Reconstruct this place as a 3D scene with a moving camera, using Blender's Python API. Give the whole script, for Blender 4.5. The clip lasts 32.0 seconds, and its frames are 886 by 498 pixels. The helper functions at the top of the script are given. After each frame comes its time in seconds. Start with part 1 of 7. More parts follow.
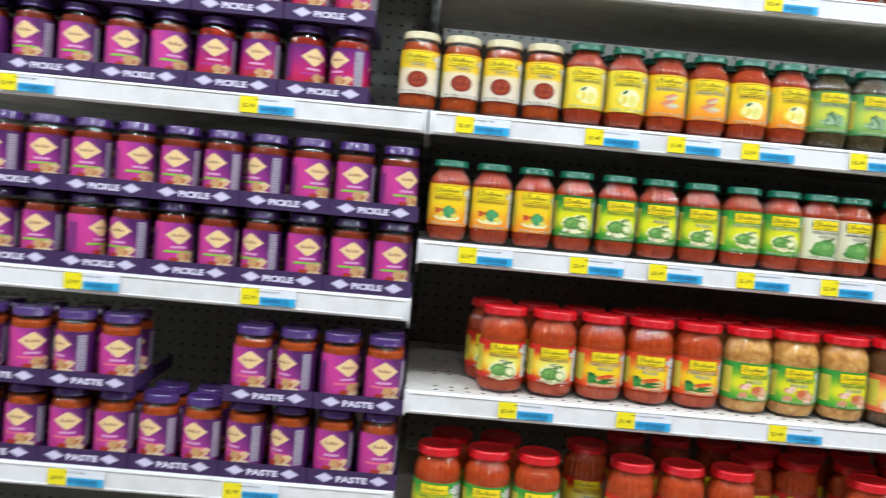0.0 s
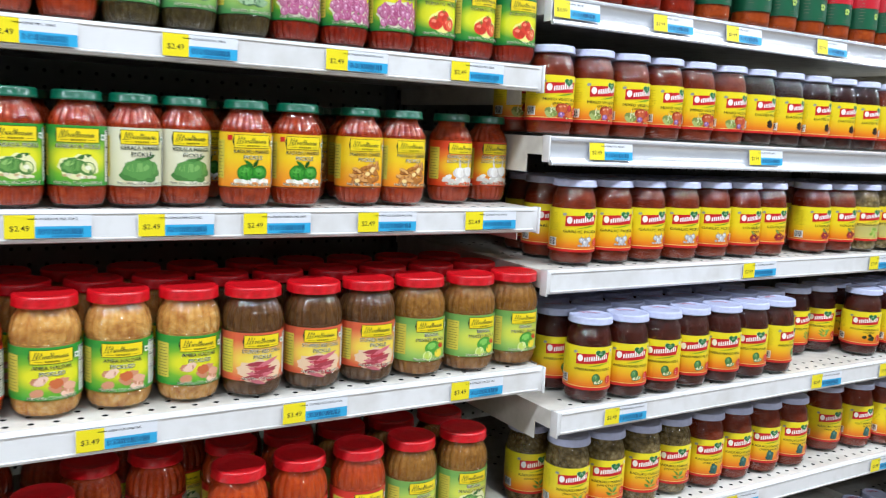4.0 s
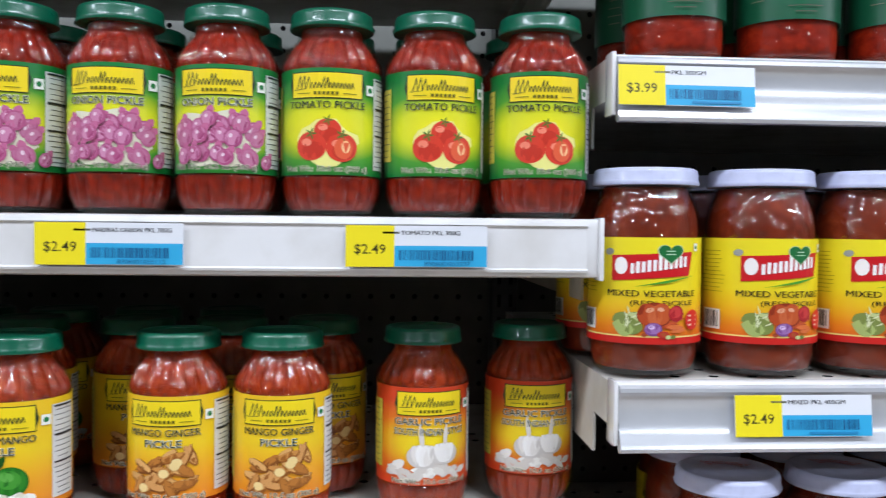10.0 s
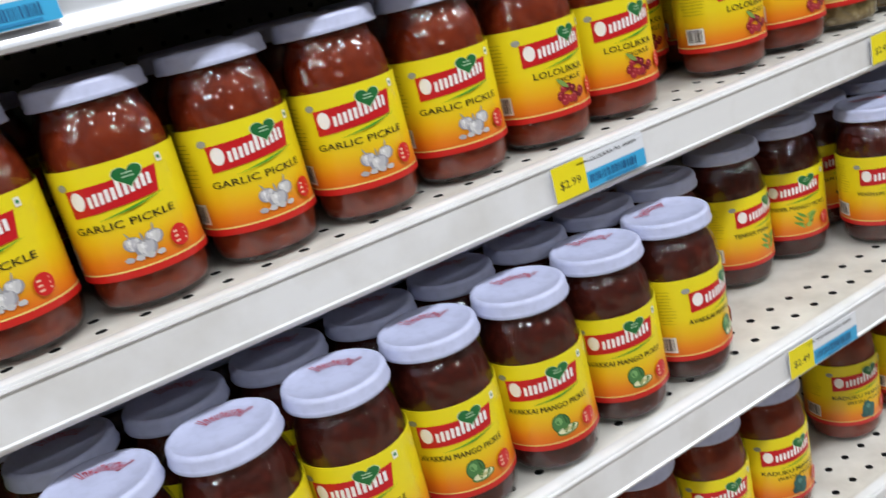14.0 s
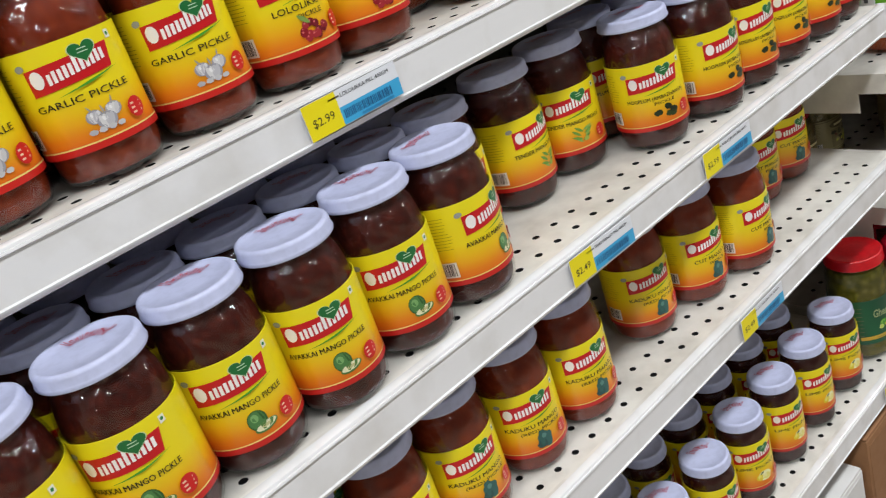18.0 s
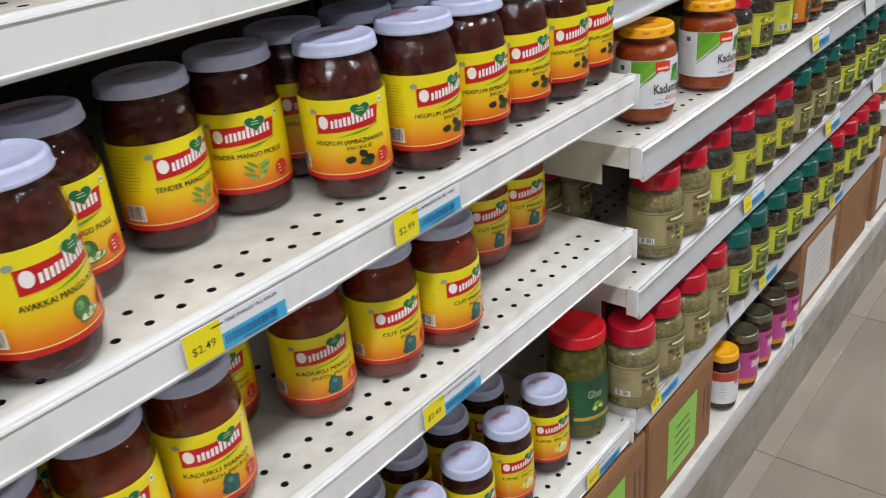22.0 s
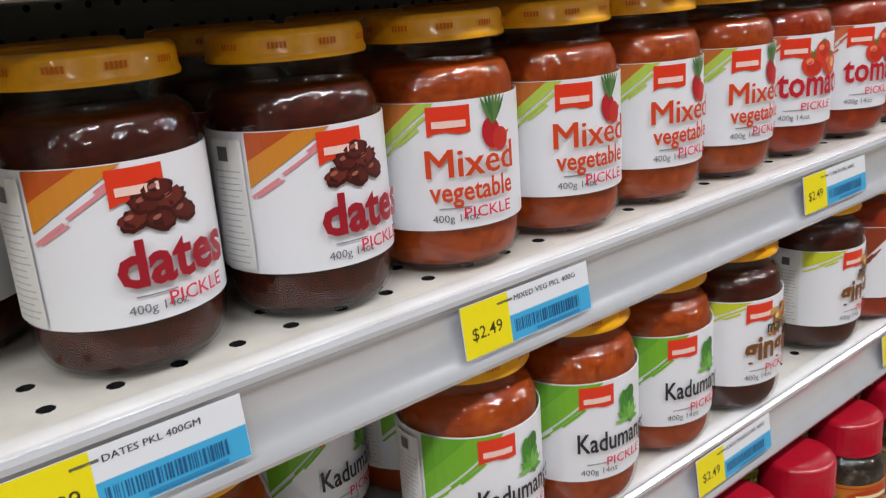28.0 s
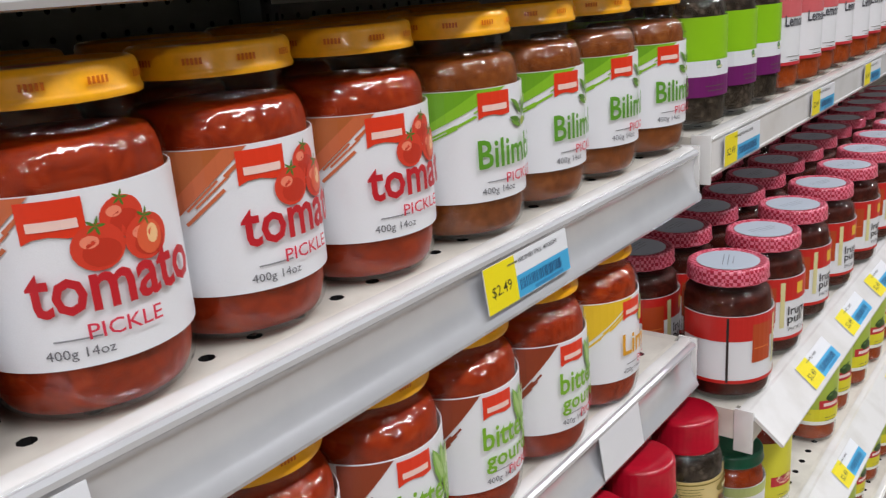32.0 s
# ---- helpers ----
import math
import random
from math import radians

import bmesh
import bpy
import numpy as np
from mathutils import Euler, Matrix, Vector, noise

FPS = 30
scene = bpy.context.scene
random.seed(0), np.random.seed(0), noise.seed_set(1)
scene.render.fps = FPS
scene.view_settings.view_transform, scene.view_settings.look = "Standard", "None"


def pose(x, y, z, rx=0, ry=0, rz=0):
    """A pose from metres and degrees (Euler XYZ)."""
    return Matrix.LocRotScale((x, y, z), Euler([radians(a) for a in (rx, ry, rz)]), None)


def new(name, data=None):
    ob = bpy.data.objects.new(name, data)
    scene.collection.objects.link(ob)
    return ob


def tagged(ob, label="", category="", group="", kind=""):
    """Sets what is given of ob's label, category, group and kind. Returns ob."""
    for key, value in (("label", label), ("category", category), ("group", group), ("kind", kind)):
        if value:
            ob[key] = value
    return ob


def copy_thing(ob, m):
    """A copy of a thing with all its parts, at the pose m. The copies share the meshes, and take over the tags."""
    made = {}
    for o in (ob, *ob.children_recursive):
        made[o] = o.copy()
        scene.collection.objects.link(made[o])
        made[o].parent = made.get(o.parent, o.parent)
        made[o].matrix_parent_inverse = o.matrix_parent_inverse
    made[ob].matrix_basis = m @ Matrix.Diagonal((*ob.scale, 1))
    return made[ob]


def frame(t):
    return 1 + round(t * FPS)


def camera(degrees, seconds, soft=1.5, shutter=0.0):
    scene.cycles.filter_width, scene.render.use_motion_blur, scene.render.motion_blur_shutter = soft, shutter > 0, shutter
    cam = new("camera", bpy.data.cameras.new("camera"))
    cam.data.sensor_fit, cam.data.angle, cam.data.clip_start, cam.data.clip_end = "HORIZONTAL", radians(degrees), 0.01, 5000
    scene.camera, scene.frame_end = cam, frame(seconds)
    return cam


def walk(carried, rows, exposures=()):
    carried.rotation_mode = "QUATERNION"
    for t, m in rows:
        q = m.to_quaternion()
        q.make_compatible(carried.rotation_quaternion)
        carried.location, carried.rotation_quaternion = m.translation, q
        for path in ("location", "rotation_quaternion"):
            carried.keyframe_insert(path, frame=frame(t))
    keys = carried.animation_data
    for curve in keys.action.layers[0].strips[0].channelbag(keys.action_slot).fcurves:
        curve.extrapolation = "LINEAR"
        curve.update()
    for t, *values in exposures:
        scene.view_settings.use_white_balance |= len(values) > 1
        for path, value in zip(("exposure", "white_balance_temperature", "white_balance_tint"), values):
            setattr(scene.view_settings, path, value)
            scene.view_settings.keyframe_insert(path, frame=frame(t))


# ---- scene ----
cam = camera(54.0, 32.0, 1.15, 0.38)
METRES, EYE, TILT, LEAN, TURN = 3.65, 1.31, 0.0, 0.0, -2.9
ROWS = [
    (0.0, 0.0117, 0.0031, -0.0138, 1.58, -3.08, -5.25),
    (0.5, 0.0113, 0.0214, -0.0077, -7.44, -3.23, -3.83),
    (1.0, 0.0076, 0.0395, -0.0038, -14.92, -2.94, -4.03),
    (1.5, 0.0125, 0.0560, -0.0014, -21.49, -3.22, -4.53),
    (2.0, 0.0265, 0.0684, -0.0028, -25.91, -3.59, -4.71),
    (2.5, 0.0470, 0.0758, -0.0028, -28.03, -4.00, -4.09),
    (3.0, 0.0710, 0.0824, -0.0013, -29.28, -5.52, -3.53),
    (3.5, 0.0964, 0.0894, -0.0021, -29.12, -6.65, -3.16),
    (5.5, 0.1974, 0.182, -0.0021, -23.45, -10.3, -0.89),
    (6.0, 0.2146, 0.1987, 0.0029, -20.35, -9.63, 0.31),
    (6.5, 0.2319, 0.211, 0.0061, -15.75, -8.43, 0.88),
    (7.0, 0.2494, 0.2182, 0.0111, -9.36, -6.18, 0.8),
    (7.5, 0.266, 0.2225, 0.0161, -3.9, -3.76, 0.14),
    (8.0, 0.2756, 0.2273, 0.0202, -0.8, -2.63, 0.04),
    (8.5, 0.2814, 0.2336, 0.0224, 0.62, -2.0, 0.01),
    (9.0, 0.2868, 0.2409, 0.0238, 0.8, -2.03, -0.09),
    (9.5, 0.2887, 0.2457, 0.0239, 0.14, -1.58, -0.23),
    (10.0, 0.2937, 0.2492, 0.0237, -1.25, -1.49, -0.6),
    (10.5, 0.3026, 0.252, 0.0228, -5.6, -1.23, -0.87),
    (11.0, 0.3131, 0.2556, 0.0201, -11.93, -1.44, -0.94),
    (11.5, 0.3224, 0.261, 0.0178, -17.36, -2.86, -0.79),
    (12.0, 0.3295, 0.2662, 0.0152, -20.48, -5.22, 0.69),
    (12.5, 0.3369, 0.2677, 0.0083, -22.87, -8.2, 3.58),
    (13.0, 0.3424, 0.2663, -0.0002, -24.56, -11.86, 6.74),
    (13.5, 0.3487, 0.263, -0.0086, -26.84, -15.43, 10.41),
    (14.0, 0.355, 0.2595, -0.0153, -29.25, -18.61, 13.68),
    (14.5, 0.3607, 0.2565, -0.017, -33.03, -20.78, 13.98),
    (15.0, 0.3644, 0.2543, -0.0164, -36.64, -22.09, 12.68),
    (15.5, 0.3675, 0.2541, -0.0172, -38.68, -22.64, 12.29),
    (17.5, 0.3684, 0.2525, -0.0253, -40.06, -24.45, 17.6),
    (18.0, 0.3698, 0.2502, -0.0242, -40.44, -24.44, 17.38),
    (18.5, 0.373, 0.2473, -0.0238, -41.94, -24.88, 16.67),
    (19.0, 0.3765, 0.2474, -0.0226, -44.76, -25.6, 15.14),
    (19.5, 0.3814, 0.2501, -0.0204, -47.68, -26.12, 12.17),
    (20.0, 0.3861, 0.2531, -0.0199, -49.84, -26.17, 8.71),
    (20.5, 0.3901, 0.2566, -0.0233, -50.0, -26.1, 5.79),
    (21.0, 0.397, 0.2606, -0.0291, -49.66, -26.2, 4.82),
    (21.5, 0.409, 0.2614, -0.0341, -49.29, -26.31, 4.84),
    (22.0, 0.4237, 0.2586, -0.0345, -48.63, -26.5, 4.8),
    (22.5, 0.4391, 0.2565, -0.0293, -46.72, -26.53, 4.09),
    (23.0, 0.4542, 0.2537, -0.0257, -43.38, -26.35, 3.57),
    (23.5, 0.4714, 0.2559, -0.0255, -40.34, -26.08, 3.66),
    (24.0, 0.4991, 0.2643, -0.0221, -39.6, -24.8, 2.57),
    (24.5, 0.5363, 0.2769, -0.0144, -39.36, -22.23, 2.17),
    (25.0, 0.5657, 0.2875, -0.01, -39.64, -20.25, 2.49),
    (25.5, 0.5887, 0.2931, -0.0084, -40.67, -19.48, 2.69),
    (26.0, 0.6126, 0.2982, -0.0082, -43.45, -18.93, 2.07),
    (26.5, 0.6381, 0.3055, -0.0071, -44.44, -18.53, 2.18),
    (28.5, 0.6887, 0.3299, -0.0049, -36.03, -16.93, 4.49),
    (29.0, 0.7023, 0.3269, -0.0038, -36.47, -16.71, 4.58),
    (29.5, 0.7189, 0.3238, -0.0052, -39.48, -17.01, 4.41),
    (30.0, 0.7427, 0.3228, -0.0087, -43.88, -17.27, 4.35),
    (30.5, 0.771, 0.3266, -0.0113, -48.24, -17.48, 3.81),
    (31.0, 0.7988, 0.3334, -0.0075, -50.59, -17.48, 3.54),
    (31.5, 0.8154, 0.3398, -0.0059, -51.09, -17.51, 3.7),
    (32.0, 0.8162, 0.3433, -0.0051, -50.11, -17.26, 4.16),
]
walk(cam, [(t, pose(0, 0, EYE, TILT, LEAN, TURN) @ pose(METRES * x, METRES * y, METRES * z, 90 + pitch, roll, yaw)) for t, x, y, z, yaw, pitch, roll in ROWS],
     [(0.0, 0.40, 5950, 10), (1.5, 0.28, 5850, 10), (4.0, 0.38, 5850, 10), (7.0, 0.15, 5800, 13), (11.0, 0.08, 5800, 14), (13.0, 0.02, 6100, 12), (18.0, -0.08, 6400, 12), (22.0, -0.06, 6350, 12), (25.0, -0.1, 6250, 12), (29.0, -0.2, 6600, 15), (32.0, -0.2, 6550, 15)])


# ---- light ----
world = bpy.data.worlds.new("world")
world.use_nodes = True
world.node_tree.nodes["Background"].inputs[0].default_value = (0.9, 0.95, 1.0, 1)
world.node_tree.nodes["Background"].inputs[1].default_value = 0.03
scene.world = world
LAMP_POWER = 45
CEILING = 3.2


# ---- materials ----
MATS = {}


def nodes_of(name):
    m = bpy.data.materials.new(name)
    m.use_nodes = True
    nt = m.node_tree
    bsdf = nt.nodes["Principled BSDF"]
    return m, nt, bsdf


def lin(c):
    """Linear colour from a hex string."""
    v = [int(c[i:i + 2], 16) / 255 for i in (0, 2, 4)]
    return tuple(x / 12.92 if x <= 0.04045 else ((x + 0.055) / 1.055) ** 2.4 for x in v) + (1,)


def ink(hexa, rough=0.35):
    """Printed paper or plastic in one colour, with faint mottling."""
    key = ("ink", hexa, rough)
    if key in MATS:
        return MATS[key]
    m, nt, b = nodes_of("ink_" + hexa)
    c = lin(hexa)
    n = nt.nodes.new("ShaderNodeTexNoise")
    n.inputs["Scale"].default_value = 220
    n.inputs["Detail"].default_value = 2
    mix = nt.nodes.new("ShaderNodeMix")
    mix.data_type = "RGBA"
    mix.inputs[6].default_value = tuple(x * 0.9 for x in c[:3]) + (1,)
    mix.inputs[7].default_value = tuple(min(1, x * 1.06) for x in c[:3]) + (1,)
    nt.links.new(n.outputs[0], mix.inputs[0])
    nt.links.new(mix.outputs[2], b.inputs["Base Color"])
    b.inputs["Roughness"].default_value = rough
    MATS[key] = m
    return m


def grad(name, stops, mode="v", rough=0.35):
    """A printed label whose ground colour runs along or across it."""
    key = ("grad", name)
    if key in MATS:
        return MATS[key]
    m, nt, b = nodes_of("label_" + name)
    uv = nt.nodes.new("ShaderNodeTexCoord")
    sep = nt.nodes.new("ShaderNodeSeparateXYZ")
    nt.links.new(uv.outputs["UV"], sep.inputs[0])
    ramp = nt.nodes.new("ShaderNodeValToRGB")
    if mode == "v":
        nt.links.new(sep.outputs[1], ramp.inputs[0])
    elif mode == "d":
        a = nt.nodes.new("ShaderNodeMath")
        a.operation = "MULTIPLY_ADD"
        a.inputs[1].default_value, a.inputs[2].default_value = 1.6, -0.3
        nt.links.new(sep.outputs[0], a.inputs[0])
        s2 = nt.nodes.new("ShaderNodeMath")
        s2.operation = "MULTIPLY_ADD"
        s2.inputs[1].default_value = 0.35
        nt.links.new(sep.outputs[1], s2.inputs[0])
        nt.links.new(a.outputs[0], s2.inputs[2])
        nt.links.new(s2.outputs[0], ramp.inputs[0])
    else:
        d = nt.nodes.new("ShaderNodeVectorMath")
        d.operation = "DISTANCE"
        d.inputs[1].default_value = (0.5, 0.45, 0)
        nt.links.new(uv.outputs["UV"], d.inputs[0])
        nt.links.new(d.outputs["Value"], ramp.inputs[0])
    ramp.color_ramp.elements[0].position, ramp.color_ramp.elements[0].color = stops[0][0], lin(stops[0][1])
    ramp.color_ramp.elements[1].position, ramp.color_ramp.elements[1].color = stops[-1][0], lin(stops[-1][1])
    for p, c in stops[1:-1]:
        ramp.color_ramp.elements.new(p).color = lin(c)
    nt.links.new(ramp.outputs[0], b.inputs["Base Color"])
    b.inputs["Roughness"].default_value = rough
    MATS[key] = m
    return m


def food(name, dark, mid, light, size=130, chunk=0.16):
    """Pickle behind glass: pieces in oil and spice."""
    key = ("food", name)
    if key in MATS:
        return MATS[key]
    m, nt, b = nodes_of("pickle_" + name)
    tc = nt.nodes.new("ShaderNodeTexCoord")
    info = nt.nodes.new("ShaderNodeObjectInfo")
    add = nt.nodes.new("ShaderNodeVectorMath")
    add.operation = "ADD"
    nt.links.new(tc.outputs["Object"], add.inputs[0])
    nt.links.new(info.outputs["Random"], add.inputs[1])
    v = nt.nodes.new("ShaderNodeTexVoronoi")
    v.inputs["Scale"].default_value = size * 1.6
    nt.links.new(add.outputs[0], v.inputs["Vector"])
    n = nt.nodes.new("ShaderNodeTexNoise")
    n.inputs["Scale"].default_value, n.inputs["Detail"].default_value, n.inputs["Roughness"].default_value, n.inputs["Distortion"].default_value = size * 0.6, 7, 0.72, 1.2
    nt.links.new(add.outputs[0], n.inputs["Vector"])
    mx = nt.nodes.new("ShaderNodeMix")
    mx.inputs[0].default_value = chunk
    nt.links.new(n.outputs[0], mx.inputs[2])
    nt.links.new(v.outputs["Distance"], mx.inputs[3])
    r = nt.nodes.new("ShaderNodeValToRGB")
    r.color_ramp.elements[0].position, r.color_ramp.elements[0].color = 0.22, lin(light)
    r.color_ramp.elements[1].position, r.color_ramp.elements[1].color = 0.72, lin(dark)
    r.color_ramp.elements.new(0.46).color = lin(mid)
    nt.links.new(mx.outputs[0], r.inputs[0])
    nt.links.new(r.outputs[0], b.inputs["Base Color"])
    b.inputs["Roughness"].default_value = 0.5
    b.inputs["Specular IOR Level"].default_value = 0.14
    bump = nt.nodes.new("ShaderNodeBump")
    bump.inputs["Strength"].default_value, bump.inputs["Distance"].default_value = 0.35, 0.0014
    nt.links.new(mx.outputs[0], bump.inputs["Height"])
    nt.links.new(bump.outputs[0], b.inputs["Normal"])
    MATS[key] = m
    return m


def make_glass(name, dimples, gloss=0.065, grain=210):
    m = bpy.data.materials.new(name)
    m.use_nodes = True
    nt = m.node_tree
    nt.nodes.remove(nt.nodes["Principled BSDF"])
    out = nt.nodes["Material Output"]
    tr = nt.nodes.new("ShaderNodeBsdfTransparent")
    tr.inputs[0].default_value = (0.96, 0.965, 0.95, 1)
    gl = nt.nodes.new("ShaderNodeBsdfGlossy")
    gl.inputs["Roughness"].default_value = 0.035
    lw = nt.nodes.new("ShaderNodeLayerWeight")
    pw = nt.nodes.new("ShaderNodeMath")
    pw.operation = "POWER"
    pw.inputs[1].default_value = 5
    fr = nt.nodes.new("ShaderNodeMath")
    fr.operation = "MULTIPLY_ADD"
    fr.inputs[1].default_value, fr.inputs[2].default_value = 0.5, gloss
    nt.links.new(lw.outputs["Facing"], pw.inputs[0])
    nt.links.new(pw.outputs[0], fr.inputs[0])
    n = nt.nodes.new("ShaderNodeTexNoise")
    n.inputs["Scale"].default_value, n.inputs["Detail"].default_value = grain, 0.5
    tc = nt.nodes.new("ShaderNodeTexCoord")
    nt.links.new(tc.outputs["Object"], n.inputs["Vector"])
    bump = nt.nodes.new("ShaderNodeBump")
    bump.inputs["Strength"].default_value, bump.inputs["Distance"].default_value = dimples, 0.0030
    nt.links.new(n.outputs[0], bump.inputs["Height"])
    for node in (gl, lw):
        nt.links.new(bump.outputs[0], node.inputs["Normal"])
    mix = nt.nodes.new("ShaderNodeMixShader")
    nt.links.new(fr.outputs[0], mix.inputs[0])
    nt.links.new(tr.outputs[0], mix.inputs[1])
    nt.links.new(gl.outputs[0], mix.inputs[2])
    nt.links.new(mix.outputs[0], out.inputs[0])
    return m


def paint(name, hexa, rough=0.4, metal=0.0, noise_scale=40, vary=0.12, bump_d=0.0003, dirt=None, coat=0.0):
    """Painted metal, plastic, card or tile with wear at two scales."""
    m, nt, b = nodes_of(name)
    c = lin(hexa)
    tc = nt.nodes.new("ShaderNodeTexCoord")
    n1 = nt.nodes.new("ShaderNodeTexNoise")
    n1.inputs["Scale"].default_value, n1.inputs["Detail"].default_value = noise_scale, 5
    n2 = nt.nodes.new("ShaderNodeTexNoise")
    n2.inputs["Scale"].default_value, n2.inputs["Detail"].default_value = noise_scale / 9, 3
    for n in (n1, n2):
        nt.links.new(tc.outputs["Object"], n.inputs["Vector"])
    mul = nt.nodes.new("ShaderNodeMath")
    mul.operation = "MULTIPLY"
    nt.links.new(n1.outputs[0], mul.inputs[0])
    nt.links.new(n2.outputs[0], mul.inputs[1])
    ramp = nt.nodes.new("ShaderNodeValToRGB")
    d = lin(dirt) if dirt else tuple(x * (1 - 2.4 * vary) for x in c[:3]) + (1,)
    ramp.color_ramp.elements[0].position, ramp.color_ramp.elements[0].color = 0.10, d
    ramp.color_ramp.elements[1].position, ramp.color_ramp.elements[1].color = 0.30, c
    nt.links.new(mul.outputs[0], ramp.inputs[0])
    nt.links.new(ramp.outputs[0], b.inputs["Base Color"])
    rr = nt.nodes.new("ShaderNodeMapRange")
    rr.inputs["To Min"].default_value, rr.inputs["To Max"].default_value = rough * 1.3, rough * 0.75
    nt.links.new(n1.outputs[0], rr.inputs[0])
    nt.links.new(rr.outputs[0], b.inputs["Roughness"])
    b.inputs["Metallic"].default_value = metal
    b.inputs["Coat Weight"].default_value = coat
    bump = nt.nodes.new("ShaderNodeBump")
    bump.inputs["Strength"].default_value, bump.inputs["Distance"].default_value = 0.4, bump_d
    nt.links.new(n1.outputs[0], bump.inputs["Height"])
    nt.links.new(bump.outputs[0], b.inputs["Normal"])
    return m


GLASS = make_glass("jar_glass", 0.75, 0.08, 130)
FLUTED_GLASS = make_glass("fluted_jar_glass", 0.22)
CLEAR_PLASTIC = make_glass("clear_plastic", 0.5, 0.09)
SMOOTH_GLASS = make_glass("smooth_jar_glass", 0.28)
SHELF = paint("shelf_enamel", "DCD8CE", 0.34, noise_scale=30, vary=0.05, dirt="BDB8AE")
FASCIA = paint("fascia_enamel", "E6E5E4", 0.17, noise_scale=25, vary=0.04, dirt="D2CFCA", coat=0.6)
CHANNEL = paint("price_channel_plastic", "DADCE0", 0.22, metal=0.4, noise_scale=25, vary=0.05, coat=0.8)
PEG = paint("pegboard_enamel", "82837C", 0.45, noise_scale=30, vary=0.08)
POST = paint("upright_steel", "5C5C5A", 0.4, noise_scale=40, vary=0.1)
# Black painted in for the shade inside holes and slots; also backs the pegboard.
DARK = paint("shade_black", "0B0B0B", 0.7)
TILE = paint("floor_tile_vinyl", "9C8E7E", 0.30, noise_scale=5, vary=0.05, dirt="8A7D71", coat=0.15)
GROUT = paint("floor_joint", "A0947F", 0.7)
AISLE = paint("aisle_paint", "6E6A64", 0.6, noise_scale=12, vary=0.1)
CEILING_PAINT = paint("ceiling_paint", "9C9C98", 0.7, noise_scale=12, vary=0.06)
PLASTER = paint("wall_paint", "A4A4A0", 0.6, noise_scale=12, vary=0.05)
CARD = paint("corrugated_card", "8E6440", 0.75, noise_scale=60, vary=0.015)
CARD_WHITE = paint("white_card", "D8D6D2", 0.6, noise_scale=25, vary=0.05)
KICK = paint("kick_plate_enamel", "9A8F82", 0.4, noise_scale=20, vary=0.12, dirt="7C7266")
TRAY = paint("purple_tray_card", "3A2350", 0.5, noise_scale=60, vary=0.1)


def gingham():
    """Red and pink checked lid enamel."""
    m, nt, b = nodes_of("lid_gingham")
    tc = nt.nodes.new("ShaderNodeTexCoord")
    ch = nt.nodes.new("ShaderNodeTexChecker")
    ch.inputs["Scale"].default_value = 330
    ch.inputs["Color1"].default_value, ch.inputs["Color2"].default_value = lin("B01C38"), lin("E07C90")
    nt.links.new(tc.outputs["Object"], ch.inputs["Vector"])
    nt.links.new(ch.outputs[0], b.inputs["Base Color"])
    b.inputs["Roughness"].default_value = 0.3
    return m


LID = {
    "green": paint("lid_green", "0A5A40", 0.3, noise_scale=160, vary=0.08, coat=0.4),
    "red": paint("lid_red", "CC0E1A", 0.33, noise_scale=160, vary=0.08, coat=0.3),
    "white": paint("lid_lilac_white", "BFC3DE", 0.36, noise_scale=160, vary=0.06, coat=0.2),
    "yellow": paint("lid_orange_yellow", "F8AE10", 0.33, noise_scale=160, vary=0.08, coat=0.3),
    "cream": paint("lid_cream", "C9BE97", 0.35, noise_scale=160, vary=0.06, coat=0.2),
    "purple": paint("lid_purple", "462A66", 0.2, noise_scale=160, vary=0.08, coat=0.8),
    "pet_red": paint("lid_plastic_red", "B01228", 0.22, coat=0.3, noise_scale=160, vary=0.06),
    "pet_teal": paint("lid_plastic_teal", "11544C", 0.26, coat=0.2, noise_scale=160, vary=0.06),
    "maroon": paint("lid_maroon", "8C1A33", 0.3, noise_scale=160, vary=0.08, coat=0.4),
    "gingham": gingham(),
    "gold": paint("lid_gold", "8E8672", 0.22, metal=0.85, noise_scale=160, vary=0.08),
}


# ---- mesh helpers ----
FINE = ("barcode", "small_print", "printing", "lid_print", "slots", "barcode_strip", "picture", "colour_corner", "colour_band")


def finish(bm, name, mats, angle=35):
    me = bpy.data.meshes.new(name)
    bm.to_mesh(me)
    bm.free()
    for m in (mats if isinstance(mats, (list, tuple)) else [mats]):
        me.materials.append(m)
    if angle:
        me.shade_smooth()
        me.set_sharp_from_angle(angle=radians(angle))
    return me


def part(name, bm, mats, parent, label="", angle=35):
    me = finish(bm, name, mats, angle) if isinstance(bm, bmesh.types.BMesh) else bm
    ob = new(name, me)
    ob.parent = parent
    return tagged(ob, label, kind="stuff" if name in FINE else "")


def lathe(profile, seg=40, ribs=None):
    """A turned body; ribs = (count, depth, zones) flutes it within the height zones."""
    bm = bmesh.new()
    rings = []
    for r, z in profile:
        ring = []
        for k in range(seg):
            a = 2 * math.pi * k / seg
            rr = r
            if ribs and any(lo <= z <= hi for lo, hi in ribs[2]):
                rr = r - ribs[1] * (1 - abs(math.cos(ribs[0] * a / 2)))
            ring.append(bm.verts.new((rr * math.sin(a), -rr * math.cos(a), z)))
        rings.append(ring)
    for lo, hi in zip(rings, rings[1:]):
        for k in range(seg):
            bm.faces.new((lo[k], lo[(k + 1) % seg], hi[(k + 1) % seg], hi[k]))
    bm.faces.new(rings[0][::-1])
    bm.faces.new(rings[-1])
    return bm


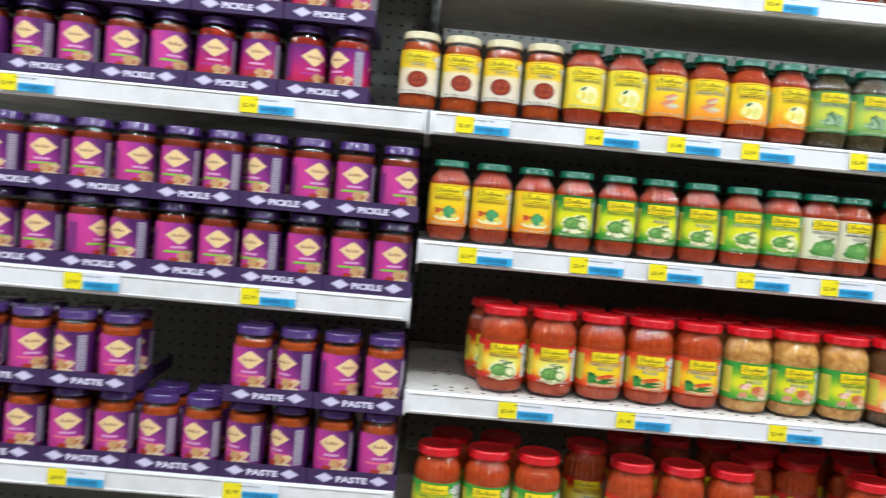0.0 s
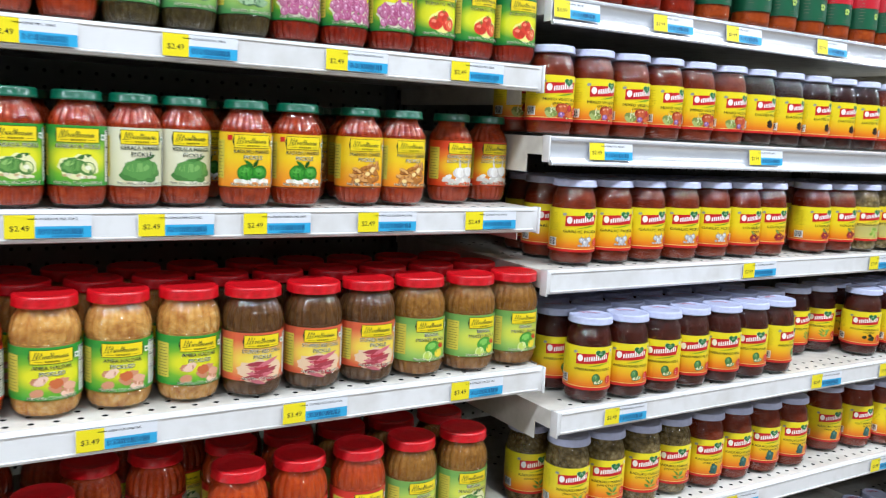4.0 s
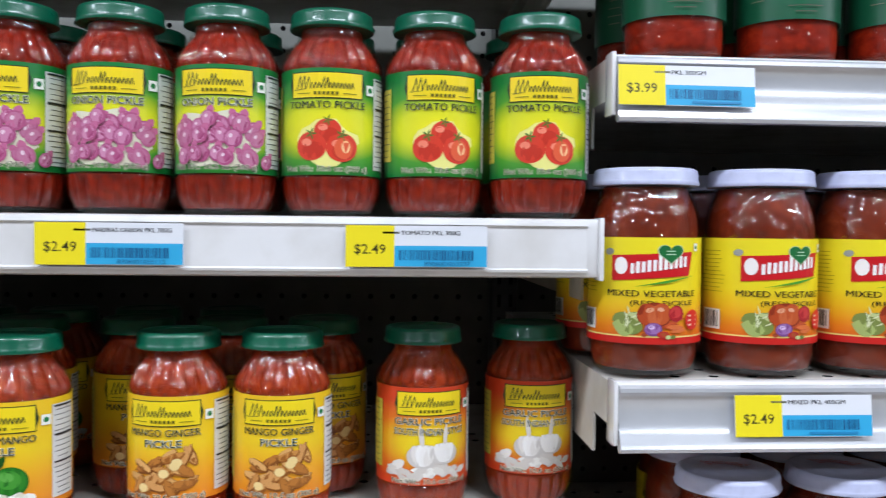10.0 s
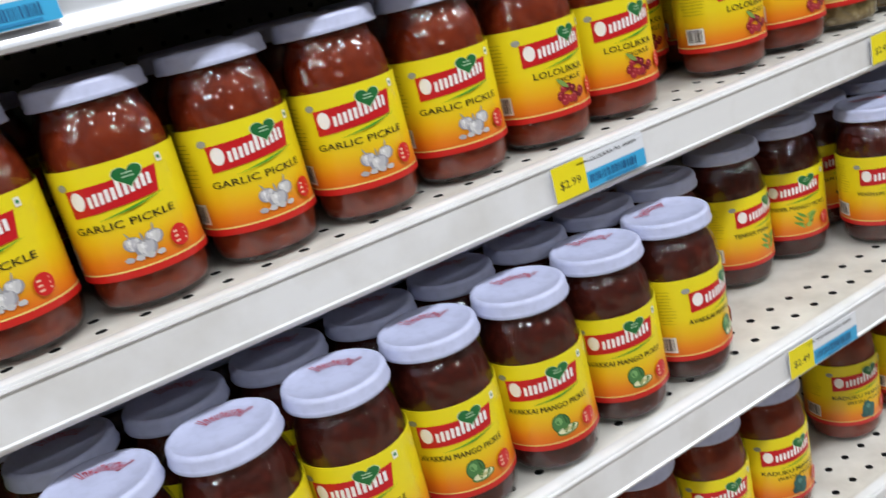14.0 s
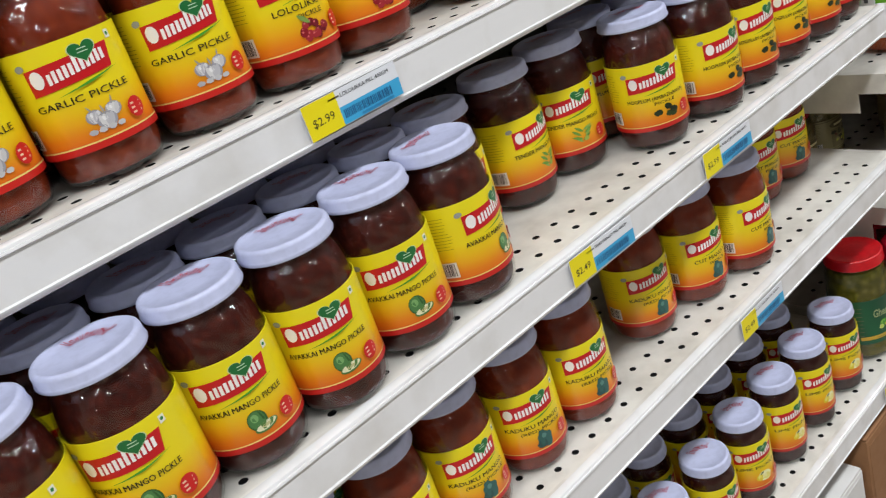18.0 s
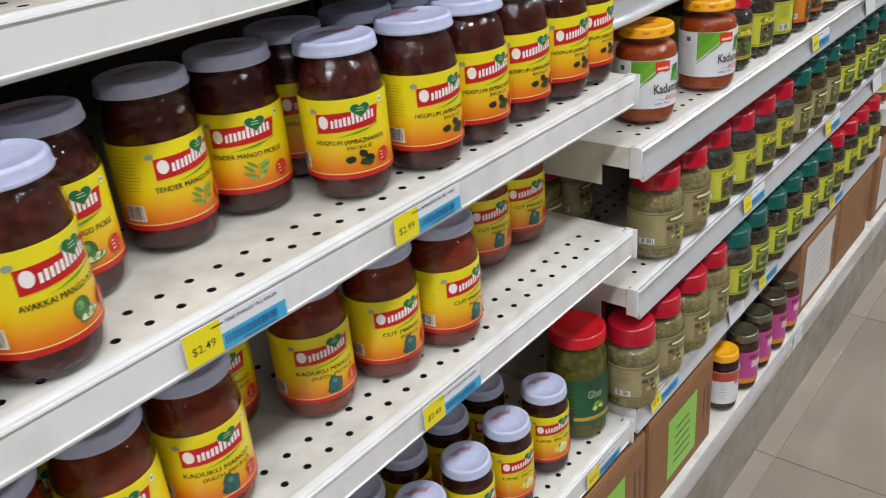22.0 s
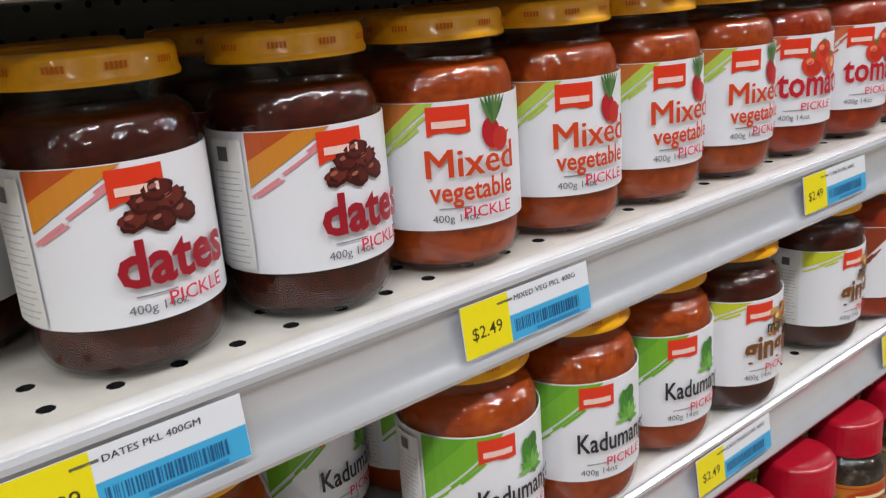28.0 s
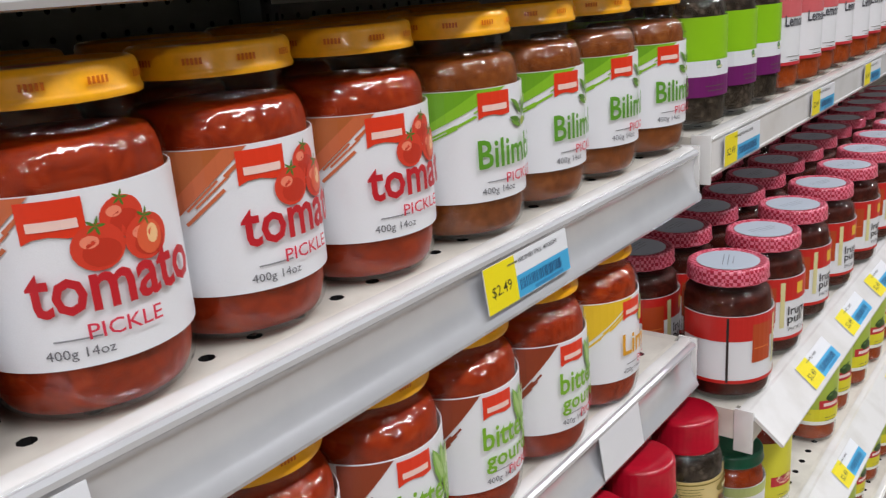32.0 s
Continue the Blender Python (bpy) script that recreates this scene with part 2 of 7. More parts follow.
def box(bm, x0, y0, z0, x1, y1, z1, mat=0, bevel=0.0):
    made = bmesh.ops.create_cube(bm, size=1, matrix=Matrix.Translation(((x0 + x1) / 2, (y0 + y1) / 2, (z0 + z1) / 2)) @ Matrix.Diagonal((x1 - x0, y1 - y0, z1 - z0, 1)))
    faces = {f for v in made["verts"] for f in v.link_faces}
    for f in faces:
        f.material_index = mat
    if bevel:
        edges = list({e for f in faces for e in f.edges})
        bmesh.ops.bevel(bm, geom=edges, offset=bevel, segments=2, affect="EDGES", profile=0.6)
    return bm


def cube(*args, bevel=0.0):
    return box(bmesh.new(), *args, bevel=bevel)


def extrude_x(profile, x0, x1):
    """A closed section in y, z drawn out along x."""
    bm = bmesh.new()
    a = [bm.verts.new((x0, y, z)) for y, z in profile]
    b = [bm.verts.new((x1, y, z)) for y, z in profile]
    n = len(profile)
    for k in range(n):
        bm.faces.new((a[k], a[(k + 1) % n], b[(k + 1) % n], b[k]))
    bm.faces.new(a[::-1])
    bm.faces.new(b)
    bmesh.ops.recalc_face_normals(bm, faces=bm.faces)
    return bm


def perforated(cols, rows, pitch, hole, skip=None):
    """A plate of pitch x pitch cells in x, y; where skip is false, a blind round hole whose second material paints in
    its shade.
    """
    verts, faces, mats = [], [], []
    for i in range(cols):
        for j in range(rows):
            x, y = i * pitch, j * pitch
            if skip and skip(i, j):
                k = len(verts)
                verts += [(x, y, 0), (x + pitch, y, 0), (x + pitch, y + pitch, 0), (x, y + pitch, 0)]
                faces.append((k, k + 1, k + 2, k + 3))
                mats.append(0)
                continue
            k, cx, cy, h = len(verts), x + pitch / 2, y + pitch / 2, pitch / 2
            out = [(h, 0), (h, h), (0, h), (-h, h), (-h, 0), (-h, -h), (0, -h), (h, -h)]
            verts += [(cx + a, cy + b, 0) for a, b in out]
            for d in (0, -0.004):
                verts += [(cx + hole * math.cos(q * math.pi / 4), cy + hole * math.sin(q * math.pi / 4), d) for q in range(8)]
            for q in range(8):
                p = (q + 1) % 8
                faces.append((k + q, k + p, k + 8 + p, k + 8 + q))
                faces.append((k + 8 + q, k + 8 + p, k + 16 + p, k + 16 + q))
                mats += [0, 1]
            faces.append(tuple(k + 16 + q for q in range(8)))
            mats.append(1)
    me = bpy.data.meshes.new("perforated_sheet")
    me.from_pydata(verts, [], faces)
    me.polygons.foreach_set("material_index", mats)
    return me


# ---- flat artwork, bent round a jar ----
class Art:
    """Flat print in metres (u across, v up) that is laid on a jar or a tag, each piece a hair above the last."""

    def __init__(self, lift=0.0):
        self.bm, self.mats, self.lift = bmesh.new(), [], lift

    def slot(self, hexa):
        m = ink(hexa) if isinstance(hexa, str) else hexa
        if m not in self.mats:
            self.mats.append(m)
        return self.mats.index(m)

    def poly(self, pts, hexa):
        self.lift += 0.000012
        f = self.bm.faces.new([self.bm.verts.new((u, v, self.lift)) for u, v in pts])
        f.normal_update()
        if f.normal.z < 0:
            f.normal_flip()
        f.material_index = self.slot(hexa)
        return self

    def rect(self, u0, v0, u1, v1, hexa):
        return self.poly([(u0, v0), (u1, v0), (u1, v1), (u0, v1)], hexa)

    def oval(self, u, v, ru, rv, hexa, turn=0, n=18):
        c, s = math.cos(turn), math.sin(turn)
        return self.poly([(u + ru * math.cos(a) * c - rv * math.sin(a) * s, v + ru * math.cos(a) * s + rv * math.sin(a) * c) for a in (2 * math.pi * k / n for k in range(n))], hexa)

    def blob(self, u, v, ru, rv, hexa, seed=0, turn=0, n=20):
        rnd = random.Random(seed)
        w = [rnd.uniform(0.82, 1.1) for _ in range(n)]
        c, s = math.cos(turn), math.sin(turn)
        pts = []
        for k in range(n):
            a = 2 * math.pi * k / n
            x, y = ru * w[k] * math.cos(a), rv * w[k] * math.sin(a)
            pts.append((u + x * c - y * s, v + x * s + y * c))
        return self.poly(pts, hexa)

    def leaf(self, u, v, length, width, hexa, turn=0):
        c, s = math.cos(turn), math.sin(turn)
        base = [(0, 0), (0.25, 0.42), (0.55, 0.5), (0.8, 0.3), (1, 0), (0.8, -0.3), (0.55, -0.5), (0.25, -0.42)]
        return self.poly([(u + a * length * c - b * width * s, v + a * length * s + b * width * c) for a, b in base], hexa)

    def text(self, body, u, v, size, hexa, width=None, thick=0.0, shear=0.0, turn=0.0):
        """Words centred at u, on the line v; width squeezes them to that many metres."""
        cu = bpy.data.curves.new("words", "FONT")
        if "M" in body and thick:
            self.text(body, u + size * 0.032, v, size, hexa, width, 0.0, shear, turn)
            thick = 0.0
        cu.body, cu.size, cu.offset, cu.shear, cu.resolution_u = body, 1.0, thick, shear, 2
        ob = bpy.data.objects.new("words", cu)
        me = bpy.data.meshes.new_from_object(ob)
        xs = [p.co.x for p in me.vertices]
        if xs:
            lo, hi = min(xs), max(xs)
            k = width / (hi - lo) if width else size
            self.lift += 0.00004
            c, s = math.cos(turn), math.sin(turn)
            vs = []
            for p in me.vertices:
                a, b = (p.co.x - (lo + hi) / 2) * k, p.co.y * size
                vs.append(self.bm.verts.new((u + a * c - b * s, v + a * s + b * c, self.lift)))
            idx = self.slot(hexa)
            for poly in me.polygons:
                try:
                    f = self.bm.faces.new([vs[i] for i in poly.vertices])
                    f.material_index = idx
                    f.normal_update()
                    if f.normal.z < 0:
                        f.normal_flip()
                except ValueError:
                    pass
        bpy.data.objects.remove(ob)
        bpy.data.curves.remove(cu)
        bpy.data.meshes.remove(me)
        return self

    def lines(self, u, v, w, n, step, hexa, seed=1, h=0.0006):
        """Small print that cannot be read."""
        rnd = random.Random(seed)
        for k in range(n):
            ww = w * rnd.uniform(0.6, 1)
            self.rect(u - ww / 2, v - k * step - h, u + ww / 2, v - k * step, hexa)
        return self

    def bent(self, name, radius, parent, label="", step=0.005):
        bm = self.bm
        us = [p.co.x for p in bm.verts]
        if us:
            k = math.ceil(min(us) / step)
            while k * step < max(us):
                bmesh.ops.bisect_plane(bm, geom=bm.verts[:] + bm.edges[:] + bm.faces[:], plane_co=(k * step, 0, 0), plane_no=(1, 0, 0), dist=1e-6)
                k += 1
        for p in bm.verts:
            a, r = p.co.x / radius, radius + 0.00045 + p.co.z
            p.co = (r * math.sin(a), -r * math.cos(a), p.co.y)
        return part(name, bm, self.mats, parent, label, angle=0)

    def flat(self, name, parent, label=""):
        """Stands the print up in the x, z plane, facing -y."""
        for p in self.bm.verts:
            p.co = (p.co.x, -p.co.z, p.co.y)
        return part(name, self.bm, self.mats, parent, label, angle=0)

    def lying(self, name, z, parent, label=""):
        """Lays the print face up at height z."""
        for p in self.bm.verts:
            p.co = (p.co.x, p.co.y, z + p.co.z)
        return part(name, self.bm, self.mats, parent, label, angle=0)


def wrap(radius, z0, z1, half_angle, mat, parent, label="", thick=0.00025, seg=40):
    """A paper label round a jar, with its own thickness and a UV map."""
    bm = bmesh.new()
    uvl = bm.loops.layers.uv.new("UVMap")
    r = radius + thick
    cols = []
    for k in range(seg + 1):
        a = -half_angle + 2 * half_angle * k / seg
        cols.append([bm.verts.new((q * math.sin(a), -q * math.cos(a), z)) for q, z in ((radius - 0.0004, z0), (r, z0), (r, z1), (radius - 0.0004, z1))])
    for k in range(seg):
        for j in range(3):
            f = bm.faces.new((cols[k][j], cols[k + 1][j], cols[k + 1][j + 1], cols[k][j + 1]))
            for loop, (q, s) in zip(f.loops, ((k, j), (k + 1, j), (k + 1, j + 1), (k, j + 1))):
                loop[uvl].uv = (q / seg, 0.0 if s < 2 else 1.0)
    return part("label", bm, mat, parent, label, angle=60)


# ---- structure ----
# Bays along x: purple tray bay, small-jar bay, white-lid bay, orange-lid bay and the bays beyond.
BAYS = [-2.395, -1.178, 0.040, 1.257, 2.473, 3.689, 4.906, 6.123, 7.340]
BACK = 1.86
PITCH = 0.0254


def slab(name, args, mat, label, category, bevel=0.0):
    return tagged(new(name, finish(cube(*args, bevel=bevel), name, mat, 35)), label, category, kind="structure")


slab("floor", (-6, -6.5, -0.06, 12, 2.2, -0.003), GROUT, "beige vinyl tile floor of a shop aisle", "floor")
slab("wall_north", (-6, 1.95, 0, 12, 2.1, CEILING), PLASTER, "plain painted wall behind the shelving", "wall")
slab("wall_south", (-6, -6.5, 0, 12, -6.4, CEILING), AISLE, "plain painted wall across the aisle", "wall")
slab("wall_west", (-6.1, -6.5, 0, -6, 2.1, CEILING), PLASTER, "plain painted wall at the aisle end", "wall")
slab("wall_east", (12, -6.5, 0, 12.1, 2.1, CEILING), PLASTER, "plain painted wall at the far aisle end", "wall")
slab("ceiling", (-6.1, -6.6, CEILING, 12.1, 2.1, CEILING + 0.1), CEILING_PAINT, "white suspended shop ceiling", "ceiling")

# fluorescent strip lights in two rows over the aisle
for row_y, first, step, count, share in ((0.18, -3.9, 1.83, 8, 0.80), (-2.20, -3.0, 3.05, 5, 0.7)):
    for k in range(count):
        x = first + step * k
        lamp = bpy.data.lights.new("ceiling_lamp", "AREA")
        lamp.shape, lamp.size, lamp.size_y, lamp.energy, lamp.color = "RECTANGLE", 1.20, 0.26, LAMP_POWER * share, (0.94, 0.98, 1.0)
        ob = new("ceiling_lamp", lamp)
        ob.matrix_world = pose(x, row_y, CEILING - 0.052)
        fix = tagged(new("ceiling_light"), "white fluorescent strip light on the ceiling", "ceiling light", "lights over the aisle")
        fix.matrix_world = pose(x, row_y, CEILING)
        part("housing", cube(-0.62, -0.15, -0.03, 0.62, 0.15, 0, bevel=0.004), FASCIA, fix)
        for y0, y1 in ((-0.16, -0.135), (0.135, 0.16)):
            part("reflector", cube(-0.62, y0, -0.05, 0.62, y1, -0.03), FASCIA, fix)
        for x0, x1 in ((-0.63, -0.62), (0.62, 0.63)):
            part("end_cap", cube(x0, -0.16, -0.055, x1, 0.16, 0.0), FASCIA, fix)

# pegboard backs, one sheet a bay, with blind holes blacked in for their shade
peg_mesh = perforated(47, 66, PITCH, 0.0031)
peg_mesh.materials.append(PEG)
peg_mesh.materials.append(DARK)
peg_root = tagged(new("wall_back_panel"), "grey perforated pegboard back of the shelving", "back panel", kind="structure")
for k, x in enumerate(BAYS[:-1]):
    sheet = new("pegboard_sheet", peg_mesh)
    sheet.parent = peg_root
    sheet.matrix_local = pose(x + 0.0125, BACK, 0.21, 90, 0, 0)
    plate = part("backing_plate", cube(x + 0.002, BACK + 0.012, 0.02, x + 1.215, BACK + 0.03, 2.0), DARK, peg_root)

# slotted uprights between the bays
for x in BAYS:
    up = tagged(new("upright_post", finish(cube(-0.014, 0, 0.0, 0.014, 0.035, 2.0, bevel=0.002), "upright_post", POST)), "grey steel shelf upright with paired slots", "upright", "shelf uprights")
    up.matrix_world = pose(x, BACK - 0.04, 0)
    # Uncut slots: small black blocks stand in for the shade of the openings.
    bm = bmesh.new()
    for j in range(70):
        for dx in (-0.0065, 0.0065):
            z = 0.24 + j * 0.0254
            box(bm, dx - 0.002, -0.0006, z, dx + 0.002, 0.004, z + 0.014)
    part("slots", bm, DARK, up)


deck_cache = {}


def shelf(bay, z, front, style="plain", label="white enamelled steel shelf with a price rail"):
    """One gondola shelf: deck with two front rows of holes, folded fascia, price rail, side folds and end caps."""
    x0, x1 = BAYS[bay] + 0.0015, BAYS[bay + 1] - 0.0015
    depth = BACK - 0.045 - front
    ob = tagged(new("shelf"), label, "shelf", "gondola shelves")
    ob.matrix_world = pose(x0, front, z)
    w = x1 - x0
    rows = int(depth / PITCH)
    key = rows
    if key not in deck_cache:
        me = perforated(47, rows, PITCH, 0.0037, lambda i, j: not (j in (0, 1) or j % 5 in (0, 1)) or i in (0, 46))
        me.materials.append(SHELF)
        # Hole walls and floors are blacked in for the shade below the deck.
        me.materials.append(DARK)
        deck_cache[key] = me
    deck = part("deck", deck_cache[key], None, ob)
    deck.matrix_local = pose((w - 47 * PITCH) / 2, 0.0127, -0.0012)
    side = (w - 47 * PITCH) / 2
    bm = bmesh.new()
    box(bm, 0.0005, 0.0125, -0.028, side, depth, -0.0012)
    box(bm, w - side, 0.0125, -0.028, w - 0.0005, depth, -0.0012)
    box(bm, 0, rows * PITCH + 0.0127, -0.02, w, depth + 0.004, -0.0012)
    box(bm, side + 0.0005, 0.0086, -0.006, w - side - 0.0005, 0.0127, -0.0012)
    box(bm, side + 0.0005, 0.0105, -0.022, w - side, depth, -0.0075)
    part("side_folds", bm, SHELF, ob)
    lip = [(0.0085, 0.0), (0.0025, 0.0), (0.0006, -0.0010), (0, -0.0026), (0, -0.0335), (0.0008, -0.036), (0.003, -0.037), (0.010, -0.037), (0.010, -0.033), (0.0035, -0.033), (0.0035, -0.004), (0.0085, -0.004)]
    part("fascia", extrude_x(lip, 0.003, w - 0.003), FASCIA, ob)
    y = -0.0018
    if style == "rail":
        rail = [(0, -0.002), (-0.0022, -0.002), (-0.0042, -0.0035), (-0.0044, -0.0058), (-0.0026, -0.0074), (-0.0012, -0.0105), (-0.0005, -0.0150), (-0.0005, -0.0200), (-0.0012, -0.0250), (-0.0024, -0.0295), (-0.0042, -0.0335), (-0.0064, -0.0370), (-0.0074, -0.0400), (-0.0066, -0.0422), (-0.003, -0.0428), (0, -0.041)]
        part("price_rail", extrude_x(rail, 0.004, w - 0.004), CHANNEL, ob, "clear grey plastic price rail")
    elif style == "sloped":
        rail = [(0.002, -0.0004), (-0.0010, -0.0004), (-0.0285, -0.0235), (-0.0288, -0.0250), (-0.0270, -0.0258), (-0.0255, -0.0248), (0.0, -0.0035)]
        part("price_rail", extrude_x(rail, 0.002, w - 0.002), FASCIA, ob, "sloping white price rail")
    else:
        rail = [(0, -0.003), (-0.0016, -0.003), (-0.002, -0.0045), (-0.0006, -0.0055), (-0.0006, -0.031), (-0.002, -0.032), (-0.0016, -0.0335), (0, -0.0335)]
        part("price_rail", extrude_x(rail, 0.010, w - 0.010), FASCIA, ob)
    for a in (0.0, w - 0.0028):
        part("end_cap", cube(a, -0.0042, -0.0385, a + 0.0028, 0.012, 0.0008, bevel=0.0009), FASCIA, ob)
        part("bracket", cube(a + 0.001, 0.05, -0.055, a + 0.0028, depth, -0.028), SHELF, ob)
    return ob


LEVELS = {}
RAILED, SLOPED = set(), set()
for bay, name, z, front, style in (
    (1, "A0", 1.74, 1.388, ""), (1, "A1", 1.402, 1.388, ""), (1, "A2", 1.104, 1.370, ""), (1, "A3", 0.804, 1.342, ""), (1, "A4", 0.50, 1.315, ""),
    (2, "B0", 1.637, 1.388, ""), (2, "B1", 1.402, 1.388, ""), (2, "B2", 1.198, 1.378, ""), (2, "B3", 0.966, 1.342, ""), (2, "B4", 0.735, 1.315, ""), (2, "B5", 0.46, 1.315, ""),
    (3, "C0", 1.690, 1.388, ""), (3, "C1", 1.505, 1.388, "rail"), (3, "C2", 1.303, 1.372, "rail"), (3, "C3", 1.107, 1.357, ""), (3, "C4", 0.905, 1.312, ""), (3, "C5", 0.711, 1.312, ""), (3, "C6", 0.421, 1.312, ""),
    (4, "D0", 1.334, 1.357, "rail"), (4, "D1", 1.153, 1.355, "rail"), (4, "D2", 0.991, 1.355, "rail"), (4, "D3", 0.815, 1.310, "rail"), (4, "D4", 0.622, 1.312, "rail"), (4, "D5", 0.436, 1.312, "rail"),
    (5, "E0", 1.36, 1.35, ""), (5, "E1", 1.160, 1.348, ""), (5, "E2", 0.932, 1.308, "sloped"), (5, "E3", 0.735, 1.308, "sloped"), (5, "E4", 0.50, 1.304, ""),
    (6, "F1", 1.160, 1.348, ""), (6, "F2", 0.932, 1.308, "sloped"), (6, "F3", 0.735, 1.308, "sloped"), (6, "F4", 0.50, 1.304, ""),
    (7, "G1", 1.160, 1.348, ""), (7, "G2", 0.940, 1.304, ""), (7, "G3", 0.735, 1.304, ""),
    (0, "Z1", 1.402, 1.388, ""), (0, "Z2", 1.104, 1.370, ""), (0, "Z3", 0.804, 1.342, ""),
):
    shelf(bay, z, front, style)
    LEVELS[name] = (z, front, bay)
    if style == "rail":
        RAILED.add(name)
    if style == "sloped":
        SLOPED.add(name)

# base decks with kick plates
BASE = 0.205
for bay in range(8):
    x0, x1 = BAYS[bay] + 0.0015, BAYS[bay + 1] - 0.0015
    ob = tagged(new("base_shelf"), "white steel base shelf with a scuffed kick plate", "shelf", "base shelves")
    ob.matrix_world = pose(x0, 1.296, BASE)
    w = x1 - x0
    part("deck", cube(0, 0.003, -0.02, w, BACK - 1.34, 0, bevel=0.001), SHELF, ob)
    part("fascia", cube(0, 0, -0.042, w, 0.003, 0.0, bevel=0.0008), CHANNEL, ob)
    part("kick_plate", cube(0, 0.012, -BASE, w, 0.016, -0.042), KICK, ob, "beige-grey scuffed kick plate")
    LEVELS["base%d" % bay] = (BASE, 1.296, bay)


# ---- jars ----
def smooth_steps(pts, n=3):
    """Rounds a coarse profile."""
    for _ in range(n - 1):
        out = [pts[0]]
        for (r0, z0), (r1, z1) in zip(pts, pts[1:]):
            out += [(r0 * 0.75 + r1 * 0.25, z0 * 0.75 + z1 * 0.25), (r0 * 0.25 + r1 * 0.75, z0 * 0.25 + z1 * 0.75)]
        pts = out + [pts[-1]]
    return pts


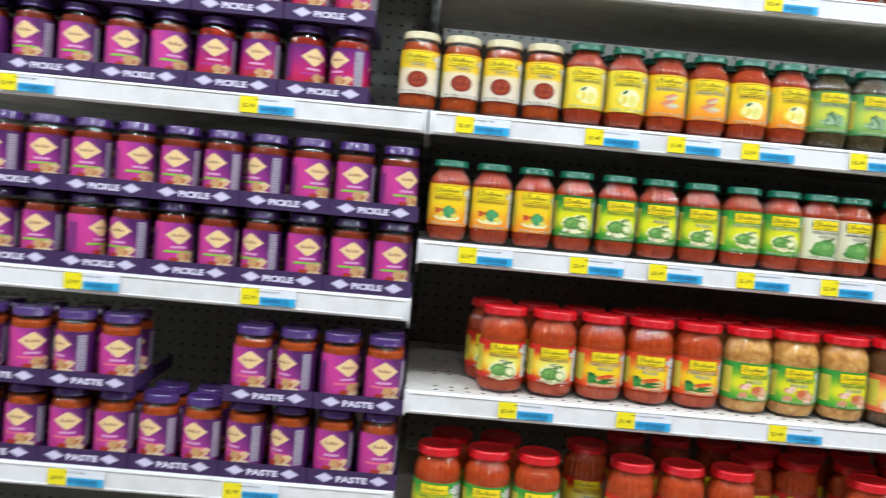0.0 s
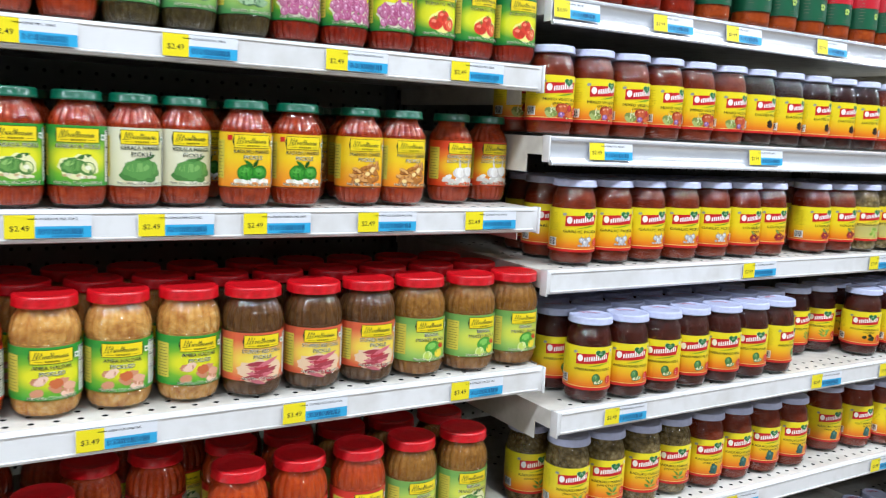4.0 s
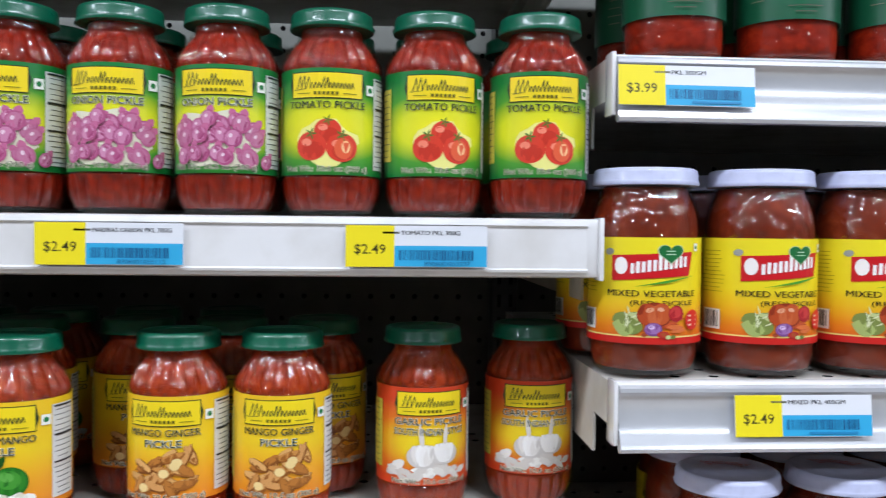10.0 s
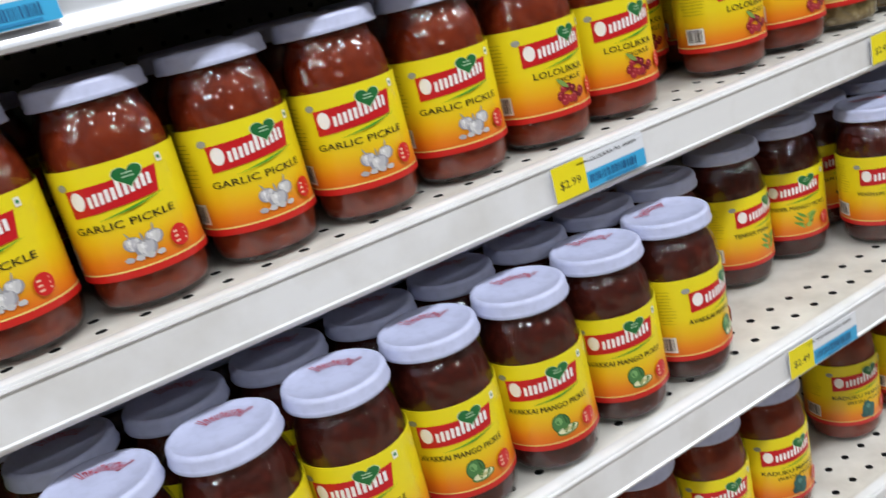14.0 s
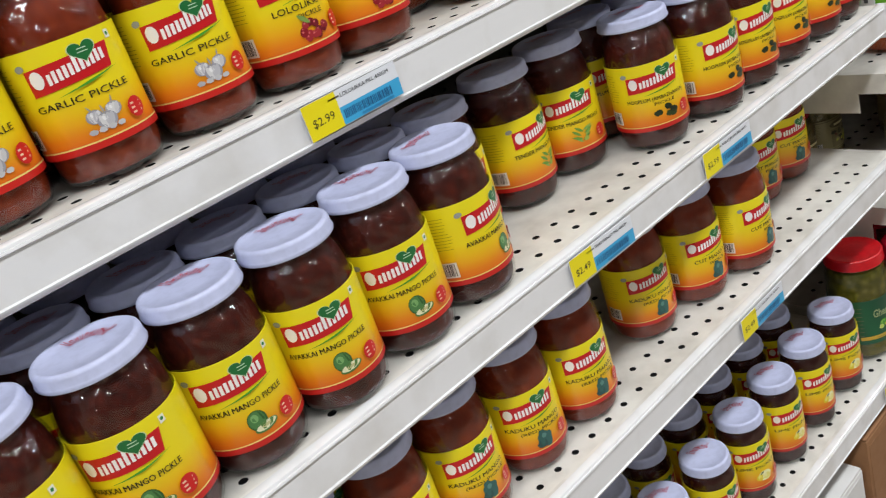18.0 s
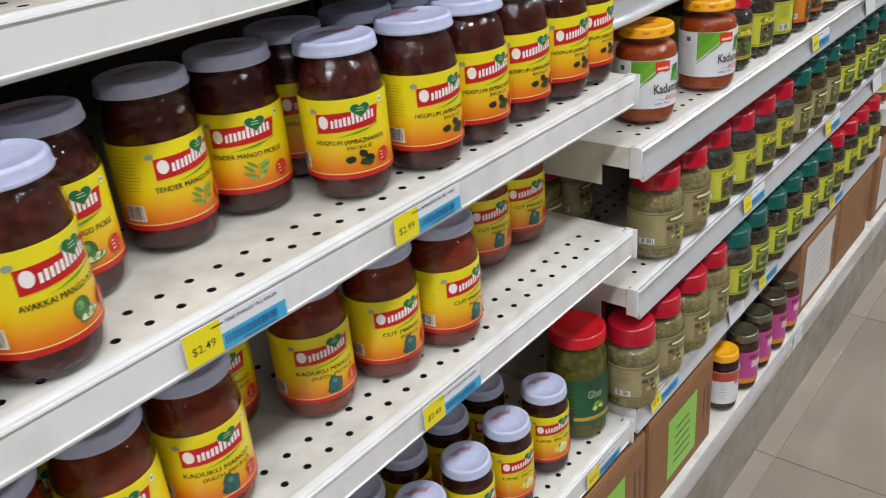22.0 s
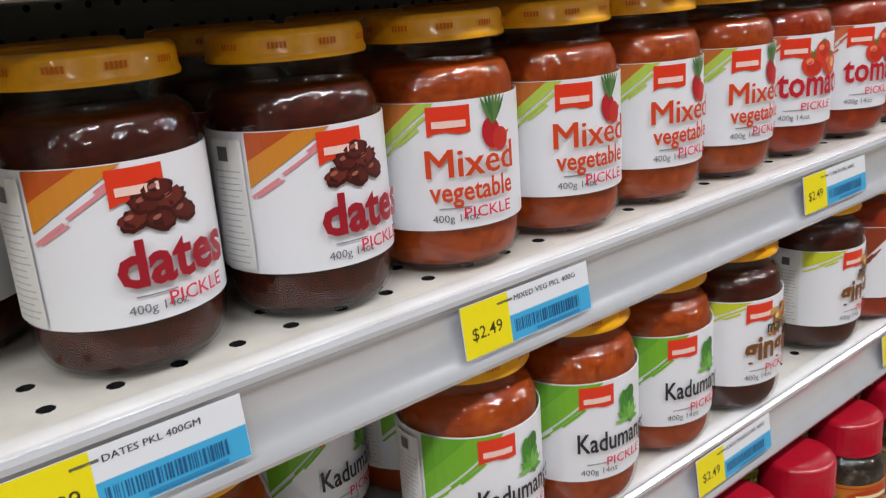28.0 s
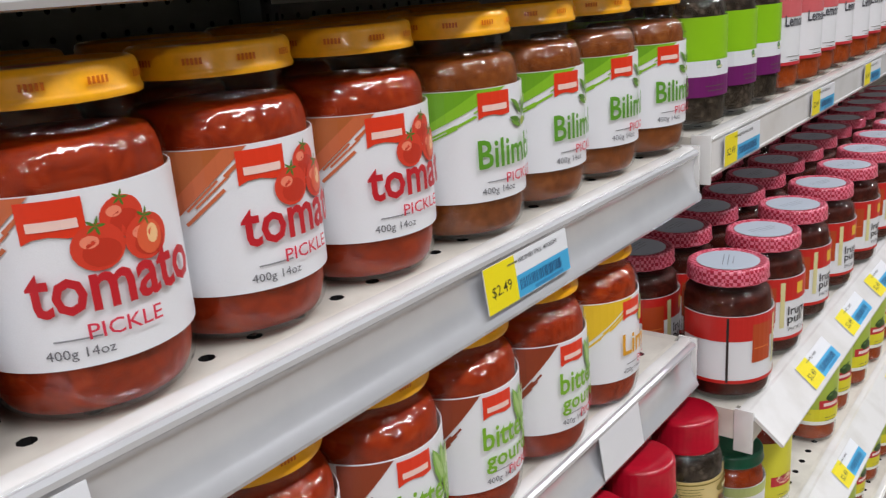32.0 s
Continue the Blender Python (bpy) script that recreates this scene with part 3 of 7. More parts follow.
# outer profile (radius, height), lid (radius, bottom, top), label (radius, bottom, top, half angle), ribs, filling height
FAMILY = {
    "small": dict(prof=[(0.020, 0), (0.0245, 0.0008), (0.0285, 0.0045), (0.0312, 0.0095), (0.0328, 0.0170), (0.0330, 0.0225), (0.0315, 0.0240), (0.0313, 0.0255), (0.0313, 0.0850), (0.0315, 0.0865), (0.0330, 0.0885), (0.0322, 0.0925), (0.0298, 0.0970), (0.0268, 0.1015), (0.0238, 0.1050), (0.0219, 0.1075), (0.0214, 0.1100), (0.0214, 0.1170)],
                  lid=(0.0268, 0.1130, 0.1235), label=(0.0315, 0.0245, 0.0858, 2.35), ribs=(20, 0.0026, ((0.003, 0.0222), (0.0872, 0.1045))), fill=0.1015),
    "large": dict(prof=[(0.025, 0), (0.0300, 0.001), (0.0345, 0.0055), (0.0372, 0.012), (0.0386, 0.0215), (0.0378, 0.0235), (0.0376, 0.0250), (0.0376, 0.0830), (0.0378, 0.0845), (0.0392, 0.0870), (0.0402, 0.0950), (0.0399, 0.1040), (0.0382, 0.1140), (0.0348, 0.1225), (0.0306, 0.1285), (0.0290, 0.1320), (0.0290, 0.140)],
                  lid=(0.0352, 0.1345, 0.1490), label=(0.0378, 0.025, 0.083, 2.3), ribs=(20, 0.0044, ((0.004, 0.0215), (0.0858, 0.1240))), fill=0.127),
    "round": dict(prof=[(0.025, 0), (0.0300, 0.0010), (0.0338, 0.0055), (0.0353, 0.013), (0.0357, 0.022), (0.0357, 0.088), (0.0355, 0.094), (0.0345, 0.102), (0.0322, 0.1095), (0.0298, 0.1140), (0.0290, 0.117), (0.0290, 0.123)],
                  lid=(0.0341, 0.1205, 0.1315), label=(0.03585, 0.0215, 0.0876, 2.6), ribs=None, fill=0.1195),
    "squat": dict(prof=[(0.026, 0), (0.0315, 0.001), (0.0358, 0.005), (0.0379, 0.012), (0.0385, 0.021), (0.0385, 0.083), (0.0382, 0.089), (0.0366, 0.0945), (0.0332, 0.0980), (0.0306, 0.0995), (0.0298, 0.1020), (0.0298, 0.111)],
                  lid=(0.0342, 0.1085, 0.1210), label=(0.0386, 0.0225, 0.0825, 2.5), ribs=None, fill=0.0965),
    "pet": dict(prof=[(0.026, 0), (0.0310, 0.0015), (0.0332, 0.007), (0.0335, 0.016), (0.0326, 0.020), (0.0326, 0.0725), (0.0338, 0.0755), (0.0335, 0.084), (0.0305, 0.094), (0.0268, 0.099), (0.0262, 0.104)],
                lid=(0.0285, 0.1015, 0.1275), label=(0.0328, 0.020, 0.064, 2.9), ribs=None, fill=0.092),
    "curry": dict(prof=[(0.024, 0), (0.0282, 0.001), (0.0298, 0.006), (0.0300, 0.014), (0.0300, 0.086), (0.0292, 0.093), (0.0265, 0.0985), (0.0250, 0.100), (0.0250, 0.104)],
                  lid=(0.0278, 0.1015, 0.1150), label=(0.0301, 0.0180, 0.0830, 2.7), ribs=None, fill=0.094),
    "tall": dict(prof=[(0.026, 0), (0.0315, 0.001), (0.0332, 0.007), (0.0335, 0.018), (0.0335, 0.088), (0.0325, 0.097), (0.0295, 0.105), (0.0275, 0.108), (0.0275, 0.114)],
                 lid=(0.0300, 0.1115, 0.1245), label=(0.0336, 0.026, 0.088, 2.5), ribs=None, fill=0.104),
    "narrow": dict(prof=[(0.024, 0), (0.0288, 0.001), (0.0302, 0.006), (0.0305, 0.018), (0.0305, 0.090), (0.0300, 0.098), (0.0272, 0.1045), (0.0262, 0.107), (0.0262, 0.112)],
                   lid=(0.0290, 0.1100, 0.1220), label=(0.0306, 0.024, 0.092, 2.4), ribs=None, fill=0.106),
    "fat": dict(prof=[(0.031, 0), (0.0375, 0.001), (0.0398, 0.008), (0.0402, 0.02), (0.0402, 0.105), (0.0398, 0.122), (0.0372, 0.136), (0.0345, 0.141), (0.0345, 0.148)],
                lid=(0.0385, 0.1445, 0.160), label=(0.0403, 0.028, 0.098, 2.5), ribs=None, fill=0.138),
    "preserve": dict(prof=[(0.029, 0), (0.0345, 0.001), (0.0372, 0.007), (0.0378, 0.016), (0.0378, 0.078), (0.0372, 0.086), (0.0345, 0.094), (0.0312, 0.098), (0.0305, 0.104)],
                     lid=(0.0340, 0.1020, 0.1160), label=(0.0379, 0.018, 0.078, 2.6), ribs=None, fill=0.092),
}
pet = FAMILY["pet"]
pet["prof"] = [(r * 1.13, z) for r, z in pet["prof"]]
pet["lid"], pet["label"] = (0.0322, 0.1015, 0.1275), (0.0371, 0.0205, 0.0720, 2.9)
FAMILY["slim_pet"] = dict(prof=[(0.025, 0), (0.0295, 0.0014), (0.0318, 0.006), (0.0323, 0.0140), (0.0314, 0.0162), (0.0314, 0.0668), (0.0325, 0.0695), (0.0319, 0.077), (0.029, 0.084), (0.0258, 0.0875), (0.0252, 0.092)],
                          lid=(0.0278, 0.0885, 0.117), label=(0.0316, 0.0167, 0.0660, 2.9), ribs=None, fill=0.0850)
lg = FAMILY["large"]
lg["prof"] = [(0.025, 0), (0.030, 0.001), (0.0345, 0.005), (0.0372, 0.0105), (0.0388, 0.0205), (0.0379, 0.0222), (0.0376, 0.0230), (0.0376, 0.0828), (0.0379, 0.0840), (0.0390, 0.0862),
              (0.0395, 0.0920), (0.0391, 0.0985), (0.0375, 0.1060), (0.0341, 0.1135), (0.0302, 0.1185), (0.0290, 0.1215), (0.0290, 0.1290)]
lg["lid"], lg["fill"], lg["label"] = (0.0352, 0.1240, 0.1375), 0.1250, (0.0378, 0.0232, 0.0826, 2.3)
lg["ribs"] = (20, 0.0035, ((0.003, 0.0207), (0.0850, 0.1150)))
sm = FAMILY["small"]
sm["prof"] = [(r, z * 1.045) for r, z in sm["prof"]]
sm["lid"], sm["fill"], sm["label"] = (0.0270, 0.1180, 0.1290), 0.1185, (0.0316, 0.0250, 0.0905, 2.35)
sm["ribs"] = (20, 0.0026, ((0.003, 0.0233), (0.0912, 0.1095)))
body_cache = {}


def bodies(fam):
    """Glass, filling and lid meshes of a jar family, made once."""
    if fam in body_cache:
        return body_cache[fam]
    f = FAMILY[fam]
    prof = smooth_steps(f["prof"], 2)
    seg = 6 * f["ribs"][0] if f["ribs"] else 48
    glass = finish(lathe(prof, seg, f["ribs"]), "jar_glass", FLUTED_GLASS if f["ribs"] else GLASS if fam in ("round", "narrow") else CLEAR_PLASTIC if fam in ("pet", "slim_pet") else SMOOTH_GLASS, 46 if f["ribs"] else 75)
    top = f["fill"]
    inner = [(max(0.004, r - 0.0019), max(z, 0.0036)) for r, z in prof if z < top]
    inner = [inner[0]] + [p for p in inner[1:] if p[1] > 0.0037]
    inner.append((inner[-1][0] - 0.0006, top))
    inner.append((inner[-1][0] * 0.5, top + 0.0006))
    fill = lathe(inner, 4 * f["ribs"][0] if f["ribs"] else 48, (f["ribs"][0], f["ribs"][1] * 0.7, f["ribs"][2]) if f["ribs"] else None)
    lr, lo, hi = f["lid"]
    h = hi - lo
    if fam in ("pet", "slim_pet"):
        lp = [(lr - 0.002, lo), (lr, lo + 0.0006), (lr, lo + 0.003), (lr - 0.0006, lo + 0.004), (lr - 0.0006, hi - 0.004), (lr - 0.0016, hi - 0.0012), (lr - 0.004, hi), (lr * 0.5, hi + 0.0002)]
        lid = lathe(lp, 96, (32, 0.0007, ((lo + 0.0035, hi - 0.0035),)))
    else:
        lp = [(lr - 0.0022, lo), (lr - 0.0002, lo + 0.0002), (lr + 0.0002, lo + 0.0014), (lr - 0.0003, lo + 0.0030), (lr - 0.0006, lo + 0.0036), (lr - 0.0007, hi - 0.0030), (lr - 0.0014, hi - 0.0010), (lr - 0.0030, hi), (lr - 0.0050, hi - 0.0004), (lr - 0.0062, hi - 0.0013), (lr * 0.4, hi - 0.0011)]
        n = {"large": 12, "preserve": 16}.get(fam)
        lid = lathe(lp, 72 if n == 12 else 64 if n else 48, (n, 0.0009, ((lo, lo + 0.0032),)) if n else None)
    body_cache[fam] = (glass, finish(fill, "filling", [], 42 if f["ribs"] else 80), finish(lid, "lid", [], 50))
    return body_cache[fam]


def with_mat(me, mat, cache={}):
    key = (me.name, mat.name)
    if key not in cache:
        c = me.copy()
        c.materials.clear()
        c.materials.append(mat)
        cache[key] = c
    return cache[key]


JAR_NAMES = {"small": "fluted_jar", "large": "large_fluted_jar", "round": "round_pickle_jar", "squat": "squat_pickle_jar", "pet": "plastic_jar", "slim_pet": "slim_plastic_jar", "curry": "curry_jar", "tall": "sauce_jar", "narrow": "narrow_jar", "fat": "wide_jar", "preserve": "preserve_jar"}


def jar_core(fam, filling, lid, label, group):
    f = FAMILY[fam]
    glass, fill, cap = bodies(fam)
    jar = tagged(new(JAR_NAMES[fam], glass), label, "jar", group)
    part("filling", with_mat(fill, filling), None, jar)
    lid_ob = part("lid", with_mat(cap, LID[lid]), None, jar)
    return jar, f, lid_ob


# -- pictures on labels; w is the picture's half width --
def picture(art, kind, u, v, w, seed=1):
    rnd = random.Random(seed)
    if kind == "onions":
        art.blob(u, v, w * 1.10, w * 0.68, "E4E0C4", 3)
        for k in range(24):
            q = (k * 7) % 24
            a = u + (-0.95 + 1.9 * (q % 8) / 7.0 + 0.09 * (q // 8) + rnd.uniform(-0.10, 0.10)) * w
            b = v + (0.36 - 0.38 * (q // 8) - 0.12 * abs((q % 8) - 3.5) / 3.5 * (1 if q < 8 else 0) + rnd.uniform(-0.15, 0.15)) * w
            r, turn = w * rnd.uniform(0.17, 0.24), rnd.uniform(-0.9, 0.9)
            art.leaf(a - 0.5 * r * math.sin(turn), b + 0.5 * r * math.cos(turn), r * 1.1, r * 0.9, "C46A92", turn + 1.57)
            art.oval(a, b, r * 0.92, r, rnd.choice(("B05680", "B8628A", "A44C78")), turn, 14)
            art.oval(a - r * 0.08, b + r * 0.05, r * 0.70, r * 0.80, rnd.choice(("CA84A6", "D08EAE", "C07898")), turn, 12)
            art.oval(a - r * 0.25, b + r * 0.26, r * 0.18, r * 0.24, "ECD0DC", turn, 8)
            art.oval(a + r * 0.35, b - r * 0.2, r * 0.10, r * 0.5, "9A3468", turn, 8)
    elif kind in ("tomatoes", "plain_tomatoes"):
        if kind == "tomatoes":
            art.blob(u, v - 0.05 * w, w * 1.0, w * 0.74, "EFEA8A", 2)
        for a, b, r in ((0.05, 0.30, 0.44), (-0.48, -0.18, 0.5), (0.5, -0.22, 0.5)):
            art.oval(u + a * w, v + b * w, r * w, r * w * 0.92, "D8402A", n=20)
            art.oval(u + (a + 0.05) * w, v + (b - 0.12) * w, r * w * 0.72, r * w * 0.55, "C43420", n=16)
            art.oval(u + (a - 0.15) * w, v + (b + 0.12) * w, r * w * 0.35, r * w * 0.25, "F28A6E", n=12)
            for q in range(5):
                art.leaf(u + a * w, v + (b + r * 0.8) * w, r * w * 0.4, r * w * 0.12, "4E7A2A", q * 1.25)
        art.oval(u + 0.55 * w, v - 0.25 * w, 0.30 * w, 0.34 * w, "E2603A", n=18)
        art.oval(u + 0.62 * w, v - 0.2 * w, 0.14 * w, 0.2 * w, "F6C58E", n=12)
    elif kind == "mangoes":
        art.blob(u, v - 0.05 * w, w * 1.02, w * 0.66, "E9E6B0", 5)
        art.leaf(u - w * 0.1, v + w * 0.42, w * 0.8, w * 0.24, "3E6B2C", 0.25)
        art.blob(u - w * 0.28, v + 0.02 * w, w * 0.62, w * 0.44, "4C7F38", 6, 0.2, 26)
        art.blob(u - w * 0.30, v + 0.06 * w, w * 0.50, w * 0.33, "6E9E4C", 7, 0.2, 24)
        art.oval(u - w * 0.42, v + 0.16 * w, w * 0.24, w * 0.12, "98C06C", 0.3, 14)
        art.oval(u + w * 0.46, v - 0.10 * w, w * 0.42, w * 0.36, "55803A", -0.2)
        art.oval(u + w * 0.48, v - 0.06 * w, w * 0.34, w * 0.27, "D9DC9C", -0.2)
        art.oval(u + w * 0.48, v - 0.06 * w, w * 0.16, w * 0.12, "EFEBD0", -0.2, 12)
        for k in range(9):
            art.blob(u + rnd.uniform(-0.8, 0.8) * w, v - w * rnd.uniform(0.42, 0.56), w * 0.12, w * 0.08, rnd.choice(("F0EFE2", "E2D8B8", "C8AA7A")), k, 0, 9)
    elif kind == "tart_mango":
        art.blob(u, v - 0.38 * w, w * 1.10, w * 0.30, "EADFA8", 3)
        art.blob(u + 0.12 * w, v + 0.05 * w, w * 0.50, w * 0.50, "3C8A52", 6, 0.2, 26)
        art.blob(u + 0.06 * w, v + 0.12 * w, w * 0.36, w * 0.34, "58A466", 7, 0.2, 22)
        art.oval(u - 0.55 * w, v - 0.22 * w, w * 0.30, w * 0.20, "E8C83A", 0.3, 14)
        art.oval(u + 0.60 * w, v - 0.26 * w, w * 0.28, w * 0.20, "D8CC58", -0.2, 14)
        for k in range(7):
            art.blob(u - w * rnd.uniform(0.45, 0.95), v + w * rnd.uniform(-0.15, 0.30), w * 0.13, w * 0.09, rnd.choice(("C23A2A", "D85A3A", "A82E24")), k, 0, 9)
    elif kind == "whole_mango":
        art.blob(u, v - 0.02 * w, w * 0.98, w * 0.58, "4A7E3A", 4, 0.05, 28)
        art.blob(u - 0.04 * w, v + 0.04 * w, w * 0.86, w * 0.44, "5E9448", 5, 0.05, 26)
        art.oval(u - 0.16 * w, v + 0.14 * w, w * 0.50, w * 0.20, "7EAE5E", 0.08, 18)
        art.leaf(u + 0.1 * w, v + 0.50 * w, w * 0.6, w * 0.18, "3A6A2C", 0.4)
        for k in range(8):
            art.blob(u + (-0.7 + 0.2 * k) * w, v - w * rnd.uniform(0.50, 0.60), w * 0.12, w * 0.07, rnd.choice(("EFE9D4", "E0D2A8")), k, 0, 9)
    elif kind == "bright_mango":
        for dx, rr, sx in ((-0.36, 0.52, 1), (0.42, 0.47, -1)):
            art.oval(u + dx * w, v, w * rr, w * rr * 0.92, "1F6E16", 0.1 * sx, 24)
            art.oval(u + (dx - 0.02) * w, v + 0.02 * w, w * rr * 0.90, w * rr * 0.80, "2F8420", 0.1 * sx, 22)
            art.oval(u + (dx - 0.05) * w, v + 0.07 * w, w * rr * 0.70, w * rr * 0.56, "47982F", 0.1 * sx, 20)
            art.oval(u + (dx - 0.10) * w, v + 0.15 * w, w * rr * 0.42, w * rr * 0.28, "62AC46", 0.2 * sx, 14)
        art.leaf(u, v + 0.30 * w, w * 0.55, w * 0.22, "1A5214", 1.0)
        art.leaf(u, v + 0.34 * w, w * 0.62, w * 0.20, "256A1C", 2.5)
        for k in range(20):
            a = -0.95 + 1.9 * k / 19
            art.blob(u + a * w, v - w * (0.38 + 0.16 * rnd.random()), w * 0.11, w * 0.12, rnd.choice(("F6F4EC", "E8E4D4", "DCD8C4")), k, 0, 9)
    elif kind == "ginger":
        for k in range(26):
            a, b, q = u + (-0.8 + 1.6 * ((k * 5) % 26) / 25) * w, v + rnd.uniform(-0.55, 0.55) * w, rnd.uniform(-1.2, 1.2)
            art.blob(a, b, w * 0.36, w * 0.15, rnd.choice(("8A5018", "9C5E20")), k, q, 14)
            art.blob(a - 0.02 * w, b + 0.03 * w, w * 0.33, w * 0.11, rnd.choice(("C98B45", "B8752F", "DDA863", "D49A58")), k, q, 14)
        for k in range(4):
            art.oval(u + rnd.uniform(-0.6, 0.6) * w, v + rnd.uniform(-0.5, 0.4) * w, w * 0.15, w * 0.13, "F0D38E", 0, 12)
    elif kind == "garlic":
        for k in range(26):
            art.blob(u + rnd.uniform(-1.0, 1.0) * w, v - w * rnd.uniform(0.10, 0.48), w * 0.17, w * 0.09, rnd.choice(("EFEBE2", "E0DAD0", "D6CEC4")), k, rnd.uniform(-0.7, 0.7), 11)
        for a, b, r in ((-0.18, 0.08, 0.40), (0.34, 0.14, 0.36)):
            art.leaf(u + a * w, v + (b + r * 0.35) * w, r * w * 1.7, r * w * 0.30, "DED6CA", 1.62 - a * 0.4)
            art.oval(u + a * w, v + b * w, r * w, r * w * 0.74, "CFC8C0", 0, 20)
            for q in (-0.6, -0.2, 0.2, 0.6):
                art.oval(u + (a + q * r * 0.62) * w, v + (b + 0.02) * w, r * w * 0.31, r * w * 0.66, rnd.choice(("EEEAE4", "E4DED6", "F2EFEA")), -q * 0.5, 14)
    elif kind == "grey_garlic":
        for a, b, r in ((-0.42, 0.12, 0.40), (0.52, 0.20, 0.40), (0.06, -0.18, 0.48)):
            art.leaf(u + a * w, v + (b + r * 0.5) * w, r * w * 1.1, r * w * 0.22, "A39C94", 1.75 - a * 0.8)
            art.oval(u + a * w, v + b * w, r * w, r * w * 0.82, "9C9AA0", 0, 20)
            for q in (-0.62, -0.2, 0.22, 0.64):
                art.oval(u + (a + q * r * 0.62) * w, v + (b - 0.04 * r) * w, r * w * 0.30, r * w * 0.70, rnd.choice(("C9C7C6", "D6D4D2", "BDBBBE")), -q * 0.5, 14)
            art.oval(u + (a - 0.25 * r) * w, v + (b + 0.25 * r) * w, r * w * 0.16, r * w * 0.24, "ECEAE8", 0.3, 10)
        for k in range(4):
            art.blob(u + (-0.75 + 0.45 * k) * w, v - 0.52 * w, w * 0.2, w * 0.13, rnd.choice(("C4C2C0", "AEACAE")), k)
    elif kind == "chillies":
        art.blob(u, v - 0.08 * w, w * 1.05, w * 0.50, "E8C8A4", 3, 0, 26)
        for k in range(13):
            art.leaf(u + rnd.uniform(-1.0, 0.0) * w, v + rnd.uniform(-0.42, 0.18) * w, w * rnd.uniform(0.8, 1.1), w * 0.19, rnd.choice(("B4323E", "C4505A", "A23A44", "D0707A")), rnd.uniform(-0.35, 0.4))
    elif kind == "carrots":
        art.oval(u, v - 0.12 * w, w * 1.0, w * 0.34, "D8B878", 0.02, 24)
        for k in range(10):
            art.leaf(u - w * rnd.uniform(0.3, 0.9), v + rnd.uniform(-0.32, 0.16) * w, w * rnd.uniform(1.0, 1.3), w * 0.15, rnd.choice(("D1491E", "C23A18", "2E7A2E", "E0622A", "1F5F24")), rnd.uniform(-0.05, 0.25))
        for k in range(9):
            art.blob(u - w * rnd.uniform(0.60, 1.0), v + w * rnd.uniform(-0.25, 0.22), w * 0.17, w * 0.14, rnd.choice(("2C7030", "3E8A3A", "1E5A26")), k)
    elif kind == "roots":
        for k in range(8):
            art.blob(u + rnd.uniform(-0.7, 0.8) * w, v + rnd.uniform(-0.45, 0.3) * w, w * 0.34, w * 0.2, rnd.choice(("E0A98C", "D0906E", "EFC9B0", "C98A66")), k, rnd.uniform(-0.6, 0.6))
        art.blob(u + 0.15 * w, v + 0.15 * w, w * 0.3, w * 0.24, "C7693A", 5)
    elif kind == "limes":
        art.oval(u + 0.1 * w, v + 0.15 * w, w * 0.55, w * 0.45, "4E9A2F")
        art.oval(u + 0.0 * w, v + 0.28 * w, w * 0.3, w * 0.2, "86C457", 0.2, 14)
        art.oval(u + 0.55 * w, v - 0.2 * w, w * 0.32, w * 0.26, "F0D93A")
        art.oval(u - 0.25 * w, v - 0.3 * w, w * 0.3, w * 0.3, "DCE79A")
        art.oval(u - 0.25 * w, v - 0.3 * w, w * 0.23, w * 0.23, "C3D65E")
        for k in range(5):
            art.leaf(u + w * 0.7, v + 0.1 * w, w * 0.4, w * 0.1, "C43A24", 0.3 + k * 0.5)
    elif kind == "lemons":
        art.oval(u + 0.1 * w, v + 0.05 * w, w * 0.75, w * 0.6, "F2EFB5", n=22)
        art.oval(u - 0.45 * w, v - 0.05 * w, w * 0.42, w * 0.36, "E4CF2E", 0.3)
        art.oval(u - 0.5 * w, v + 0.08 * w, w * 0.2, w * 0.14, "F3E773", 0.3, 12)
        art.oval(u + 0.35 * w, v - 0.12 * w, w * 0.44, w * 0.44, "EDE7A0")
        art.oval(u + 0.35 * w, v - 0.12 * w, w * 0.36, w * 0.36, "E6DD78")
        art.leaf(u - 0.4 * w, v + 0.3 * w, w * 0.5, w * 0.2, "2F5A3A", 0.6)
    elif kind == "pods":
        for k in range(7):
            art.leaf(u + rnd.uniform(-0.7, 0.1) * w, v + rnd.uniform(-0.35, 0.4) * w, w * 0.9, w * 0.28, rnd.choice(("D98A6A", "E2A985", "C9C9A0", "B87A50")), rnd.uniform(-0.3, 0.6))
    elif kind == "leaves":
        for k in range(11):
            q = 0.25 + 2.64 * ((k * 4) % 11) / 10
            c0 = rnd.choice(("8CAE80", "A2C094", "769A6C"))
            art.leaf(u + rnd.uniform(-0.2, 0.2) * w, v - 0.40 * w, w * rnd.uniform(0.75, 1.0), w * 0.40, "557A50", q)
            art.leaf(u + rnd.uniform(-0.2, 0.2) * w, v - 0.38 * w, w * rnd.uniform(0.72, 0.92), w * 0.32, c0, q)
            art.leaf(u, v - 0.38 * w, w * 0.8, w * 0.03, "D4E0C4", q)
    elif kind == "brown_disc":
        art.oval(u, v, w * 0.95, w * 0.72, "7E2A18", n=24)
        art.oval(u, v, w * 0.8, w * 0.58, "93341C", n=24)
        for k in range(14):
            art.blob(u + rnd.uniform(-0.55, 0.55) * w, v + rnd.uniform(-0.38, 0.38) * w, w * 0.15, w * 0.1, rnd.choice(("6A1E12", "A84A2A", "80301C")), k, 0, 9)
    elif kind == "mixed":
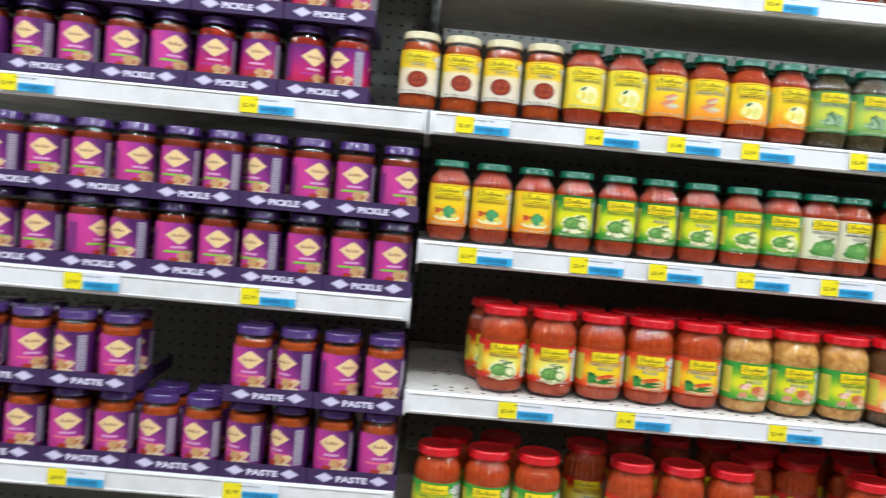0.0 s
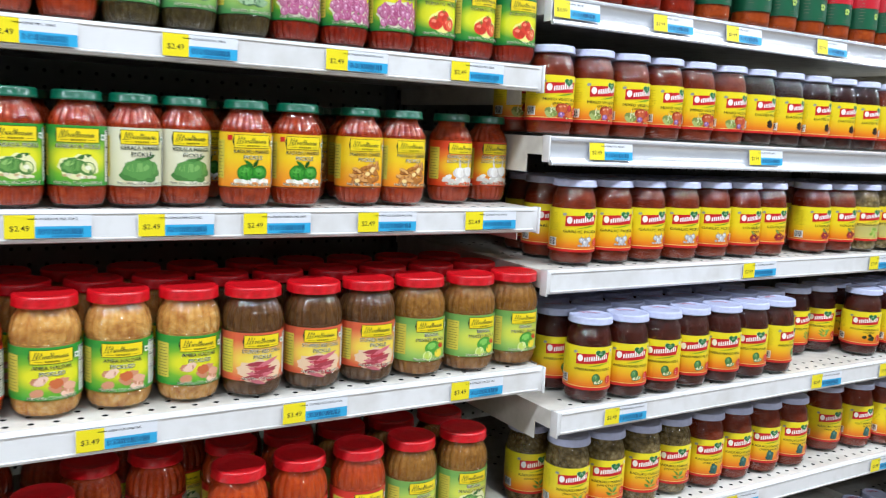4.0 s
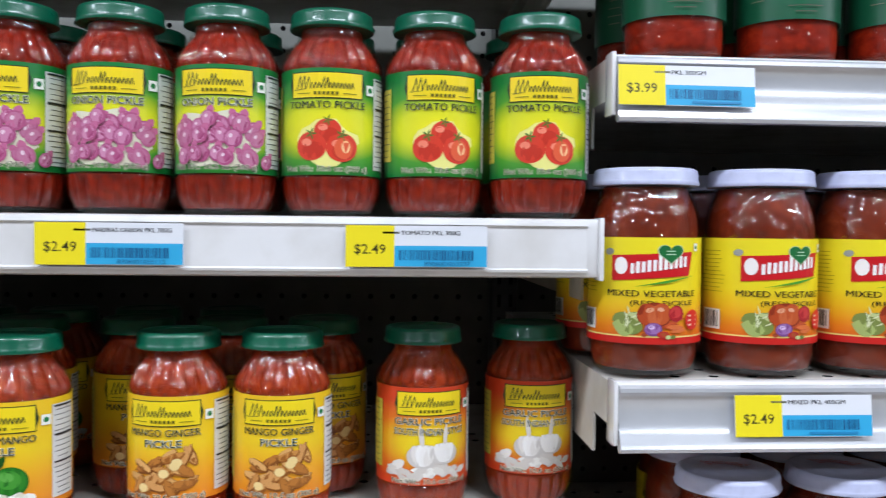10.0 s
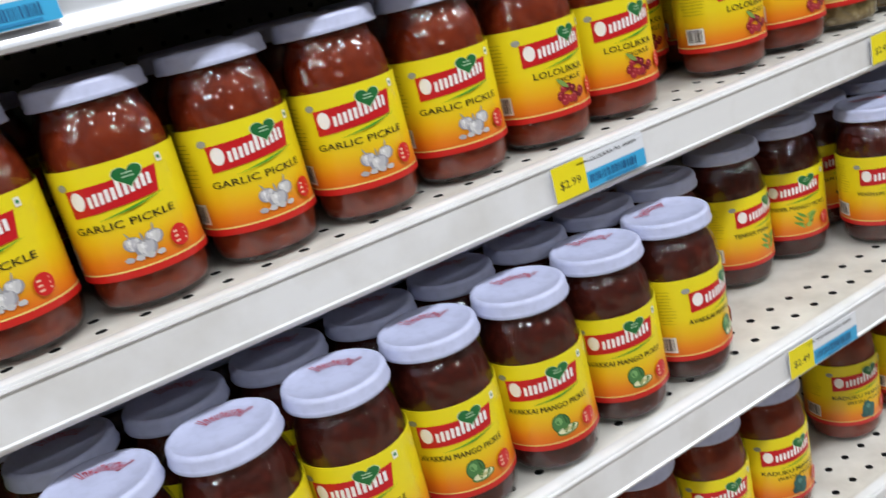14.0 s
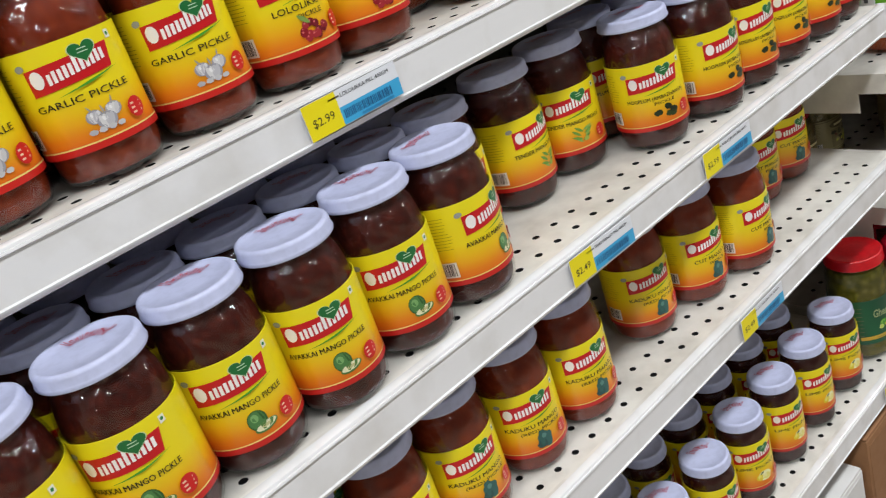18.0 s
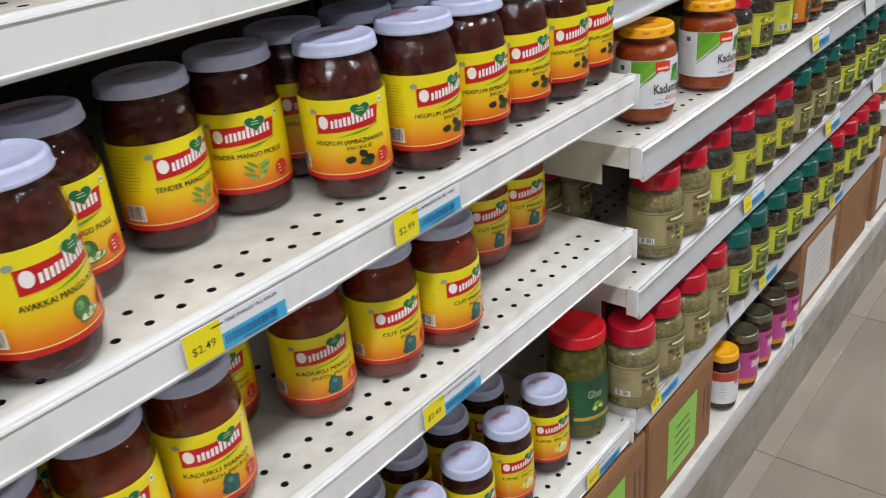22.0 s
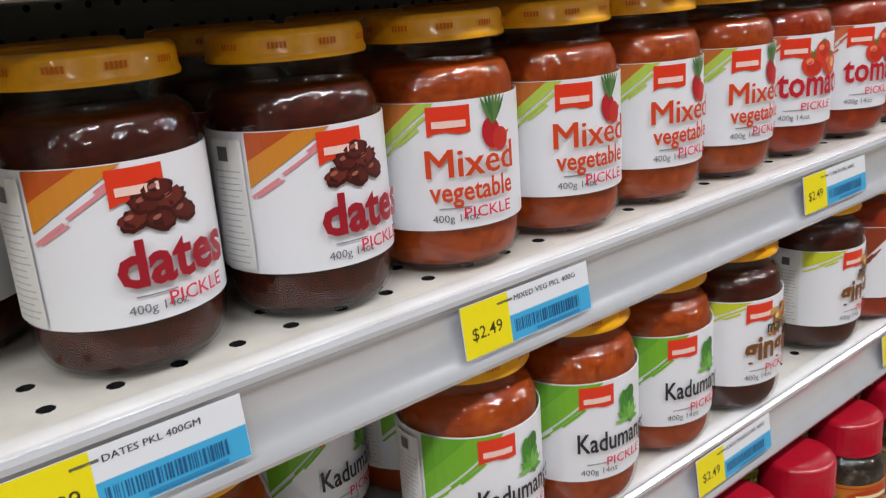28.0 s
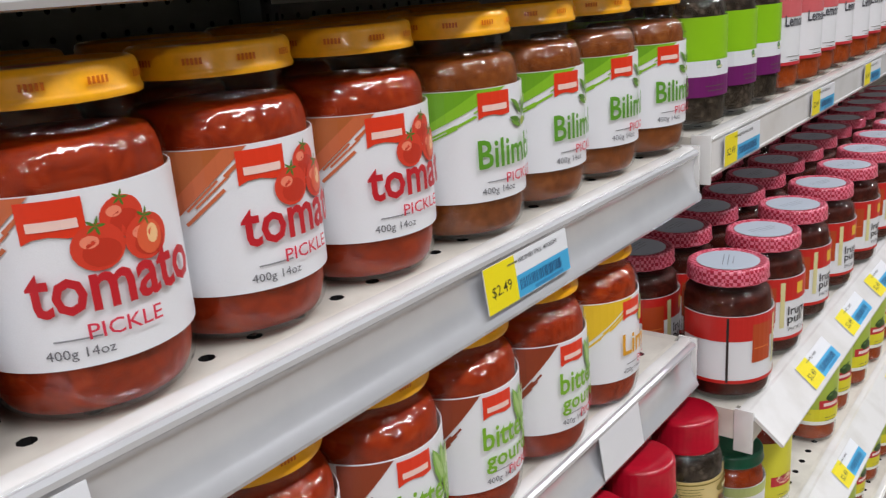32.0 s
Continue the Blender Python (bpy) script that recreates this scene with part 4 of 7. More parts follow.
        for k in range(9):
            art.blob(u - rnd.uniform(0.45, 0.95) * w, v + rnd.uniform(-0.35, 0.30) * w, w * 0.26, w * 0.20, rnd.choice(("8C9A4E", "A9B86A", "C4CC8A", "7E8C44")), k, rnd.uniform(-0.8, 0.8), 12)
        for k in range(8):
            art.leaf(u - rnd.uniform(0.5, 0.95) * w, v + rnd.uniform(-0.3, 0.2) * w, w * 0.3, w * 0.04, "DCE0B4", rnd.uniform(0.4, 2.6))
        for k in range(7):
            art.leaf(u + rnd.uniform(0.15, 0.5) * w, v - rnd.uniform(-0.1, 0.42) * w, w * 0.55, w * 0.13, rnd.choice(("C8552A", "B4461E", "D87038")), rnd.uniform(-0.6, 0.3))
        art.oval(u + 0.02 * w, v + 0.14 * w, w * 0.50, w * 0.36, "8E3014")
        art.oval(u - 0.18 * w, v + 0.15 * w, w * 0.28, w * 0.32, "B4481F", 0.2)
        art.oval(u + 0.20 * w, v + 0.17 * w, w * 0.27, w * 0.31, "BE5426", -0.2)
        art.oval(u + 0.02 * w, v + 0.10 * w, w * 0.20, w * 0.30, "C66236")
        art.oval(u - 0.12 * w, v + 0.28 * w, w * 0.12, w * 0.07, "E0A07C", 0.3, 10)
        art.oval(u + 0.18 * w, v + 0.30 * w, w * 0.10, w * 0.06, "E4A888", -0.2, 10)
        art.oval(u - 0.02 * w, v - 0.27 * w, w * 0.25, w * 0.19, "7E4C88")
        art.oval(u - 0.02 * w, v - 0.25 * w, w * 0.21, w * 0.15, "9A6FA8")
        art.oval(u - 0.07 * w, v - 0.21 * w, w * 0.09, w * 0.06, "D6BCDE", 0, 10)
        art.oval(u + 0.64 * w, v + 0.18 * w, w * 0.24, w * 0.23, "A82026")
        art.oval(u + 0.62 * w, v + 0.21 * w, w * 0.18, w * 0.16, "C63A38")
        art.oval(u + 0.26 * w, v - 0.42 * w, w * 0.18, w * 0.10, "B43028")
        for k in range(6):
            art.oval(u + rnd.uniform(-0.4, 0.6) * w, v - rnd.uniform(0.40, 0.5) * w, w * 0.08, w * 0.06, rnd.choice(("6A7C34", "C4CC8A", "A84A28")), 0, 9)
    elif kind == "berries":
        for k in range(15):
            a, b = u + rnd.uniform(-0.7, 0.7) * w, v + rnd.uniform(-0.45, 0.35) * w
            art.oval(a, b, w * 0.2, w * 0.19, rnd.choice(("8E1A24", "A32A30", "741420")), n=12)
            art.oval(a - w * 0.05, b + w * 0.07, w * 0.06, w * 0.05, "D46A6A", n=8)
        art.leaf(u - 0.2 * w, v + 0.3 * w, w * 0.8, w * 0.24, "7E9A4A", 2.4)
    elif kind == "dark_fruit":
        for k in range(9):
            art.blob(u + rnd.uniform(-0.7, 0.7) * w, v + rnd.uniform(-0.45, 0.4) * w, w * 0.3, w * 0.24, rnd.choice(("26331C", "1C2616", "33421F")), k)
    elif kind == "date_fruit":
        for a, b, q in ((-0.55, -0.1, 0.2), (0.0, -0.2, -0.1), (0.55, -0.12, -0.3), (-0.28, 0.22, -0.2), (0.30, 0.20, 0.25), (0.0, 0.45, 0.1)):
            art.blob(u + a * w, v + b * w, w * 0.36, w * 0.25, "3E1210", rnd.randint(0, 99), q)
            art.blob(u + (a - 0.02) * w, v + (b + 0.03) * w, w * 0.30, w * 0.19, rnd.choice(("5A1E18", "6A281E")), rnd.randint(0, 99), q)
            art.oval(u + (a - 0.10) * w, v + (b + 0.09) * w, w * 0.10, w * 0.05, "A06050", 0.3, 9)
    elif kind == "black_date":
        for k in range(6):
            art.blob(u + rnd.uniform(-0.6, 0.6) * w, v + rnd.uniform(-0.35, 0.3) * w, w * 0.4, w * 0.24, rnd.choice(("2A1612", "1C0F0D", "3A2018")), k, rnd.uniform(-0.7, 0.7))
    elif kind == "cut_mango":
        art.oval(u - 0.05 * w, v + 0.08 * w, w * 0.52, w * 0.60, "2F5A2A", 0.15)
        art.oval(u - 0.08 * w, v + 0.11 * w, w * 0.45, w * 0.52, "4C7F46", 0.15)
        art.oval(u - 0.16 * w, v + 0.25 * w, w * 0.2, w * 0.24, "7FAE6C", 0.2, 14)
        art.oval(u + 0.28 * w, v - 0.40 * w, w * 0.66, w * 0.28, "577F3E", 0.15)
        art.oval(u + 0.28 * w, v - 0.36 * w, w * 0.58, w * 0.21, "E4E2BC", 0.15)
        art.oval(u + 0.28 * w, v - 0.36 * w, w * 0.26, w * 0.09, "C8C08A", 0.15, 12)
    elif kind == "far_mango":
        art.blob(u - 0.2 * w, v + 0.75 * w, w * 0.75, w * 0.55, "2C4A24", 2, 0.3)
        art.blob(u + 0.5 * w, v + 0.60 * w, w * 0.5, w * 0.40, "35582A", 4)
        art.leaf(u - 0.3 * w, v + 1.1 * w, w * 0.9, w * 0.3, "4A7234", 0.5)
        art.oval(u - 0.35 * w, v + 0.95 * w, w * 0.25, w * 0.14, "5E8248", 0.3, 12)
    elif kind == "teal_mango":
        art.blob(u, v, w * 0.55, w * 0.75, "33605A", 2, 0.3)
        art.blob(u - 0.3 * w, v - 0.35 * w, w * 0.4, w * 0.36, "2A504C", 3)
        art.oval(u - 0.05 * w, v + 0.25 * w, w * 0.18, w * 0.2, "5C8A80", 0, 12)
    elif kind == "sprig":
        for k in range(8):
            art.leaf(u + rnd.uniform(-0.2, 0.2) * w, v - 0.5 * w + k * 0.12 * w, w * 0.8, w * 0.2, rnd.choice(("6E9A3A", "557F2C", "8DB455")), (0.5 if k % 2 else 2.6) + rnd.uniform(-0.3, 0.3))
        art.oval(u + 0.2 * w, v - 0.3 * w, w * 0.2, w * 0.16, "A6B850", 0.5, 12)
    elif kind == "green_sprite":
        art.blob(u, v + 0.2 * w, w * 0.5, w * 0.8, "3F8A2A", 4, 0.2)
        art.blob(u + 0.1 * w, v + 0.7 * w, w * 0.3, w * 0.35, "2F6E1F", 5)
        for k in range(7):
            art.leaf(u, v - 0.35 * w, w * 0.75, w * 0.22, rnd.choice(("5FA23A", "79B84E")), k * 0.55 - 0.2)
    elif kind == "vegs":
        art.leaf(u - 0.1 * w, v - 0.45 * w, w * 0.9, w * 0.3, "D8642A", 0.5)
        art.oval(u, v, w * 0.3, w * 0.42, "B9202A", 0.2)
        art.oval(u + 0.3 * w, v - 0.2 * w, w * 0.28, w * 0.32, "C8322A")
        for k in range(7):
            art.leaf(u + 0.05 * w, v + 0.2 * w, w * 0.9, w * 0.12, rnd.choice(("3E6A38", "5C7E42")), 1.0 + k * 0.17)
    elif kind == "green_grapes":
        for k in range(9):
            art.oval(u + rnd.uniform(-0.55, 0.55) * w, v + rnd.uniform(-0.5, 0.5) * w, w * 0.24, w * 0.22, rnd.choice(("9CB84A", "86A63A", "B4CC66")), n=12)
    elif kind == "gourd":
        for k in range(6):
            q = 0.35 + 0.32 * k
            art.leaf(u - 0.3 * w, v - 0.75 * w + 0.12 * k * w, w * 1.6, w * 0.50, rnd.choice(("7FAE45", "6A9A38", "8CBA58")), q)
            art.leaf(u - 0.3 * w, v - 0.72 * w + 0.12 * k * w, w * 1.5, w * 0.22, rnd.choice(("A9C97A", "BCD894")), q)
        art.oval(u + 0.3 * w, v + 0.6 * w, w * 0.36, w * 0.3, "D9E3B5")
        art.oval(u + 0.3 * w, v + 0.6 * w, w * 0.2, w * 0.16, "B8CC86", 0, 12)


def script_marks(art, u, v, w, h, hexa, seed=2):
    """A word mark drawn as one slanting zigzag stroke with a swelling start."""
    rnd = random.Random(seed)
    t = w * 0.0066

    def stroke(a, b, c, d, k=1.0):
        dx, dy = c - a, d - b
        n = math.hypot(dx, dy) or 1
        px, py = -dy / n * t * k, dx / n * t * k
        art.poly([(a - px, b - py), (c - px * 0.6, d - py * 0.6), (c + px * 0.6, d + py * 0.6), (a + px, b + py)], hexa)

    x, n = u - w / 2, 15
    for k in range(n):
        hh = h * (1.05 if k < 3 else 0.95 if k in (6, 7) else 0.52) * rnd.uniform(0.93, 1.05)
        step = w * (0.085 if k < 3 else 0.062)
        stroke(x, v, x + hh * 0.30, v + hh, 1.7)
        stroke(x + hh * 0.30, v + hh, x + step, v, 1.15)
        x += step
    stroke(u - w * 0.55, v - h * 0.10, u - w * 0.32, v - h * 0.02, 1.0)


def side_print(jar_label, r, u, v, w, h, seed, dark="5A5A52", pale="E6E4DC", n=9):
    """The white panel of small print on a label's flank."""
    s = Art(0.0003)
    s.rect(u - w / 2, v - h / 2, u + w / 2, v + h / 2, pale)
    s.lines(u, v + h * 0.44, w * 0.86, n, h * 0.95 / n, dark, seed)
    s.bent("small_print", r, jar_label)


def barcode(art, u, v, w, h):
    rnd = random.Random(9)
    art.rect(u - w / 2, v, u + w / 2, v + h, "E9E7E0")
    x = u - w * 0.45
    while x < u + w * 0.43:
        b = w * rnd.choice((0.02, 0.035, 0.05))
        art.rect(x, v + h * 0.12, x + b, v + h * 0.92, "1E1E1E")
        x += b + w * rnd.choice((0.02, 0.03, 0.05))


def framed_jar(fam, filling, lid, ground, titles, pic, text, group, weight="Net Wt.: 10.6 oz (300 g)", ink_c="24372A", pic_w=0.018, flag=False, lid_print=False):
    """Ribbed jar with a yellow framed mark, a title, a picture and the weight line."""
    jar, f, lid_ob = jar_core(fam, filling, lid, text, group)
    r, z0, z1, half = f["label"]
    lab = wrap(r, z0, z1, half, ground, jar)
    h = z1 - z0
    a = Art(0.0003)
    top = z1 - 0.0025
    a.rect(-0.0232, top - 0.0162, 0.0232, top, "20331C")
    a.poly([(-0.0248, top - 0.0081), (-0.0232, top - 0.014), (-0.0232, top - 0.002)], "20331C")
    a.poly([(0.0248, top - 0.0081), (0.0232, top - 0.002), (0.0232, top - 0.014)], "20331C")
    a.rect(-0.0226, top - 0.0156, 0.0226, top - 0.0006, "F4D90A")
    script_marks(a, -0.001, top - 0.0102, 0.036, 0.0072, "2A3A26")
    for k in range(6):
        a.rect(-0.0075 + 0.0026 * k, top - 0.0140, -0.0058 + 0.0026 * k, top - 0.0121, "6A640E")
    a.rect(-0.0185, top - 0.0134, -0.010, top - 0.0129, "8A8414")
    a.rect(0.0100, top - 0.0134, 0.0185, top - 0.0129, "8A8414")
    if flag:
        a.rect(-0.0315, top - 0.007, -0.0252, top - 0.001, "D2261E")
    a.rect(0.0258, top - 0.0130, 0.0318, top - 0.0066, "F2F4EC")
    a.oval(0.0288, top - 0.0098, 0.0017, 0.0017, "1E7A3C", 0, 10)
    a.bent("mark_panel", r, lab, "yellow framed mark panel")
    t = Art(0.0003)
    y = top - 0.0222
    for k, line in enumerate(titles):
        size = 0.0064 if k == 0 or len(titles) < 3 else 0.0042
        wd = min(0.050, 0.0038 * len(line))
        t.text(line, 0, y, size, "F6F3E2", wd * 1.01, 0.045)
        t.lift += 0.0002
        t.text(line, 0, y, size, ink_c, wd, 0.007)
        t.lift -= 0.0002
        y -= size + 0.0004
    t.bent("title", r, lab)
    p = Art(0.0003)
    picture(p, pic, 0.0, (y + 0.002 + z0 + 0.006) / 2, pic_w * 1.28, seed=len(text))
    p.bent("picture", r, lab)
    q = Art(0.0026)
    q.text(weight, 0, z0 + 0.0021, 0.0046, "F4F0D4", 0.0502, 0.06)
    q.lift += 0.0002
    q.text(weight, 0, z0 + 0.0021, 0.0046, "1E241A", 0.0496, 0.008)
    q.bent("weight_line", r, lab)
    side_print(lab, r, 0.0425, (z0 + z1) / 2, 0.0190, h * 0.88, len(text), "6A6A68", "DEDEDA", 17)
    s = Art(0.0007)
    for k in (0.93, 0.66, 0.40):
        s.rect(0.0342, z0 + h * k - 0.0012, 0.0508, z0 + h * k, "26262A")
    s.bent("panel_rules", r, lab)
    side_print(lab, r, -0.047, (z0 + z1) / 2, 0.02, h * 0.7, len(text) + 1, "6E6A30", "D8C846", 11)
    return jar


def banner_jar(fam, filling, lid, ground, titles, pic, text, group, size=0.0062, pic_w=0.0105, lid_ring=True):
    """Round jar with a yellow to orange label, a red banner mark, a title and a red foot band."""
    jar, f, lid_ob = jar_core(fam, filling, lid, text, group)
    r, z0, z1, half = f["label"]
    lab = wrap(r, z0, z1, half, ground, jar)
    b = Art(0.0003)
    b.rect(-half * r, z0, half * r, z0 + 0.0042, "C9241C")
    b.rect(-half * r, z0 + 0.0042, half * r, z0 + 0.0052, "EBD27A")
    b.bent("foot_band", r, lab, "red foot band")
    a = Art(0.0003)
    t = z1 - 0.0094
    k1 = 1.62
    a.poly([(u * k1, t + v * 1.22) for u, v in ((-0.0165, -0.0145), (0.0145, -0.0115), (0.0165, 0.0005), (-0.0165, -0.0015))], "C8161D")
    a.lift += 0.0002
    a.oval(-0.0205, t - 0.0082, 0.0042, 0.0054, "F6F1EC", 0, 18)
    for k, hh in enumerate((0.56, 0.62, 0.58, 0.62, 0.60, 0.95, 0.60, 0.62, 0.58, 0.62, 0.56)):
        u = -0.0146 + 0.00335 * k
        v = t - 0.0131 + 0.00044 * k
        a.poly([(u, v), (u + 0.0022, v + 0.0001), (u + 0.0024, v + 0.0116 * hh), (u + 0.0002, v + 0.0116 * hh)], "F6F1EC")
    for k, hexa in ((1.08, "C8D8A8"), (1.0, "1E6B34")):
        hs = 0.00066 * k
        a.poly([(0.0100 + hs * 17 * math.sin(q) ** 3 * 0.72, t - 0.0002 + hs * 0.62 * (13 * math.cos(q) - 5 * math.cos(2 * q) - 2 * math.cos(3 * q) - math.cos(4 * q))) for q in (2 * math.pi * n / 28 for n in range(28))], hexa)
    a.lines(0.0100, t + 0.0014, 0.008, 2, 0.0020, "BFD8B8", 3)
    a.poly([(-0.013, t - 0.0212), (0.008, t - 0.0186), (0.027, t - 0.0142), (0.008, t - 0.0170)], "4E9A2C")
    a.bent("mark_banner", r, lab, "red banner mark with a green heart")
    tt = Art(0.0003)
    y = t - 0.0272
    for k, line in enumerate(titles):
        s = size if k == 0 else size * 0.75
        tt.text(line, 0.0 if k == 0 else 0.006, y, s, "2B2413", min(0.059, 0.0046 * len(line) * (1 if k == 0 else 0.75)), 0.006)
        y -= s * 0.95
    tt.bent("title", r, lab)
    p = Art(0.0003)
    picture(p, pic, 0.0055 if pic != "mixed" else 0.0, (y + 0.004 + z0 + 0.0062) / 2, pic_w * 1.32, seed=len(text))
    p.bent("picture", r, lab)
    p = Art(0.0012)
    p.oval(0.0265, z0 + 0.0150, 0.0060, 0.0064, "D0201E", 0, 18)
    for k in range(3):
        p.rect(0.0228, z0 + 0.0170 - 0.0028 * k, 0.0302, z0 + 0.0182 - 0.0028 * k, "EFC6A8")
    p.bent("red_seal", r, lab)
    s = Art(0.0003)
    s.lines(-0.049, z1 - 0.008, 0.024, 11, 0.0026, "A8981E", 4, 0.0004)
    s.bent("small_print", r, lab)
    s = Art(0.0003)
    barcode(s, -0.049, z0 + 0.0075, 0.017, 0.013)
    s.bent("barcode", r, lab)
    s = Art(0.0003)
    s.oval(-0.0285, z1 - 0.009, 0.0032, 0.0022, "9A9C98", 0.1, 10)
    s.bent("stamp", r, lab)
    s = Art(0.0003)
    s.rect(0.0285, z1 - 0.0085, 0.0325, z1 - 0.0035, "E9E9DC")
    s.oval(0.0305, z1 - 0.0060, 0.0012, 0.0012, "1F7A3A", 0, 8)
    s.bent("diet_mark", r, lab)
    if lid_ring:
        lr, lo, hi = f["lid"]
        q = Art(0.0004)
        for k in range(10):
            ang = radians(48 + k * 9.3)
            big = 1.16 if k in (0, 9) else 1.0
            for d, w2 in ((-0.042, 0.015), (0.036, 0.012)):
                q.poly([(0.52 * lr * math.cos(ang + g) * e, 0.52 * lr * math.sin(ang + g) * e - 0.0035) for g, e in ((d - w2, 0.78), (d + w2, 0.78), (d + w2, 1.22 * big), (d - w2, 1.22 * big))], "B0142C")
            e = (0.80, 0.99, 1.14)[k % 3]
            q.poly([(0.52 * lr * math.cos(ang + g) * f2, 0.52 * lr * math.sin(ang + g) * f2 - 0.0035) for g, f2 in ((-0.055, e), (0.05, e), (0.05, e + 0.09), (-0.055, e + 0.09))], "B0142C")
        q.lying("lid_print", hi - 0.0009, lid_ob, "red print on the lid")
    return jar


def plain_jar(fam, filling, lid, corner, title, title_c, pic, text, group, second="", ground="E9EAEE", size=0.0125, width=0.036, thick=0.016, title_v=0.0165, streak="", above=""):
    """Squat jar with a white label: slanting colour corner, red flag mark, a large title."""
    jar, f, lid_ob = jar_core(fam, filling, lid, text, group)
    r, z0, z1, half = f["label"]
    lab = wrap(r, z0, z1, half, ink(ground, 0.28), jar)
    c = Art(0.0003)
    h = z1 - z0
    left = -0.0370
    rnd = random.Random(len(text))
    for hexa, w0, drop in corner:
        c.poly([(left, z1 - 0.0002), (w0, z1 - 0.0002), (left, z1 - drop)], hexa)
    hexa, w0, drop = corner[0]
    for k in range(4):
        f0 = rnd.uniform(0.0, 0.75)
        f1 = min(1.0, f0 + rnd.uniform(0.25, 0.6))
        off = rnd.uniform(0.0, 0.0050)
        wd = rnd.uniform(0.0004, 0.0011)
        p0 = (w0 + (left - w0) * f0, z1 - 0.0004 - drop * f0)
        p1 = (w0 + (left - w0) * f1, z1 - 0.0004 - drop * f1)
        c.poly([(p0[0] + off * 0.3, min(z1 - 0.0003, p0[1] - off)), (p0[0] + off * 0.3 + wd, min(z1 - 0.0003, p0[1] - off - wd)), (max(left, p1[0] + wd), p1[1] - off - wd), (max(left, p1[0]), p1[1] - off)], streak or hexa)
    c.bent("colour_corner", r, lab)
    c = Art(0.0010)
    c.rect(-0.058, z0 + 0.002, -0.0385, z1 - 0.003, "E2E1DE")
    c.lines(-0.0482, z1 - 0.016, 0.016, 16, 0.0026, "A9A8A6", len(text), 0.0004)
    c.rect(-0.052, z1 - 0.012, -0.046, z1 - 0.006, "5A5A5C")
    c.bent("small_print", r, lab)
    m = Art(0.0005)
    t = z1 - 0.0020
    m.poly([(-0.0080, t - 0.0138), (-0.0045, t - 0.0122), (0.0005, t - 0.0118), (0.0062, t - 0.0130), (0.0120, t - 0.0124), (0.0120, t), (-0.0080, t)], "E43A1C")
    m.lift += 0.0003
    m.rect(-0.0056, t - 0.0098, 0.0098, t - 0.0066, "F4CFC4")
    m.bent("mark_flag", r, lab, "red flag mark")
    p = Art(0.0006)
    picture(p, pic, {"date_fruit": 0.009, "gourd": 0.030}.get(pic, 0.023), z1 - {"date_fruit": 0.0195, "gourd": 0.028, "green_sprite": 0.022}.get(pic, 0.0165), 0.0175 if pic in ("gourd", "date_fruit", "vegs", "plain_tomatoes") else 0.014, seed=len(text))
    p.bent("picture", r, lab)
    tt = Art(0.0016)
    v = z0 + title_v
    tt.text(title, -0.0095 + width / 2, v, size, title_c, width, thick)
    if above:
        tt.text(above, 0.020, v + size * 0.72, size * 0.56, "2E2E30", width * 0.52, 0.012)
    if second:
        tt.text(second, -0.0085 + width * 0.475, v - size * 0.60, size * 0.72, title_c, width * 0.95, thick)
        v -= size * 0.55
    tt.text("PICKLE", 0.019, v - 0.0098, 0.0078, "D8324A", 0.025, 0.005)
    tt.bent("title", r, lab)
    tt = Art(0.0004)
    tt.text("400g 14oz", 0.003, z0 + 0.0040, 0.0050, "6A6A70", 0.022, 0.0)
    tt.lines(0.003, z0 + 0.0108, 0.022, 1, 0.001, "8C8C90", 3)
    tt.bent("weight_line", r, lab)
    lr, lo, hi = f["lid"]
    if lid == "yellow":
        q = Art(0.0001)
        for k in range(5):
            u = (-1.2 + 0.6 * k) * lr
            for j in range(5):
                q.rect(u + 0.0016 * j, lo + 0.0055, u + 0.0010 + 0.0016 * j, lo + 0.0080, "D06A0C")
        q.bent("lid_print", lr - 0.0004, lid_ob, "orange print round the lid")
        q = Art(0.0002)
        q.poly([(-0.011, -0.004), (0.010, -0.005), (0.011, 0.004), (-0.010, 0.0055)], "CE3A12")
        q.lying("lid_mark", hi - 0.0011, lid_ob, "red mark on the lid")
    return jar


def band_jar(fam, filling, lid, ground, bands, text, group, pic=None, title="", title_c="F2E8C8", pic_w=0.011):
    """A jar whose label carries colour bands, and print too small to read."""
    jar, f, lid_ob = jar_core(fam, filling, lid, text, group)
    r, z0, z1, half = f["label"]
    lab = wrap(r, z0, z1, half, ground, jar)
    a = Art(0.0003)
    h = z1 - z0
    for lo, hi, w, hexa in bands:
        a.rect(-w, z0 + lo * h, w, z0 + hi * h, hexa)
    a.bent("colour_band", r, lab)
    p = Art(0.0004)
    if pic:
        picture(p, pic, 0.002, z0 + h * 0.4, pic_w, seed=len(text))
    if title:
        p.text(title, 0.0, z0 + h * 0.60, h * 0.24, title_c, min(0.036, 0.0056 * len(title)), 0.02)
    p.lines(-0.030, z0 + h * 0.85, 0.012, 8, h * 0.09, "77735C", len(text))
    p.lines(0.0, z0 + h * 0.14, 0.022, 2, h * 0.06, "5C5848", len(text) + 1)
    p.bent("print", r, lab)
    return jar


